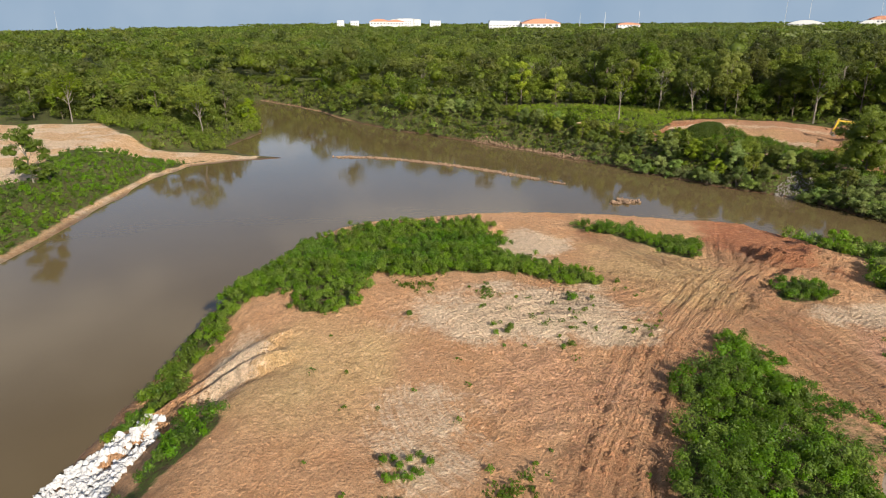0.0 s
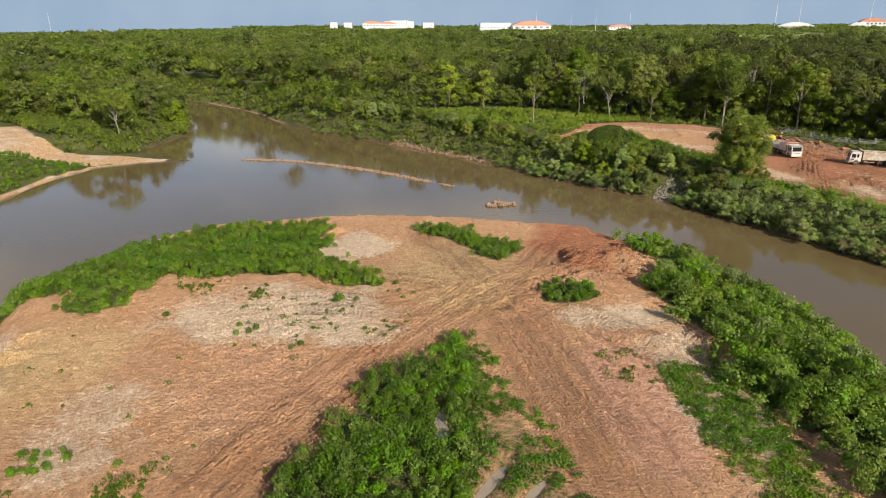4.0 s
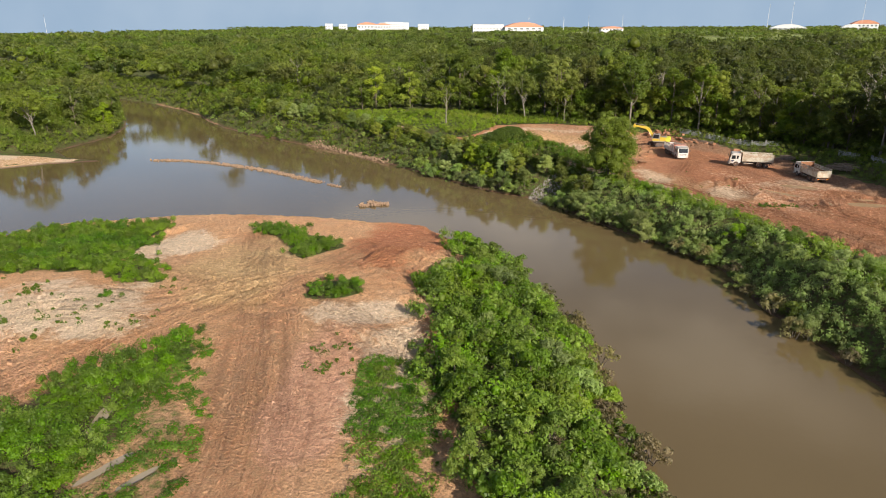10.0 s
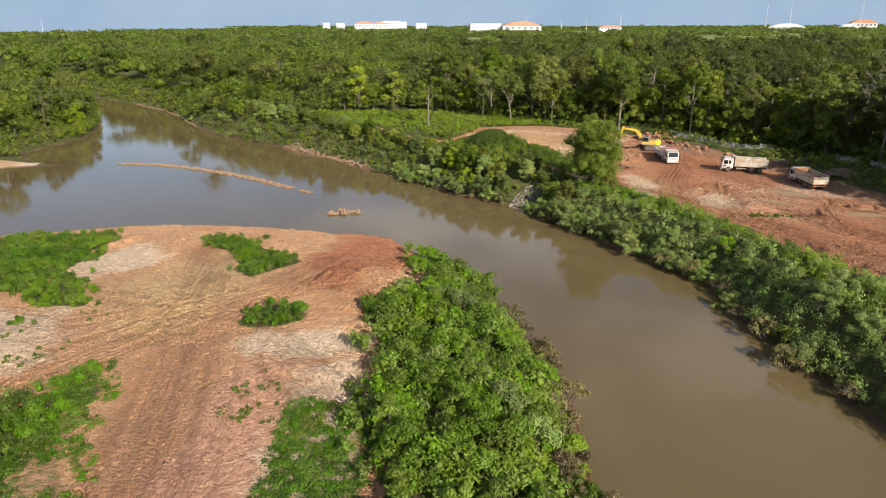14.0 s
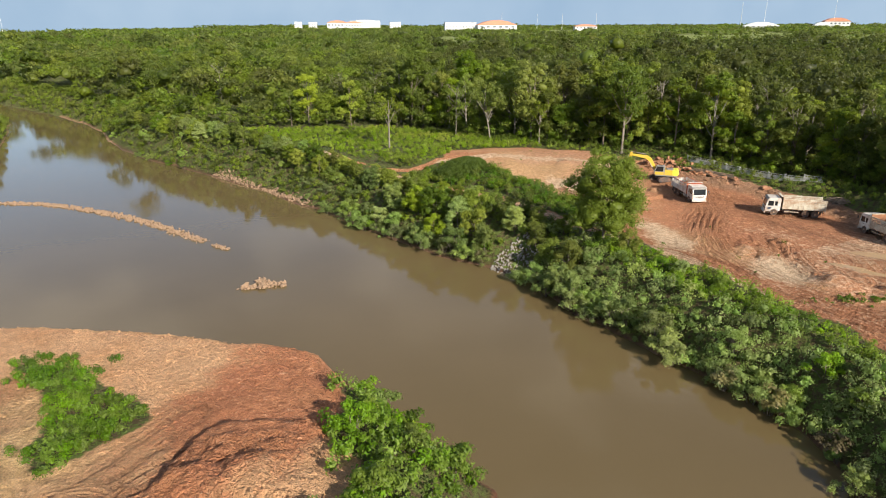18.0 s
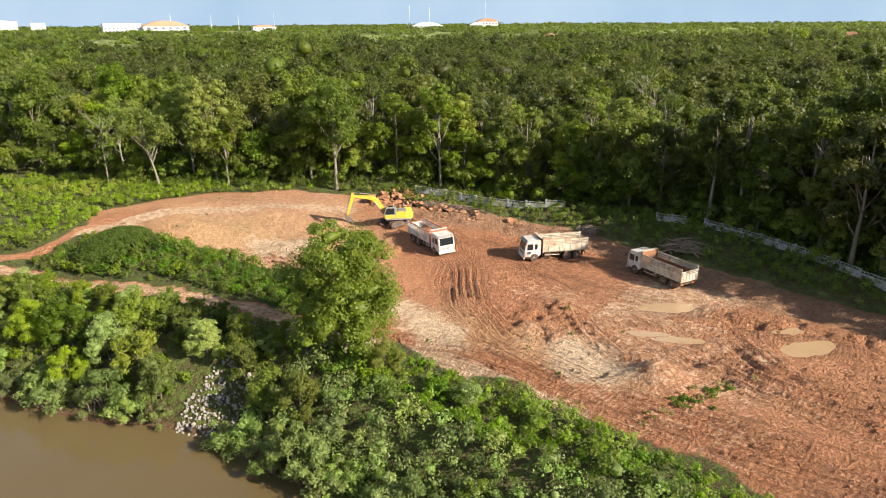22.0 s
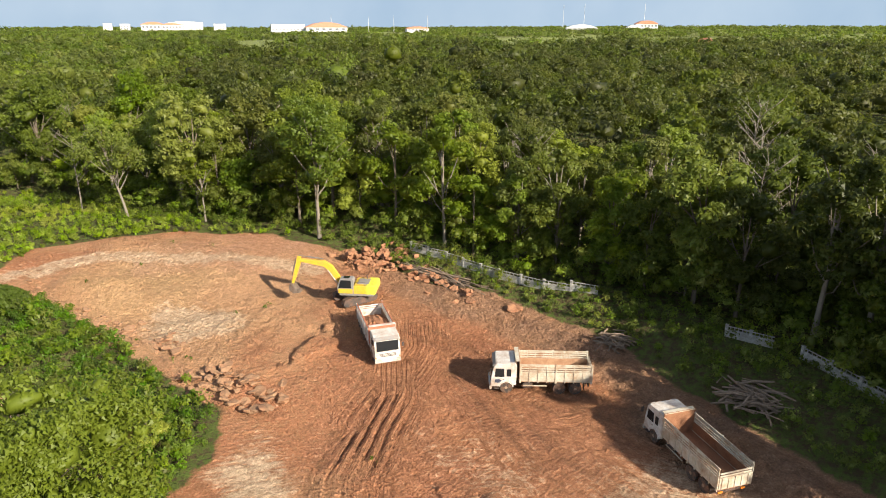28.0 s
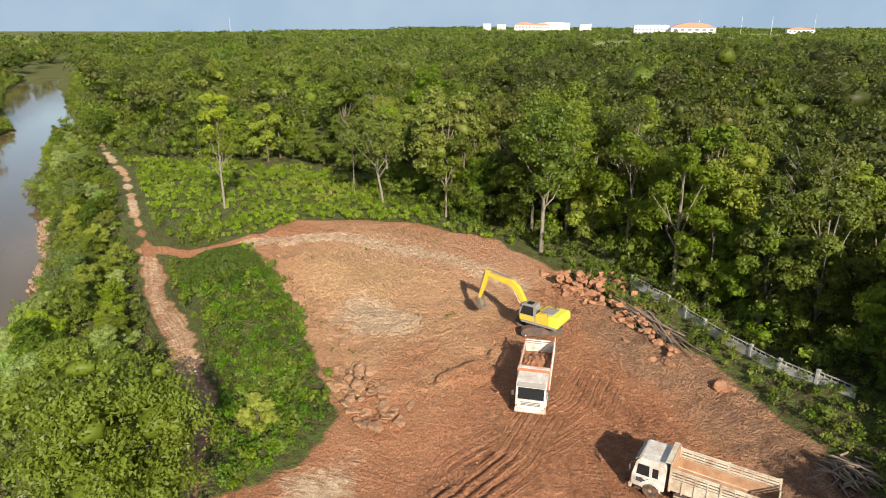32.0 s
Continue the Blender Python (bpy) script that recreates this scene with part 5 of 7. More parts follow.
    for s in (1, -1):
        y = s * w
        part("side_panel", boxes((((x0 + x1) / 2, y, zb + 0.44), (x1 - x0, 0.06, 0.84)), bevel=0.012), body, bed)
        part("side_lining", boxes((((x0 + x1) / 2, y - s * 0.036, zb + 0.5), (x1 - x0 - 0.1, 0.012, 0.7)), bevel=0.003), lining, bed)
        posts = [x0 + 0.06 + k * (x1 - x0 - 0.12) / 8 for k in range(9)]
        for k, px in enumerate(posts):
            tall = k in (0, 4, 8)
            part("stake", boxes(((px, y + s * 0.05, (zb - 0.1 + (zt if tall else zb + 0.86)) / 2 + 0.02), (0.14 if tall else 0.08, 0.06, (zt - zb + 0.12) if tall else 0.94)), bevel=0.012), body, bed)
        for a, b in ((posts[0] + 0.07, posts[4] - 0.07), (posts[4] + 0.07, posts[8] - 0.07)):
            for k in range(slats):
                part("slat", boxes((((a + b) / 2, y, zb + 0.98 + k * 0.2), (b - a, 0.045, 0.12)), bevel=0.01), body, bed)
            for f in (0.25, 0.5, 0.75):
                part("slat_stay", boxes(((a + (b - a) * f, y + s * 0.035, zb + 1.15), (0.06, 0.03, 0.72)), bevel=0.006), body, bed)
        part("top_rail", boxes((((x0 + x1) / 2, y, zt - 0.05), (x1 - x0, 0.075, 0.09)), bevel=0.015), M_REDRIM if loaded else body, bed)
    part("headboard", boxes(((x1, 0, (zb + zt) / 2 + 0.14), (0.07, 2 * w + 0.06, zt - zb + 0.3)), bevel=0.015), lining if not loaded else M_REDRIM, bed)
    part("cab_guard", boxes(((x1 + 0.16, 0, zt + 0.26), (0.4, 2 * w, 0.05)), bevel=0.012), body, bed)
    gate = part("tailgate", boxes(((x0, 0, zb + 0.44), (0.06, 2 * w - 0.08, 0.84)), bevel=0.012), body, bed)
    for k in range(5):
        part("gate_rib", boxes(((x0 - 0.05, -0.96 + k * 0.48, zb + 0.44), (0.05, 0.1, 0.8)), bevel=0.01), body, gate)
    for k in range(2):
        part("gate_slat", boxes(((x0, 0, zb + 0.98 + k * 0.2), (0.045, 2 * w - 0.1, 0.12)), bevel=0.01), body, gate)
    for s in (1, -1):
        part("tail_light", boxes(((-8.0, s * 0.85, 0.8), (0.06, 0.34, 0.14)), bevel=0.015), M_ORANGE_LAMP, t)
    rod("tipping_ram", [(-2.7, 0, 0.9), (-2.6, 0, 1.1)], 0.09, M_STEEL, t, 8)
    t.matrix_basis = pose(at[0], at[1], at[2], 0, 0, turn)
    tagged(t, label, "truck", "dump trucks")
    if loaded:
        rng = np.random.RandomState(3)
        n, m = 26, 12
        V = [(x0 + 0.1 + (x1 - x0 - 0.2) * i / n, -w + 0.07 + (2 * w - 0.14) * j / m, zb + 0.07 + max(0.0, 1.05 * math.exp(-((i / n - 0.52) / 0.34) ** 2) * (0.6 + 0.4 * math.sin(math.pi * j / m)) + 0.09 * rng.randn() * (0 < i < n)))
             for i in range(n + 1) for j in range(m + 1)]
        F = [(i * (m + 1) + j, (i + 1) * (m + 1) + j, (i + 1) * (m + 1) + j + 1, i * (m + 1) + j + 1) for i in range(n) for j in range(m)]
        load = new("soil_load", quads_mesh("soil_load", V, F, M_DIRT, False))
        load.matrix_basis = t.matrix_basis.copy()
        tagged(load, "heaped load of loose red soil in a truck bed", "soil")
    return t


dump_truck("dump_truck", (98.0, 136.2, 4.58), -88, "white dump truck with a bed half full of red soil", M_WHITE, M_RUST, True, False)
dump_truck("dump_truck", (105.6, 130.6, 4.57), 162.5, "dirty white dump truck with an empty slatted cream bed", M_CREAM, M_RUST)
dump_truck("dump_truck", (115.5, 121.4, 4.57), 91, "older cream dump truck with a worn empty slatted bed", M_CREAM, M_DIRT, sticker=False)


# ---- excavator ----
def excavator(at, turn, swing):
    e = new("excavator")
    for s in (1, -1):
        y = s * 1.15
        loop = [(2.0, 0.42), (1.86, 0.12), (1.6, 0.02), (-1.6, 0.02), (-1.86, 0.12), (-2.0, 0.42), (-1.86, 0.74), (-1.6, 0.86), (1.6, 0.86), (1.86, 0.74)]
        track = part("crawler_track", prism(loop, y - 0.3, y + 0.3, 0.03), M_CHASSIS, e)
        for k in range(len(loop)):
            (ax, az), (bx, bz) = loop[k], loop[(k + 1) % len(loop)]
            steps = max(1, round(math.hypot(bx - ax, bz - az) / 0.22))
            for q in range(steps):
                f = (q + 0.5) / steps
                bm = bmesh.new()
                box(bm, (ax + (bx - ax) * f, y, az + (bz - az) * f), (0.16, 0.62, 0.05), 0.0, Matrix.Rotation(-math.atan2(bz - az, bx - ax), 3, "Y"))
                part("track_shoe", bm, M_TYRE, track)
        for x in (-1.62, 1.62):
            part("sprocket", lathe([(0.1, -0.33), (0.3, -0.32), (0.3, 0.32), (0.1, 0.33)], 14, (x, y, 0.44)), M_CHASSIS, track)
    part("undercarriage", boxes(((0, 0, 0.6), (2.2, 1.8, 0.4)), ((0, 0, 0.9), (1.3, 1.3, 0.2)), bevel=0.05), M_CHASSIS, e)
    up = new("upper_structure")
    up.parent = e
    up.matrix_local = pose(0, 0, 0, 0, 0, swing)
    part("deck", boxes(((-0.5, 0, 1.1), (3.6, 2.6, 0.2)), bevel=0.03), M_GREY, up)
    part("counterweight", prism([(-1.5, 1.1), (-2.45, 1.15), (-2.62, 1.5), (-2.55, 2.05), (-2.35, 2.15), (-1.5, 2.15)], -1.28, 1.28, 0.1), M_LIME, up, "lime-yellow counterweight")
    part("engine_cover", boxes(((-0.85, 0, 1.65), (1.35, 2.5, 0.9)), bevel=0.06), M_YELLOW, up)
    part("engine_hood", boxes(((-1.1, 0, 2.14), (1.2, 1.5, 0.1)), bevel=0.03), M_GREY, up)
    part("exhaust_pipe", lathe([(0.06, 2.1), (0.07, 2.55), (0.05, 2.6)], 8, (-1.3, -0.7, 0), "Z"), M_CHASSIS, up)
    part("tool_locker", boxes(((0.45, -0.85, 1.5), (1.3, 0.8, 0.6)), bevel=0.04), M_YELLOW, up)
    cab = part("cab", prism([(-0.2, 1.2), (1.45, 1.2), (1.55, 1.9), (1.2, 2.85), (-0.1, 2.9), (-0.25, 2.7)], 0.35, 1.28, 0.05), M_GREY, up)
    part("front_glass", prism([(1.5, 1.45), (1.57, 1.9), (1.25, 2.75), (1.2, 2.75), (1.46, 1.45)], 0.45, 1.18), M_GLASS, cab)
    part("side_glass", prism([(0.05, 1.85), (1.4, 1.85), (1.12, 2.7), (0.05, 2.7)], 1.24, 1.3), M_GLASS, cab)
    part("inner_glass", prism([(0.05, 1.85), (1.4, 1.85), (1.12, 2.7), (0.05, 2.7)], 0.33, 0.38), M_GLASS, cab)
    part("rear_glass", prism([(-0.27, 2.0), (-0.2, 2.65), (-0.18, 2.65), (-0.22, 2.0)], 0.45, 1.18), M_GLASS, cab)
    part("roof_hatch", boxes(((0.55, 0.82, 2.9), (0.6, 0.6, 0.05)), bevel=0.02), M_GLASS, cab)
    part("cab_sill", boxes(((0.65, 1.285, 1.5), (1.5, 0.03, 0.5)), bevel=0.01), M_YELLOW, cab)
    for y in (1.22, -1.22):
        rod("handrail", [(-0.3, y, 2.1), (-0.3, y, 2.5), (-1.4, y, 2.5), (-1.4, y, 2.1)], 0.02, M_CHASSIS, up, 5)
    boom = part("boom", prism([(0.9, 1.35), (1.15, 1.3), (2.4, 3.1), (3.1, 3.75), (5.7, 4.25), (5.72, 4.5), (3.0, 4.35), (2.2, 3.8), (0.95, 1.75)], -0.22, 0.22, 0.03), M_YELLOW, up)
    part("boom_cylinder", lathe([(0.09, 0.0), (0.09, 1.5), (0.05, 1.52), (0.05, 2.6)], 10, (0, 0, 0), "Z"), M_STEEL, boom).matrix_local = pose(1.25, 0.32, 1.25, 0, 33, 0)
    part("boom_cylinder", lathe([(0.09, 0.0), (0.09, 1.5), (0.05, 1.52), (0.05, 2.6)], 10, (0, 0, 0), "Z"), M_STEEL, boom).matrix_local = pose(1.25, -0.32, 1.25, 0, 33, 0)
    part("stick_cylinder", lathe([(0.08, 0.0), (0.08, 1.6), (0.045, 1.62), (0.045, 2.7)], 10, (0, 0, 0), "Z"), M_STEEL, boom).matrix_local = pose(3.2, 0, 4.55, 0, 83, 0)
    stick = part("stick", prism([(5.55, 4.75), (5.95, 4.85), (6.05, 4.3), (6.75, 1.75), (6.5, 1.68), (5.6, 4.1)], -0.17, 0.17, 0.03), M_YELLOW, up)
    part("bucket_cylinder", lathe([(0.07, 0.0), (0.07, 1.2), (0.04, 1.22), (0.04, 2.0)], 10, (0, 0, 0), "Z"), M_STEEL, stick).matrix_local = pose(6.15, 0, 4.5, 0, 165, 0)
    bucket = part("bucket", prism([(6.85, 1.85), (7.0, 1.45), (6.9, 0.95), (6.5, 0.68), (5.95, 0.75), (6.0, 0.83), (6.45, 0.8), (6.78, 1.05), (6.84, 1.4), (6.5, 1.75)], -0.5, 0.5, 0.015), M_STEEL, up, "worn steel digging bucket")
    for s in (1, -1):
        part("bucket_cheek", prism([(6.5, 1.75), (6.9, 1.6), (6.9, 1.0), (6.5, 0.72), (5.98, 0.78)], s * 0.46, s * 0.5), M_STEEL, bucket)
    for k in range(5):
        part("tooth", prism([(5.98, 0.84), (5.76, 0.74), (5.98, 0.74)], -0.48 + k * 0.22, -0.4 + k * 0.22), M_STEEL, bucket)
    e.matrix_basis = pose(*at, 0, 0, turn)
    return tagged(e, "yellow crawler excavator with its boom bent over the dig", "excavator")


excavator((97.0, 150.0, ground_z(97, 150) + 0.0), 20, 140)


# ---- rocks ----
def rock_mesh(seed, mat, flat=0.7, sub=1):
    rng = np.random.RandomState(seed)
    bm = bmesh.new()
    bmesh.ops.create_icosphere(bm, subdivisions=sub + 1, radius=0.5)
    cuts = rng.normal(size=(11, 3))
    cuts /= np.linalg.norm(cuts, axis=1)[:, None]
    off = rng.uniform(0.18, 0.38, 11)
    for v in bm.verts:
        p = np.array(v.co)
        for c, o in zip(cuts, off):
            q = p @ c - o
            if q > 0:
                p = p - c * q * 0.97
        v.co = Vector(p * np.array([1.25, 1.0, flat]) + rng.normal(scale=0.03, size=3))
    me = bpy.data.meshes.new("boulder")
    bm.to_mesh(me)
    bm.free()
    me.materials.append(mat)
    return me


RED_ROCKS = [rock_mesh(40 + k, M_STONE, 0.75) for k in range(5)]
TAN_ROCKS = [rock_mesh(50 + k, M_TANROCK, 0.42) for k in range(5)]


def boulder(me, x, y, z, size, rng, label, group):
    ob = new("boulder", me)
    ob.matrix_basis = pose(x, y, z, rng.uniform(-20, 20), rng.uniform(-20, 20), rng.uniform(0, 360)) @ Matrix.Scale(size, 4)
    return tagged(ob, label, "boulder", group)


def rock_heap(line, width, height, count, size, meshes, label, group, seed):
    """Boulders heaped along a line."""
    rng = np.random.RandomState(seed)
    for _ in range(count):
        k = rng.randint(len(line) - 1)
        f = rng.rand()
        off = rng.normal() * width * 0.42
        (ax, ay), (bx, by) = line[k], line[k + 1]
        ln = math.hypot(bx - ax, by - ay)
        x, y = ax + (bx - ax) * f - (by - ay) / ln * off, ay + (by - ay) * f + (bx - ax) / ln * off
        s = size * rng.uniform(0.6, 1.5)
        lift = height * max(0.0, 1 - abs(off) / (width * 0.75)) * rng.rand()
        boulder(meshes[rng.randint(len(meshes))], x, y, ground_z(x, y) + s * 0.06 + lift, s, rng, label, group)


rock_heap([(97.5, 160), (101, 161.5), (104, 157), (108, 150)], 2.8, 1.3, 120, 0.85, RED_ROCKS, "angular orange-red laterite boulder in a heap", "boulders in the long heap", 61)
rock_heap([(107, 148.5), (109.5, 146)], 1.6, 0.4, 8, 1.0, RED_ROCKS, "angular orange-red laterite boulder in a heap", "boulders in the long heap", 62)
rock_heap([(112, 143.3), (113.4, 143)], 0.5, 0.0, 3, 1.0, RED_ROCKS, "rounded orange boulder in the weeds", "boulders in the weeds", 63)
rock_heap([(69, 154), (73, 150), (75, 149)], 3.0, 0.3, 34, 0.8, TAN_ROCKS, "flat tan rock half sunk in the soil", "tan rocks on the site", 64)
rock_heap([(77.5, 147), (79.5, 143.5)], 2.4, 0.5, 24, 0.85, TAN_ROCKS, "flat tan rock half sunk in the soil", "tan rocks on the site", 65)
rock_heap([(82, 139.5), (84.5, 135), (88, 131.5)], 3.4, 0.8, 70, 0.95, TAN_ROCKS, "broken tan rock slab in a heap", "tan rocks on the site", 66)
rock_heap([(64, 158), (62, 166)], 2.0, 0.0, 5, 0.9, TAN_ROCKS, "tan boulder at the edge of the site", "tan rocks on the site", 67)
rock_heap([(91, 158), (96, 153), (104, 146)], 3.0, 0.1, 16, 0.4, RED_ROCKS, "small red rock lying on bare soil", "small rocks by the excavator", 68)


def stone_mass(name, places, sizes, mats, label, category, seed):
    """Loose stones too many to count, as one mass."""
    rng = np.random.RandomState(seed)
    base = bmesh.new()
    bmesh.ops.create_icosphere(base, subdivisions=1, radius=0.5)
    v0 = np.array([v.co for v in base.verts])
    f0 = np.array([[v.index for v in f.verts] for f in base.faces])
    base.free()
    n, k = len(places), len(v0)
    V = v0[None] * (1 + rng.normal(scale=0.22, size=(n, k, 1))) * rng.uniform(0.6, 1.25, (n, 1, 3)) * np.asarray(sizes)[:, None, None]
    a = rng.uniform(0, math.tau, n)
    c, s = np.cos(a)[:, None], np.sin(a)[:, None]
    V = np.stack([V[..., 0] * c - V[..., 1] * s, V[..., 0] * s + V[..., 1] * c, V[..., 2]], -1) + np.asarray(places)[:, None, :]
    F = (f0[None] + (np.arange(n) * k)[:, None, None]).reshape(-1, 3)
    return tagged(new(name, quads_mesh(name, V.reshape(-1, 3), F, mats)), label, category, kind="stuff")


def inside_points(outline, count, seed):
    rng = np.random.RandomState(seed)
    xs, ys = zip(*outline)
    x, y = rng.uniform(min(xs), max(xs), count * 6), rng.uniform(min(ys), max(ys), count * 6)
    ok = inside(x, y, outline) > 0
    return x[ok][:count], y[ok][:count], rng


x, y, rng = inside_points([(-29.5, 33), (-28.5, 37), (-26.5, 40), (-23, 43.5), (-21, 42.3), (-21, 39), (-21, 35), (-20.5, 24), (-30, 24)], 2800, 71)
z = ground_zs(x, y)
stone_mass("riprap", np.stack([x, y, z + 0.08 + 0.25 * rng.rand(len(x))], 1), rng.uniform(0.22, 0.55, len(x)), M_LIMESTONE, "white broken limestone riprap on the river bank", "riprap", 72)
x, y, rng = inside_points([(62, 118.5), (64, 122), (69, 123.5), (70, 120), (67.5, 116.5)], 420, 73)
stone_mass("bank_stones", np.stack([x, y, ground_zs(x, y) + 0.1], 1), rng.uniform(0.12, 0.34, len(x)), M_GREYSTONE, "grey-white stones at the water's edge", "stones", 74)
x, y, rng = inside_points([(74, 119), (78, 121.5), (80, 120), (77, 117)], 90, 75)
stone_mass("rubble", np.stack([x, y, ground_zs(x, y) + 0.1], 1), rng.uniform(0.12, 0.34, len(x)), M_GREYSTONE, "pale rubble under the bank tree", "stones", 76)


def along(line, count, spread_w, seed):
    rng = np.random.RandomState(seed)
    seg = [math.hypot(b[0] - a[0], b[1] - a[1]) for a, b in zip(line, line[1:])]
    t = np.sort(rng.rand(count)) * sum(seg)
    cum = np.concatenate([[0], np.cumsum(seg)])
    k = np.clip(np.searchsorted(cum, t) - 1, 0, len(seg) - 1)
    f = (t - cum[k]) / np.array(seg)[k]
    P = np.array(line, float)
    p = P[k] + (P[k + 1] - P[k]) * f[:, None]
    return p + rng.normal(scale=spread_w, size=p.shape), rng


BAR = [(-26, 157.5), (-18, 157), (-11, 154.5), (-3, 150.5), (6, 145), (14, 138.5), (20, 133.5)]
p, rng = along(BAR, 1500, 0.5, 77)
stone_mass("stone_bar", np.column_stack([p, 0.12 * rng.rand(len(p))]), rng.uniform(0.12, 0.5, len(p)), M_BARSTONE, "low line of tan stones and earth in the river", "stone bar", 78)
p, rng = along([(22.3, 131.2), (24.6, 129.6)], 70, 0.3, 79)
stone_mass("stone_bar", np.column_stack([p, 0.12 * rng.rand(len(p))]), rng.uniform(0.12, 0.5, len(p)), M_BARSTONE, "short end of the stone line in the river", "stone bar", 80)
p, rng = along([(30.5, 114), (33.5, 114.5), (32.5, 116.5), (34, 114.6), (35.8, 115.2)], 170, 0.35, 81)
stone_mass("islet", np.column_stack([p, 0.3 * rng.rand(len(p))]), rng.uniform(0.15, 0.7, len(p)), M_BARSTONE, "small islet of tan earth and stones in the river", "islet", 82)
p, rng = along([(8, 180.5), (16, 172.3), (25, 163.2), (33, 154)], 520, 0.5, 83)
stone_mass("bank_stones", np.column_stack([p, ground_zs(p[:, 0], p[:, 1]) + 0.15]), rng.uniform(0.12, 0.5, len(p)), M_BARSTONE, "tan stones and clods at the foot of the bank", "stones", 84)
# clods on the bare earth, in the colour of the soil they lie on
def scatter_clods(name, outline, count, low, high, seed, label, rough):
    x, y, rng = inside_points(outline, count * 3, seed)
    gx, gy = GRID["x"], GRID["y"]
    i, j = np.clip(np.searchsorted(gx, x), 0, len(gx) - 1), np.clip(np.searchsorted(gy, y), 0, len(gy) - 1)
    soil = {k: v[j, i] for k, v in GRID["soil"].items()}
    chance = 0.14 + sum(blob(x, y, *r) for r in rough) + 0.5 * ss((fbm(x, y, 6, 88) - 0.5) / 0.15)
    ok = (soil["veg"] < 0.2) & (rng.rand(len(x)) < chance) & off_the_pads(x, y)
    x, y = x[ok][:count], y[ok][:count]
    soil = {k: v[ok][:count] for k, v in soil.items()}
    n = len(x)
    z = ground_zs(x, y)
    v0 = np.array([(1, 0, 0), (0, 1, 0), (-1, 0, 0), (0, -1, 0), (0, 0, 1)], float)
    f0 = np.array([(0, 1, 4), (1, 2, 4), (2, 3, 4), (3, 0, 4)])
    size = low + (high - low) * rng.rand(n) ** 2.4
    V = v0[None] * (1 + rng.normal(scale=0.25, size=(n, 5, 1))) * size[:, None, None] * rng.uniform(0.6, 1.2, (n, 1, 3)) * np.array([1, 1, 0.5])
    a = rng.uniform(0, math.tau, n)
    c, s = np.cos(a)[:, None], np.sin(a)[:, None]
    V = np.stack([V[..., 0] * c - V[..., 1] * s, V[..., 0] * s + V[..., 1] * c, V[..., 2]], -1) + np.stack([x, y, z - 0.02], 1)[:, None]
    F = (f0[None] + (np.arange(n) * 5)[:, None, None]).reshape(-1, 3)
    attrs = {k: np.repeat(v, 5) for k, v in soil.items()}
    return tagged(new(name, quads_mesh(name, V.reshape(-1, 3), F, M_SOIL, False, attrs)), label, "clods", kind="stuff")


def off_the_pads(x, y):
    ok = np.ones(len(x), bool)
    for cx, cy, r in PADS[1:]:
        ok &= np.hypot(x - cx, y - cy) > 1.6
    for cx, cy, rx, ry, turn in PUDDLES:
        ok &= np.hypot(x - cx, y - cy) > max(rx, ry) * 1.1
    return ok


scatter_clods("clods", PENINSULA[1:-1], 24000, 0.07, 0.3, 85, "loose clods of orange earth thrown up by wheels", [(42, 70, 6, 6), (28, 57, 8, 4), (8, 41, 8, 9), (44, 66, 4, 6), (3, 55, 5, 4), (-6, 56, 5, 3), (16, 44, 4, 12)])
scatter_clods("clods", SITE, 24000, 0.07, 0.32, 86, "loose clods of red earth on the churned site", [(96, 118, 7, 10), (112, 102, 8, 10), (118, 122, 5, 18), (108, 142, 6, 8), (98, 151, 6, 5), (92, 138, 6, 6), (72, 157, 8, 4), (84, 140, 5, 8)])


# ---- puddles ----
for cx, cy, rx, ry, turn in PUDDLES:
    level = float(land(np.array([cx]), np.array([cy]))[0][0]) - 0.17
    n = 40

    def shore(a):
        return 1.2 * (1 + 0.22 * math.sin(2 * a + cx) + 0.16 * math.sin(3 * a + cy) + 0.1 * math.sin(7 * a + cx * 3))

    V = [(shore(k * math.tau / n) * rx * math.cos(k * math.tau / n), shore(k * math.tau / n) * ry * math.sin(k * math.tau / n), 0) for k in range(n)]
    bm = bmesh.new()
    bm.faces.new([bm.verts.new(v) for v in V])
    me = bpy.data.meshes.new("puddle")
    bm.to_mesh(me)
    bm.free()
    me.materials.append(M_PUDDLE if cx > 60 else M_POOL)
    ob = new("puddle", me)
    ob.matrix_basis = pose(cx, cy, level, 0, 0, turn)
    tagged(ob, "shallow muddy puddle in a rut", "puddle", "puddles", "structure")


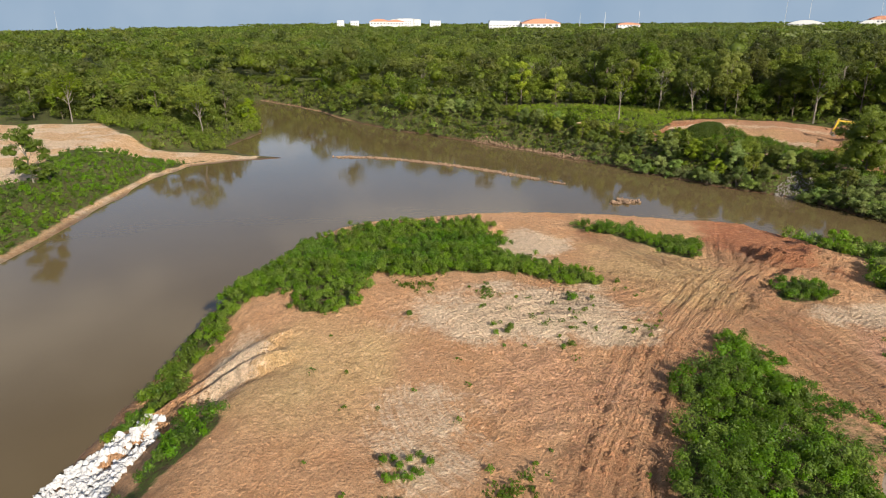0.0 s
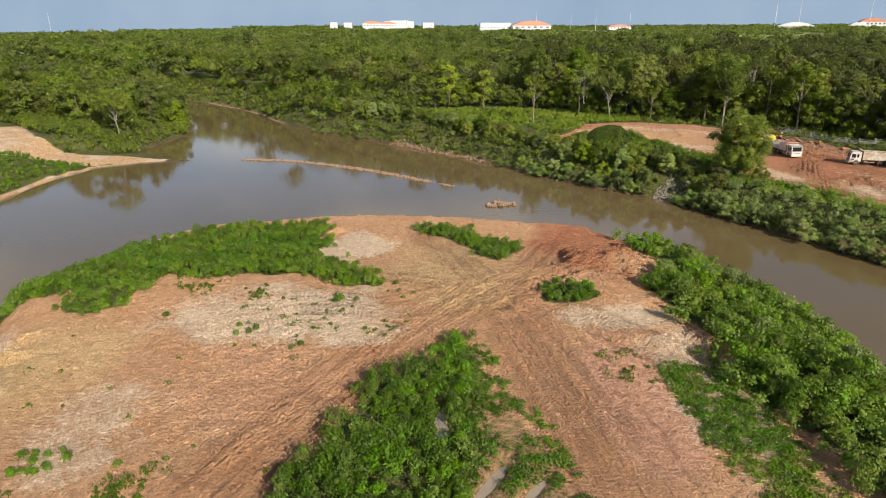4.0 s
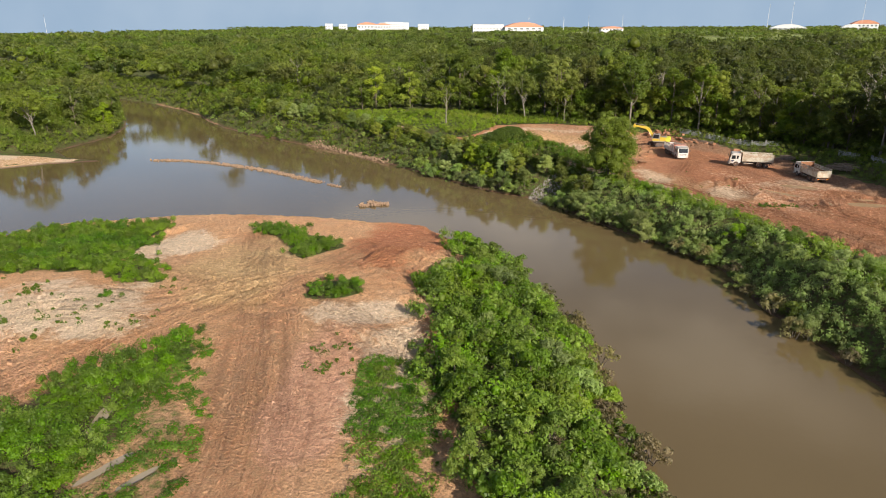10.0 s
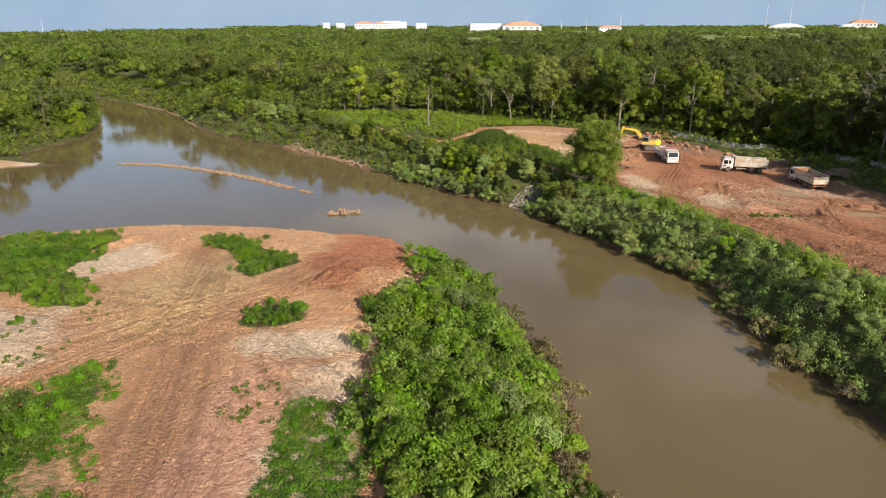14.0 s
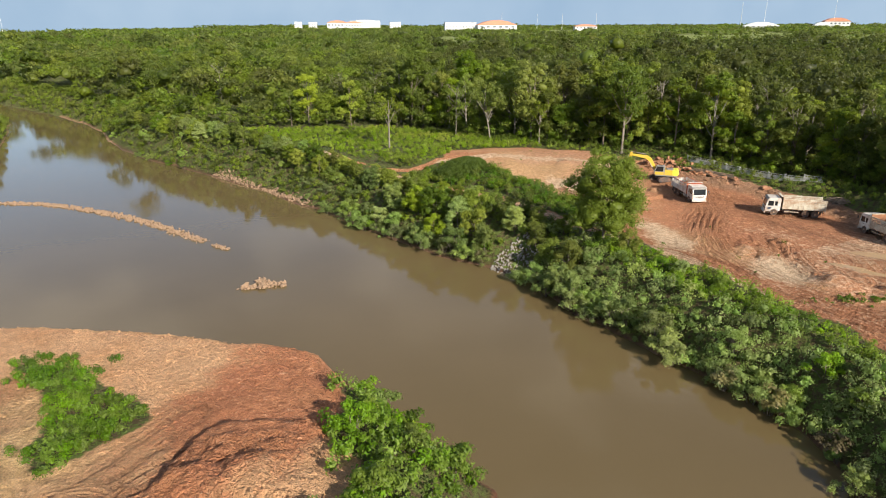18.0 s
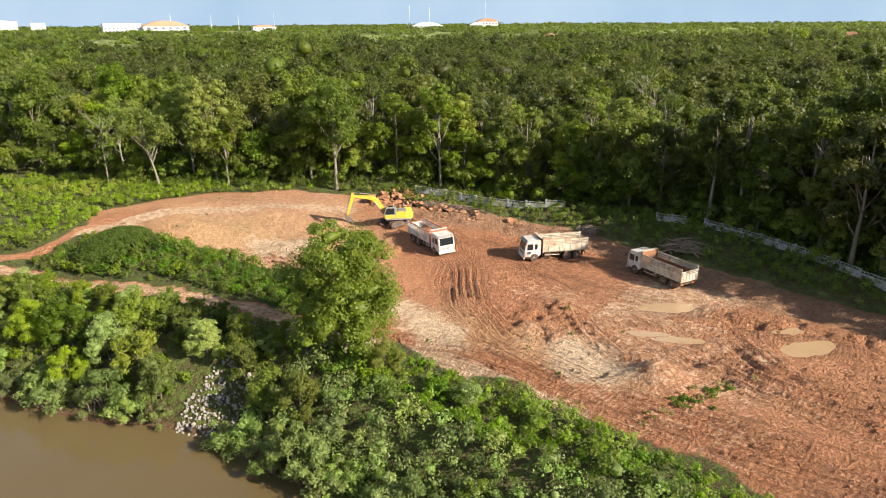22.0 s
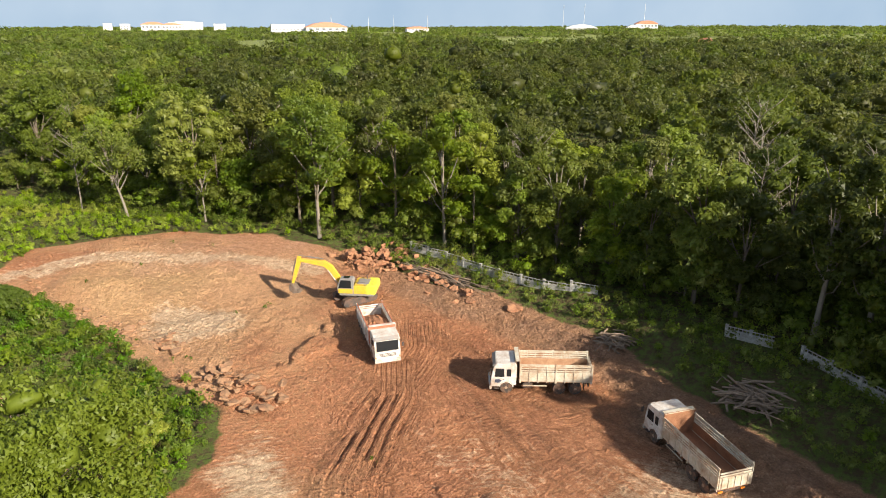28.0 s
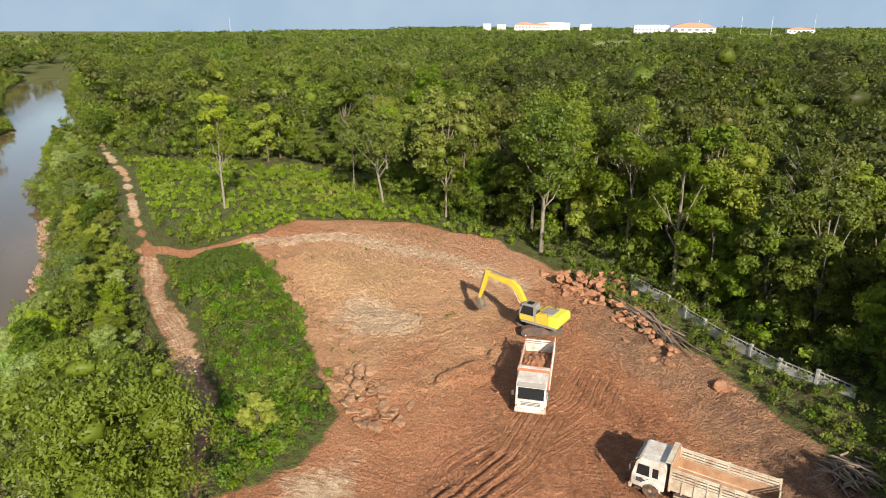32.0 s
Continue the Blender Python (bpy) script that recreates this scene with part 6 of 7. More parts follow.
# ---- the wall along the wood ----
def boundary_wall(name, line):
    wall = new(name)
    wall.location = (line[0][0], line[0][1], ground_z(*line[0]))
    base = wall.matrix_basis.copy()
    bpy.context.view_layer.update()
    k = 0
    for (ax, ay), (bx, by) in zip(line, line[1:]):
        ln = math.hypot(bx - ax, by - ay)
        n = max(1, round(ln / 2.6))
        ang = math.degrees(math.atan2(by - ay, bx - ax))
        step = ln / n
        for q in range(n):
            x, y = ax + (bx - ax) * (q + 0.5) / n, ay + (by - ay) * (q + 0.5) / n
            px, py = ax + (bx - ax) * q / n, ay + (by - ay) * q / n
            z = min(ground_z(x, y), ground_z(px, py)) - 0.25
            m = base.inverted() @ pose(x, y, z, 0, 0, ang)
            ob = part("wall_panel", boxes(((0, 0, 0.52), (step - 0.25, 0.14, 1.04)), bevel=0.015), M_CONCRETE, wall)
            ob.matrix_local = m
            rail = part("top_rail", boxes(((0, 0, 1.3), (step - 0.25, 0.1, 0.07)), bevel=0.01), M_CONCRETE, wall)
            rail.matrix_local = m
            for b in range(5):
                bal = part("baluster", boxes((((b - 2) * step / 6, 0, 1.15), (0.07, 0.07, 0.24)), bevel=0.0), M_CONCRETE, wall)
                bal.matrix_local = m
            pil = part("pillar", boxes(((0, 0, 0.7), (0.24, 0.24, 1.4)), ((0, 0, 1.43), (0.3, 0.3, 0.06)), bevel=0.015), M_CONCRETE, wall)
            pil.matrix_local = base.inverted() @ pose(px, py, z, 0, 0, ang)
    return tagged(wall, "low weathered white concrete wall with pillars, half overgrown", "wall", kind="structure")


boundary_wall("wall_north", [(105.5, 160.2), (109, 156.4), (113.4, 150.2), (117, 145.8), (121.5, 141.9)])
boundary_wall("wall_east", [(127.8, 130), (130.4, 126.9)])
boundary_wall("wall_south", [(131.3, 124.8), (132, 116.8), (132, 112.2), (131, 104), (130, 95), (130.5, 84)])


# ---- brushwood ----
def brush_heap(at, length, width, count, turn, seed, label, tangle=0.25):
    rng = np.random.RandomState(seed)
    heap = new("brushwood")
    z0 = ground_z(*at)
    for k in range(count):
        a = rng.normal(scale=tangle)
        ln = length * rng.uniform(0.25, 1.0) * (1.0 if tangle < 0.5 else 0.6)
        ox, oy, oz = rng.normal(scale=length * 0.14), rng.normal(scale=width * 0.35), abs(rng.normal(scale=0.28)) + 0.08
        d = Vector((math.cos(a), math.sin(a), rng.normal(scale=0.05))) * ln / 2
        c = Vector((ox, oy, oz))
        w = Vector((rng.normal(scale=0.15), rng.normal(scale=0.25), rng.rand() * 0.3))
        rod("branch", [tuple(c - d), tuple(c + w), tuple(c + d)], rng.uniform(0.03, 0.1), M_DEADWOOD, heap, 5)
    heap.matrix_basis = pose(at[0], at[1], z0, 0, 0, turn)
    return tagged(heap, label, "brushwood", "heaps of cut branches")


brush_heap((107.2, 154.3), 13, 1.8, 80, -61, 91, "long heap of cut grey-brown branches")
brush_heap((124, 121.5), 6, 3.4, 110, -40, 92, "tangled heap of cut grey branches on bare soil", 0.9)
brush_heap((119, 134), 5, 3.0, 60, -50, 93, "scattered cut branches beside the weeds", 0.9)


# ---- weeds, grass and creepers ----
def weed_mass(name, outline, density, height, leaf, per, mat, seed, label, keep=None, blob_r=0.34, edge=0.0, squash=1.15):
    xs, ys = zip(*outline)
    rng = np.random.RandomState(seed)
    count = int((max(xs) - min(xs)) * (max(ys) - min(ys)) * density * 0.6)
    x, y = rng.uniform(min(xs), max(xs), count), rng.uniform(min(ys), max(ys), count)
    ok = inside(x, y, outline) + (fbm(x, y, 5, 21) - 0.5) * 5.0 + (fbm(x, y, 1.8, 23) - 0.5) * 3.5 - rng.rand(count) ** 3 * 2.6 > edge - 0.6
    if keep is not None:
        ok &= keep(x, y)
    x, y = x[ok], y[ok]
    z = ground_zs(x, y)
    tall = height * (0.3 + 1.0 * fbm(x, y, 4, 66)) * (0.45 + 1.0 * rng.rand(len(x)))
    me = foliage(name, np.stack([x, y, z + tall * 0.6], 1), np.maximum(tall * 0.46, blob_r), int(per * 1.6), leaf, rng, mat, squash, 0.25, fbm(x, y, 7, 68), 1, 0.34)
    return tagged(new(name, me), label, "weeds", kind="stuff")


def off_puddles(x, y):
    ok = np.ones(len(x), bool)
    for cx, cy, rx, ry, turn in PUDDLES:
        u, v = (x - cx) * math.cos(radians(turn)) + (y - cy) * math.sin(radians(turn)), (y - cy) * math.cos(radians(turn)) - (x - cx) * math.sin(radians(turn))
        ok &= np.hypot(u / rx, v / ry) > 1.15
    return ok


def on_bank(x, y):
    d = inside(x, y, EAST_BANK)
    return (d > np.where(y < 140, 0.0, 0.4)) & (inside(x, y, SITE) < 0.6) & (line_distance(x, y, PATH) > 1.9) & (line_distance(x, y, PATH_SPUR) > 1.7) & (np.hypot(x - 66, y - 120) > 3.3)


def on_left(x, y):
    return (inside(x, y, LEFT_BANK) > 1.5) & (inside(x, y, SAND_LEFT) < 0.3)


def on_peninsula(x, y):
    return inside(x, y, PENINSULA) > np.where(x < 40, np.where(y < 62, 0.7, 2.6), 1.0)


weed_mass("weeds", WEED_WEST, 4.2, 0.86, 0.14, 74, M_WEED, 101, "tall leafy green weeds along the river bank", on_peninsula)
weed_mass("weeds", WEED_RIPRAP, 4.5, 1.17, 0.14, 74, M_WEED, 102, "leafy green bushes beside the white riprap", on_peninsula, edge=1.4)
weed_mass("weeds", WEED_BIG, 4.8, 1.05, 0.13, 84, M_WEED, 103, "dense patch of leafy green weeds between wheel tracks", lambda x, y: off_puddles(x, y) & (x < 24.4 + (fbm(x, y, 3, 75) - 0.5) * 4))
weed_mass("grass", WEED_BIG, 12.0, 0.25, 0.13, 15, M_WEED, 120, "thin creeping grass between muddy pools", lambda x, y: off_puddles(x, y) & (x > 23.5) & (fbm(x, y, 2.5, 77) > 0.36), blob_r=0.36, squash=0.4)
weed_mass("weeds", WEED_NORTH, 4.2, 0.94, 0.14, 70, M_WEED, 104, "patch of green weeds on bare soil", edge=0.5)
weed_mass("weeds", WEED_MIDDLE, 4.2, 0.70, 0.14, 66, M_WEED, 105, "small patch of green weeds on bare soil", edge=0.5)
weed_mass("weeds", WEED_PALE, 3.8, 0.62, 0.14, 60, M_WEED, 106, "strip of green weeds on pale soil")
weed_mass("grass", GRASS_SOUTH, 20.0, 0.2, 0.12, 15, M_WEED, 107, "creeping grass over pale soil", lambda x, y: fbm(x, y, 2.0, 79) > 0.3, blob_r=0.36, squash=0.4)
weed_mass("undergrowth", SHRUB_EAST, 2.6, 1.5, 0.24, 34, M_BANK, 108, "leafy undergrowth between the riverside shrubs", on_peninsula)
BANK_SOUTH = [(84, 20), (104, 20), (104, 60), (99, 76), (95, 86), (91, 98), (86, 110), (80, 118), (68, 118), (76, 96), (84, 80), (86, 58)]
BANK_NORTH = [(80, 119), (67, 118), (40, 146), (16, 172), (-14, 199), (-42, 240), (-30, 245), (5, 206), (20, 188), (40, 168), (58, 162), (64, 158), (74, 146), (80, 138), (84, 131)]
weed_mass("undergrowth", BANK_SOUTH, 1.9, 1.7, 0.2, 40, M_SHRUB, 109, "dense grey-green undergrowth on the river bank", lambda x, y: on_bank(x, y) & (inside(x, y, EAST_BANK) < 7))
weed_mass("undergrowth", BANK_SOUTH, 2.4, 1.2, 0.18, 40, M_BANK, 121, "fresh green weeds beside the haul road", lambda x, y: on_bank(x, y) & (inside(x, y, EAST_BANK) >= 6.5) & (inside(x, y, SITE) < -0.9))
weed_mass("undergrowth", BANK_NORTH, 1.2, 1.25, 0.24, 34, M_LEAF, 110, "dense green undergrowth on the river bank", on_bank)
STRIP = [(80, 121), (83.5, 126), (84, 132), (79, 139), (73, 147), (63, 159), (57, 162), (53, 158), (56, 150), (66, 142), (73, 134), (77, 127)]
weed_mass("undergrowth", STRIP, 2.8, 1.0, 0.16, 48, M_WEED, 117, "bright green weeds between the path and the site", on_bank)
weed_mass("grass", CLEARING, 1.9, 0.9, 0.22, 24, M_GRASS, 111, "bright green rough grass in the clearing", on_bank)
FRINGE = [(50, 206), (69, 187), (83, 175), (92, 170), (99, 163), (105, 155), (112, 145), (119, 134), (121, 118), (124, 108), (130, 96), (140, 96), (137, 116), (134, 132), (124, 147), (108, 166), (88, 182), (72, 194)]
weed_mass("undergrowth", FRINGE, 2.0, 1.1, 0.18, 30, M_MID, 112, "weeds and seedlings along the edge of the wood", lambda x, y: (inside(x, y, SITE) < -1.0) & (np.hypot(x - 124, y - 121.5) > 2.6))
LEFT_STRIP = [(-61, 40), (-60, 100), (-61, 134), (-58, 147), (-66, 152), (-80, 140), (-84, 120), (-78, 60)]
weed_mass("weeds", LEFT_STRIP, 1.6, 0.9, 0.26, 22, M_WEED, 113, "green weeds along the far river bank", on_left)
LEFT_NORTH = [(-56, 160.5), (-55, 182), (-54, 196), (-64, 226), (-84, 240), (-120, 200), (-98, 184), (-84, 170), (-72, 161.5)]
weed_mass("undergrowth", LEFT_NORTH, 1.2, 2.2, 0.28, 30, M_MID, 114, "undergrowth below the trees on the far bank", on_left)
UPSTREAM = [(-42, 240), (-82, 286), (-120, 322), (-200, 411), (-192, 420), (-112, 332), (-72, 294), (-32, 246)]
weed_mass("undergrowth", UPSTREAM, 0.9, 2.0, 0.42, 26, M_MID, 118, "bushes overhanging the river upstream", lambda x, y: inside(x, y, EAST_BANK) > 0.3)
UPSTREAM_LEFT = [(-54, 194), (-59, 213), (-67, 231), (-84, 262), (-112, 283), (-150, 318), (-196, 362), (-241, 417), (-250, 410), (-204, 354), (-158, 310), (-120, 276), (-94, 256), (-76, 228), (-67, 210), (-63, 194)]
weed_mass("undergrowth", UPSTREAM_LEFT, 0.9, 3.0, 0.42, 28, M_MID, 119, "bushes overhanging the river upstream", lambda x, y: inside(x, y, LEFT_BANK) > 0.3)
# small tufts of weeds on the bare soil
for n, (cx, cy, rx, ry) in enumerate(((-2.5, 32, 2.0, 1.5), (2.9, 32, 1.2, 1.8), (-2.8, 53.4, 1.2, 1.2), (10.9, 47.8, 1.8, 0.9), (5.2, 50.5, 0.9, 1.0), (14, 57.5, 2.2, 0.8), (-1, 41, 0.8, 0.6))):
    oval = [(cx + rx * math.cos(k * math.tau / 10), cy + ry * math.sin(k * math.tau / 10)) for k in range(10)]
    weed_mass("weeds", oval, 5.0, 0.5, 0.14, 50, M_WEED, 130 + n, "small tuft of green weeds on bare soil", blob_r=0.25, edge=1.2)
# seedlings scattered on the bare soil
rng = np.random.RandomState(115)
q = np.concatenate([rng.uniform((-12, 28), (12, 50), (18, 2)), rng.normal((10, 53), (2.2, 1.4), (8, 2)), rng.normal((15, 51), (2.2, 0.8), (9, 2)), rng.normal((37, 44), (1.0, 2.0), (26, 2)), rng.normal((-3, 60), (1.2, 0.7), (26, 2)), rng.uniform((5, 48), (20, 60), (20, 2)), rng.normal((4, 58), (0.6, 1.2), (20, 2)), rng.uniform((84, 90), (110, 125), (8, 2)), rng.uniform((66, 140), (90, 172), (14, 2)), rng.normal((-2.5, 27.5), (1.0, 0.7), (60, 2)), rng.normal((4, 28.5), (0.8, 1.4), (60, 2)), rng.normal((99.5, 97.5), (2.2, 0.4), (50, 2))])
me = foliage("seedlings", np.column_stack([q, ground_zs(q[:, 0], q[:, 1]) + 0.12]), rng.uniform(0.12, 0.4, len(q)), 14, 0.2, rng, M_WEED, core=0)
tagged(new("seedlings", me), "scattered green seedlings on bare soil", "weeds", kind="stuff")

# the mound smothered in creepers
rng = np.random.RandomState(116)
for cx, cy, r, hh in ((61, 153, 4.6, 3.6),):
    a, u = rng.uniform(0, math.tau, 700), rng.rand(700) ** 0.5
    mx, my = cx + np.cos(a) * u * r, cy + np.sin(a) * u * r * 0.8
    mz = np.array([ground_z(p, q) for p, q in zip(mx, my)]) + hh * np.sqrt(1 - u * u) * 0.95
    me = foliage("creeper_mound", np.stack([mx, my, mz], 1), rng.uniform(0.3, 0.6, 700), 80, 0.19, rng, M_WEED, 0.8, core=0)
    tagged(new("creeper_mound", me), "rounded mound smothered in bright green creepers", "creepers")

# ---- single trees ----
def lone(tree, x, y, scale, turn, label):
    ob = used(tree, x, y, scale, turn)
    return tagged(ob, label, group="single trees")


big = make_tree(131, 12.5, 5.9, 0.05, M_ROADTREE, M_BARK, 60, 170, 0.21, full=0.5, label="bushy green tree standing beside the haul road")
lone(big, 77.3, 117.2, 1.0, 30, "bushy green tree standing beside the haul road")
white = make_tree(132, 14, 5.6, 0.42, M_LEAF, M_PALEBARK, 24, 52, 0.3, lean=-0.14, full=0.34, label="slender tree with a leaning white trunk")
lone(white, 69.5, 183.5, 1.0, 10, "slender tree with a leaning white trunk")
tall = make_tree(133, 18.5, 6.2, 0.34, M_MID, M_PALEBARK, 36, 64, 0.32, full=0.34, label="tall tree with a thick pale trunk")
lone(tall, 95, 168.5, 1.0, 80, "tall tree with a thick pale trunk")
thin = make_tree(134, 13, 3.4, 0.5, M_LEAF, M_PALEBARK, 15, 44, 0.28, full=0.35, label="thin bare-stemmed tree in the clearing")
lone(thin, 47, 176, 1.0, 200, "thin bare-stemmed tree in the clearing")
lone(thin, 80, 180.5, 0.75, 20, "small pale-stemmed tree at the wood's edge")
left = make_tree(135, 10.5, 3.9, 0.02, M_MID, M_PALEBARK, 27, 60, 0.32, lean=-0.08, label="pale-stemmed tree wrapped in creepers on the bank")
lone(left, -72, 112, 1.0, 0, "pale-stemmed tree wrapped in creepers on the bank")
creeper = make_tree(136, 11.5, 3.2, 0.02, M_MID, M_BARK, 36, 110, 0.26, label="tree smothered in bright green creepers")
for x, y, scale, turn in ((109, 163.5, 0.8, 0), (113.5, 158, 0.75, 70), (116.5, 153.5, 0.95, 140), (120, 149.5, 0.8, 200), (124.5, 145.5, 1.0, 260), (129, 138, 0.8, 20), (131, 154, 1.15, 300), (105, 168, 0.8, 90)):
    lone(creeper, x, y, scale, turn, "tree smothered in bright green creepers behind the wall")
lone(white, -105, 186, 1.0, 120, "pale forked tree at the wood's edge")
lone(white, -63, 172, 1.0, 70, "pale-stemmed tree over the river")


def plant_strip():
    sc = Scatter(17)
    n = tries = 0
    while n < 104 and tries < 30000:
        tries += 1
        x, y = sc.rng.uniform(-50, 80), sc.rng.uniform(112, 262)
        p = np.array([x]), np.array([y])
        d = inside(*p, EAST_BANK)[0]
        if not (5.0 if y > 140 else 1.5) < d < 17 or line_distance(*p, PATH)[0] < 3.6 or inside(*p, SITE)[0] > -3 or inside(*p, CLEARING)[0] > -2:
            continue
        if math.hypot(x - 77, y - 117) < 5 or math.hypot(x - 61, y - 153) < 8 or math.hypot(x - 66, y - 120) < 3 or not sc.free(x, y, 3.1):
            continue
        used((LIGHT_TREE, ASH_TREE, TREES[9], TREES[4])[sc.rng.choice([0, 0, 1, 2, 3])], x, y, min(sc.rng.uniform(0.5, 0.85), (1.8 + 0.28 * line_distance(*p, PATH)[0]) / 7.6), sc.rng.uniform(0, 360))
        n += 1
    n = tries = 0
    while n < 62 and tries < 12000:
        tries += 1
        x, y = sc.rng.uniform(-125, -56), sc.rng.uniform(160, 250)
        p = np.array([x]), np.array([y])
        if inside(*p, LEFT_WOOD)[0] < 0.5 or inside(*p, LEFT_BANK)[0] < 1.8 or not sc.free(x, y, 4.4):
            continue
        used((TREES[4], TREES[2], TREES[7], TREES[9])[sc.rng.randint(4)], x, y, sc.rng.uniform(0.75, 1.05), sc.rng.uniform(0, 360))
        n += 1
    # understorey at the edge of the wood
    places = []
    n = tries = 0
    while n < 330 and tries < 26000:
        tries += 1
        x, y = sc.rng.uniform(-40, 150), sc.rng.uniform(95, 250)
        f = inside(np.array([x]), np.array([y]), FOREST)[0]
        if not -2 < f < 9 or not sc.free(x, y, 2.2):
            continue
        places.append((x, y, ground_z(x, y) + sc.rng.uniform(0.8, 4.2)))
        n += 1
    places = np.repeat(np.array(places), 4, 0) + sc.rng.normal(scale=(0.9, 0.9, 0.6), size=(4 * len(places), 3))
    me = foliage("understorey", places, sc.rng.uniform(0.5, 1.3, len(places)), 64, 0.26, sc.rng, M_MID, 0.9, plants=sc.rng.rand(len(places)), core=1)
    tagged(new("understorey", me), "bushes and saplings below the edge of the wood", "bushes", kind="stuff")


def make_dead_tree(seed, height):
    """A leafless tree of forking grey branches."""
    rng = np.random.RandomState(seed)
    pieces = [tube([(0, 0, -0.3), (0.1, 0, height * 0.3), (0.0, 0.1, height * 0.6), (0.3, 0, height)], [0.14, 0.11, 0.07, 0.02], 6)]
    for k in range(16):
        f = rng.uniform(0.35, 0.9)
        a = rng.uniform(0, math.tau)
        b0 = Vector((0.05, 0.05, height * f))
        b1 = b0 + Vector((math.cos(a), math.sin(a), 0.9)) * height * 0.13
        b2 = b1 + Vector((math.cos(a + 0.5), math.sin(a + 0.5), 1.1)) * height * 0.1
        pieces.append(tube([tuple(b0), tuple(b1), tuple(b2)], [0.06, 0.04, 0.012], 4))
        for q in (-0.8, 0.9):
            b3 = b1 + Vector((math.cos(a + q), math.sin(a + q), 0.8)) * height * 0.09
            pieces.append(tube([tuple(b1), tuple((b1 + b3) / 2), tuple(b3)], [0.03, 0.022, 0.01], 4))
    V, F = joined(pieces)
    tree = new("dead_tree", quads_mesh("dead_tree", V, F, M_PALEBARK, True))
    return tagged(tree, "leafless tree with pale grey branches in the wood", "tree", "dead trees in the wood")


dead = make_dead_tree(151, 13)
for x, y, sc_, turn in ((62, 190, 0.9, 0), (56, 214, 1.0, 90), (30, 225, 0.9, 40), (104, 176, 0.9, 200), (138, 140, 1.05, 20), (141, 128, 1.1, 150), (146, 150, 1.15, 260), (150, 136, 1.1, 310), (137, 112, 1.0, 70), (121, 160, 1.0, 120), (158, 165, 1.15, 30), (90, 205, 1.0, 60), (-8, 246, 1.0, 10), (40, 240, 1.05, 100)):
    used(dead, x, y, sc_, turn)
dry = make_shrub(161, 2.2, 1.6, M_DRY, per=46, clumps=9, leaf=0.22, label="dry brownish riverside shrub")
dry.name = "dry_shrub"
tagged(dry, "dry brownish riverside shrub", "shrub", "dry shrubs at the water")
rng = np.random.RandomState(162)
for k in range(26):
    y = 30 + 40 * k / 25 + rng.normal() * 0.6
    x = 60.2 + rng.normal() * 0.8 - 2.5 * float(ss((y - 60) / 10))
    used(dry, x, y, rng.uniform(0.7, 1.2), rng.uniform(0, 360), z=max(0.0, ground_z(x, y)))
for x, y in ((84.5, 60), (85, 66), (84, 71), (84.5, 78), (83, 84), (81, 88), (86, 54), (62, 122), (57, 127), (71, 106)):
    used(dry, x + rng.normal() * 0.4, y, rng.uniform(0.8, 1.25), rng.uniform(0, 360), z=max(0.0, ground_z(x, y)))
plant_strip()
drop_first(TREES + DARK_TREES + SHRUBS + [LIGHT_TREE, ASH_TREE, big, white, tall, thin, left, creeper, dead, dry])


# ---- far buildings ----
def far_hall(x, y, w, d, wall_h, roof_h, turn, roof, label):
    z = float(land(np.array([x]), np.array([y]))[0][0])
    hall = new("industrial_hall")
    part("wall", boxes(((0, 0, wall_h / 2), (w, d, wall_h)), bevel=0.1), M_WALLWHITE, hall)
    half = w / 2 + 1.5
    part("roof", prism([(-half, wall_h), (-half * 0.55, wall_h + roof_h * 0.72), (-half * 0.18, wall_h + roof_h), (half * 0.18, wall_h + roof_h), (half * 0.55, wall_h + roof_h * 0.72), (half, wall_h), (half - 1, wall_h - 0.6), (-half + 1, wall_h - 0.6)], -d / 2 - 1, d / 2 + 1), roof, hall)
    for k in range(6):
        part("window", boxes(((-w * 0.4 + k * w * 0.16, -d / 2 - 0.1, wall_h * 0.7), (w * 0.08, 0.3, wall_h * 0.22)), bevel=0.02), M_WIN, hall)
    hall.matrix_basis = pose(x, y, z - 1, 0, 0, turn)
    return tagged(hall, label, "hall", "halls on the horizon")


def far_block(x, y, w, d, h, turn, label):
    z = float(land(np.array([x]), np.array([y]))[0][0])
    b = new("white_building")
    part("wall", boxes(((0, 0, h / 2), (w, d, h)), bevel=0.1), M_WALLWHITE, b)
    part("roof", boxes(((0, 0, h + 0.4), (w + 2, d + 2, 0.8)), bevel=0.1), M_WALLWHITE, b)
    rows = max(1, int(h // 8))
    for r in range(rows):
        for k in range(max(2, int(w // 9))):
            part("window", boxes(((-w / 2 + 4.5 + k * 9, -d / 2 - 0.1, 4 + r * 7), (4.5, 0.3, 2.6)), bevel=0.02), M_WIN, b)
    b.matrix_basis = pose(x, y, z - 1, 0, 0, turn)
    return tagged(b, label, "building", "white works on the horizon")


def mast(x, y, top):
    z = float(land(np.array([x]), np.array([y]))[0][0])
    m = new("mast")
    V, F = tube([(0, 0, 0), (0, 0, (top - z) * 0.5), (0, 0, top - z)], [0.6, 0.45, 0.25], 6)
    part("pole", quads_mesh("pole", V, F, M_WALLWHITE), M_WALLWHITE, m)
    part("platform", boxes(((0, 0, (top - z) * 0.9), (2.4, 2.4, 0.6)), bevel=0.05), M_GREY, m)
    m.location = (x, y, z)
    return tagged(m, "tall thin white mast on the horizon", "mast", "masts on the horizon")


def bearing(px, dist):
    """Plan place at that many metres ahead, on the line px from the first view's middle."""
    return (px - 784) / 1218 * dist, dist


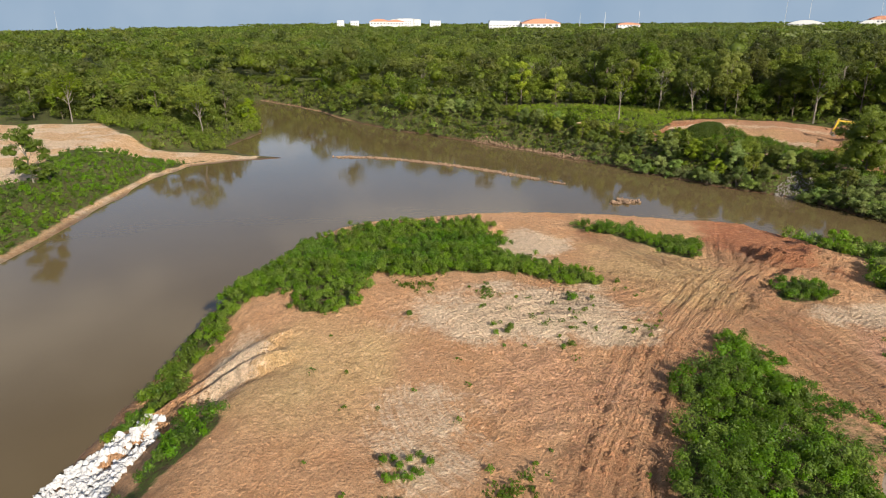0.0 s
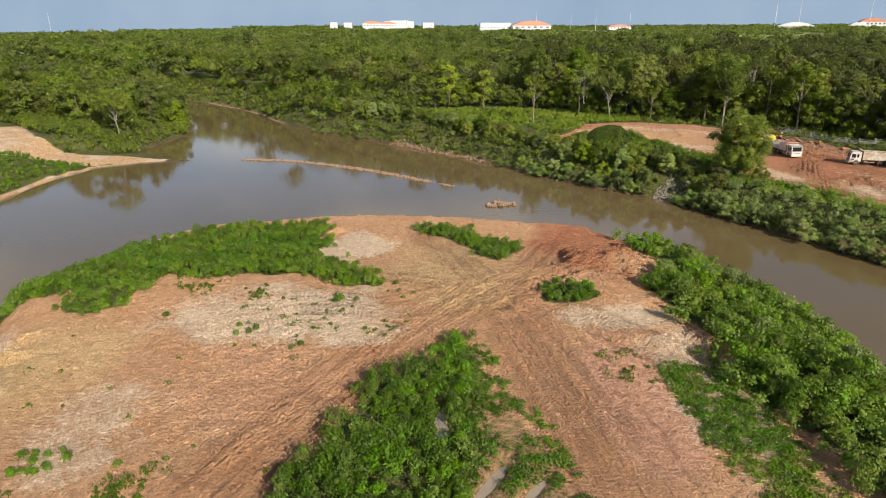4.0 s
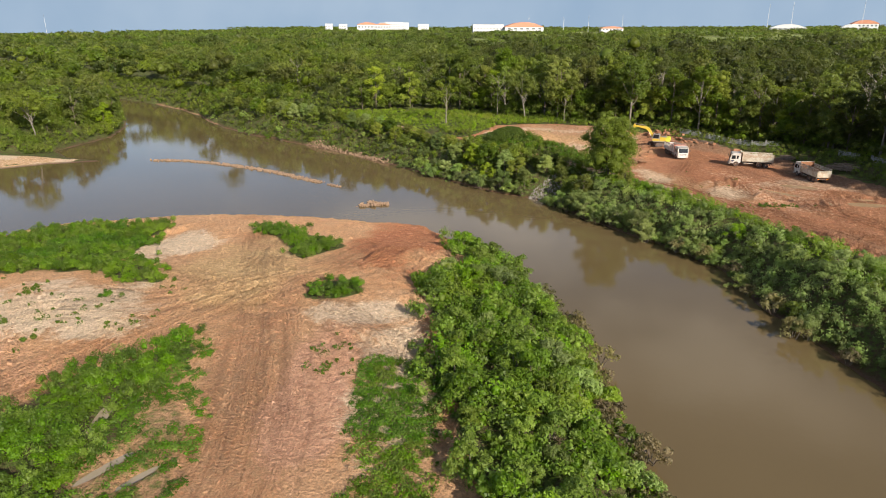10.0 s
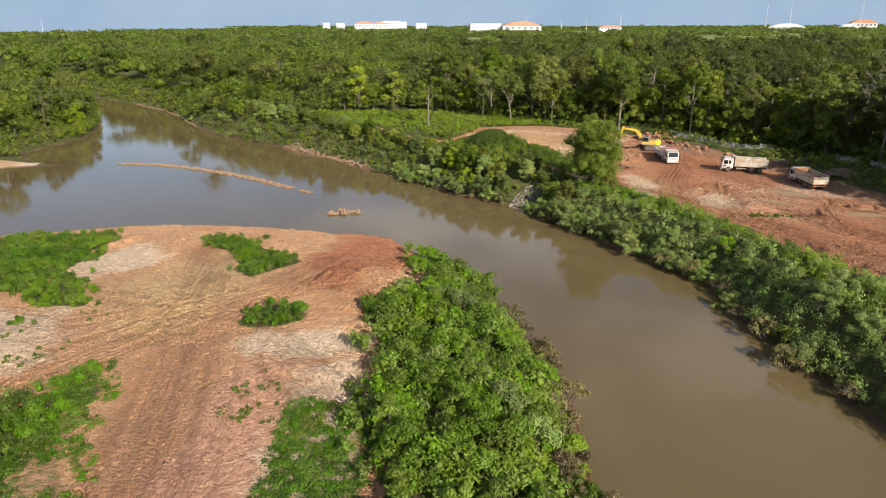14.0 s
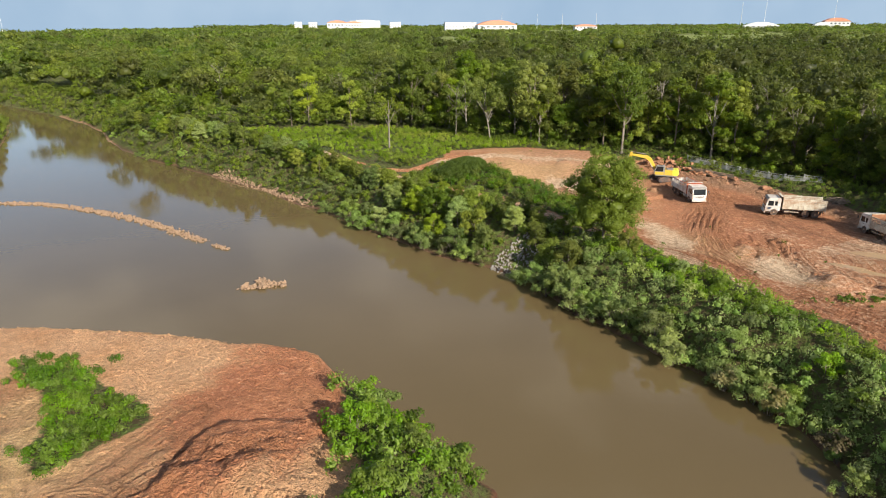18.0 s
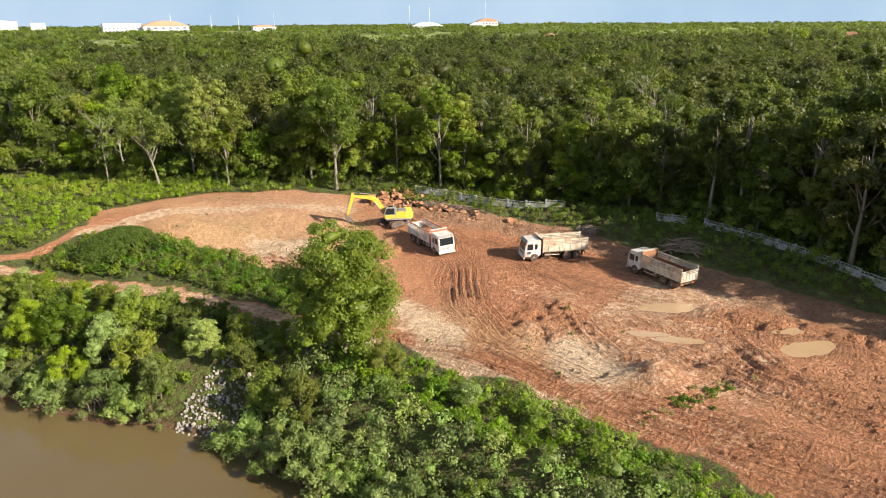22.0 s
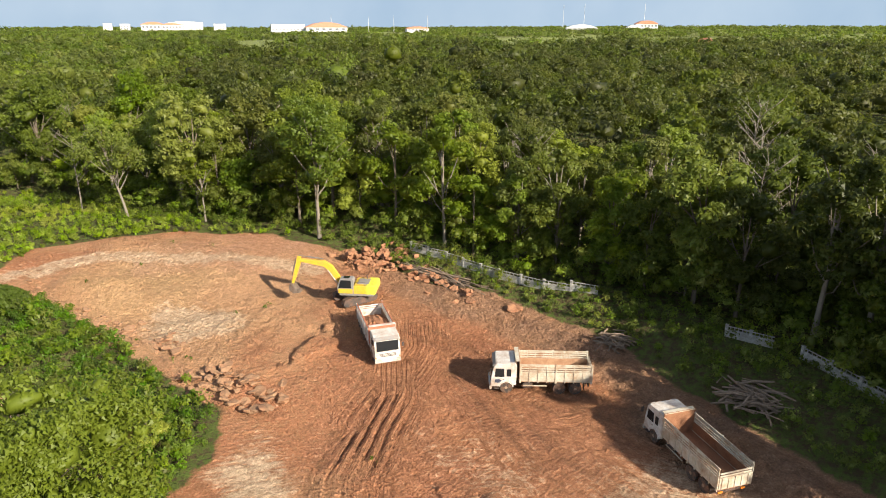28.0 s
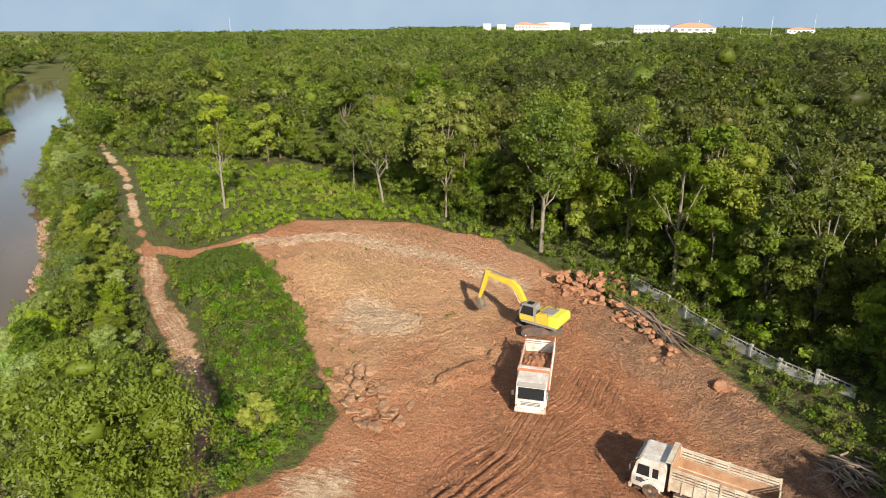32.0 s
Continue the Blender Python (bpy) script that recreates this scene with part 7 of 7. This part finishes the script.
for px, wide, h in ((603, 26, 42), (628, 30, 40), (718, 62, 50), (700, 30, 46), (738, 26, 47), (770, 40, 41)):
    x, y = bearing(px, 2600)
    far_block(x, y, wide, 24, (h - 8) * 0.8, 5, "white plant building above the distant woods")
for px, wide, wh, rh in ((672, 70, 24, 8), (700, 60, 23, 6)):
    x, y = bearing(px, 2450)
    far_hall(x, y, wide, 30, wh, rh, 4, M_TILE, "low hall with an orange roof on the horizon")
x, y = bearing(892, 1920)
far_block(x, y, 85, 30, 22, 3, "long low white plant building on the horizon")
x, y = bearing(955, 1900)
far_hall(x, y, 105, 50, 16, 12, 3, M_TILE, "large hall with a curved orange roof")
x, y = bearing(1112, 1900)
far_hall(x, y, 60, 24, 12, 5, 0, M_TILE, "low hall with an orange roof on the horizon")
x, y = bearing(1425, 1900)
far_hall(x, y, 88, 40, 8, 10, -20, M_WALLWHITE, "white hall with a pitched roof")
x, y = bearing(1560, 1850)
far_hall(x, y, 60, 50, 18, 9, -22, M_TILE, "tall hall with orange and white walls")
x, y = bearing(1535, 1840)
far_hall(x, y, 40, 30, 8, 8, -22, M_WALLWHITE, "white lean-to hall on the horizon")
for px, dist, top in ((965, 1890, 62), (1026, 1950, 60), (1070, 1950, 62), (1130, 1950, 64), (1388, 1880, 92), (1430, 1880, 96), (1556, 1830, 100), (100, 2600, 75)):
    x, y = bearing(px, dist)
    mast(x, y, top)


for dx, dy, dist, roof, label in ((0.605, 0.796, 800, M_TILE, "small house with a red tiled roof"), (0.796, 0.605, 760, M_WALLWHITE, "small white house among trees"), (0.86, 0.51, 900, M_TILE, "small house with a red tiled roof")):
    house = far_hall(65 + dx * dist, 73 + dy * dist, 16, 10, 9, 4, -45, roof, label)
    house.name = "house"
    tagged(house, label, "house", "houses beyond the wood")
# a row of tall slender trees before the horizon
rng = np.random.RandomState(171)
t = np.linspace(0, 1, 34) + rng.normal(scale=0.01, size=34)
rx, ry = 596 + 60 * t + rng.normal(scale=2, size=34), 560 - 96 * t
tops = rng.uniform(11, 19, 34)
cs = [(x, y, ground_z(x, y) + h * e) for x, y, h in zip(rx, ry, tops) for e in (0.35, 0.55, 0.72, 0.87, 0.98)]
rs = [r * h / 15 for h in tops for r in (2.3, 2.5, 2.1, 1.5, 0.9)]
me = foliage("tree_row", cs, rs, 40, 0.9, rng, M_LEAF2, 1.5, plants=np.repeat(rng.rand(34), 5))
tagged(new("tree_row", me), "row of tall slender light green trees beyond the wood", "trees", kind="stuff")


# ---- glowing sky backdrop, in front of the brighter sky ----
n = 96
ring = [(60 + 4050 * math.cos(k * math.tau / n), 50 + 4050 * math.sin(k * math.tau / n)) for k in range(n)]
V = [(x, y, -20) for x, y in ring] + [(x, y, 420 + 90 * math.sin(k * 0.7) + 60 * math.sin(k * 1.9)) for k, (x, y) in enumerate(ring)]
F = [(k, (k + 1) % n, n + (k + 1) % n, n + k) for k in range(n)]
tagged(new("backdrop", quads_mesh("backdrop", V, F, M_BACKDROP, True)), "glowing backdrop in the grey-blue of the sky low over the horizon", "sky", kind="structure")
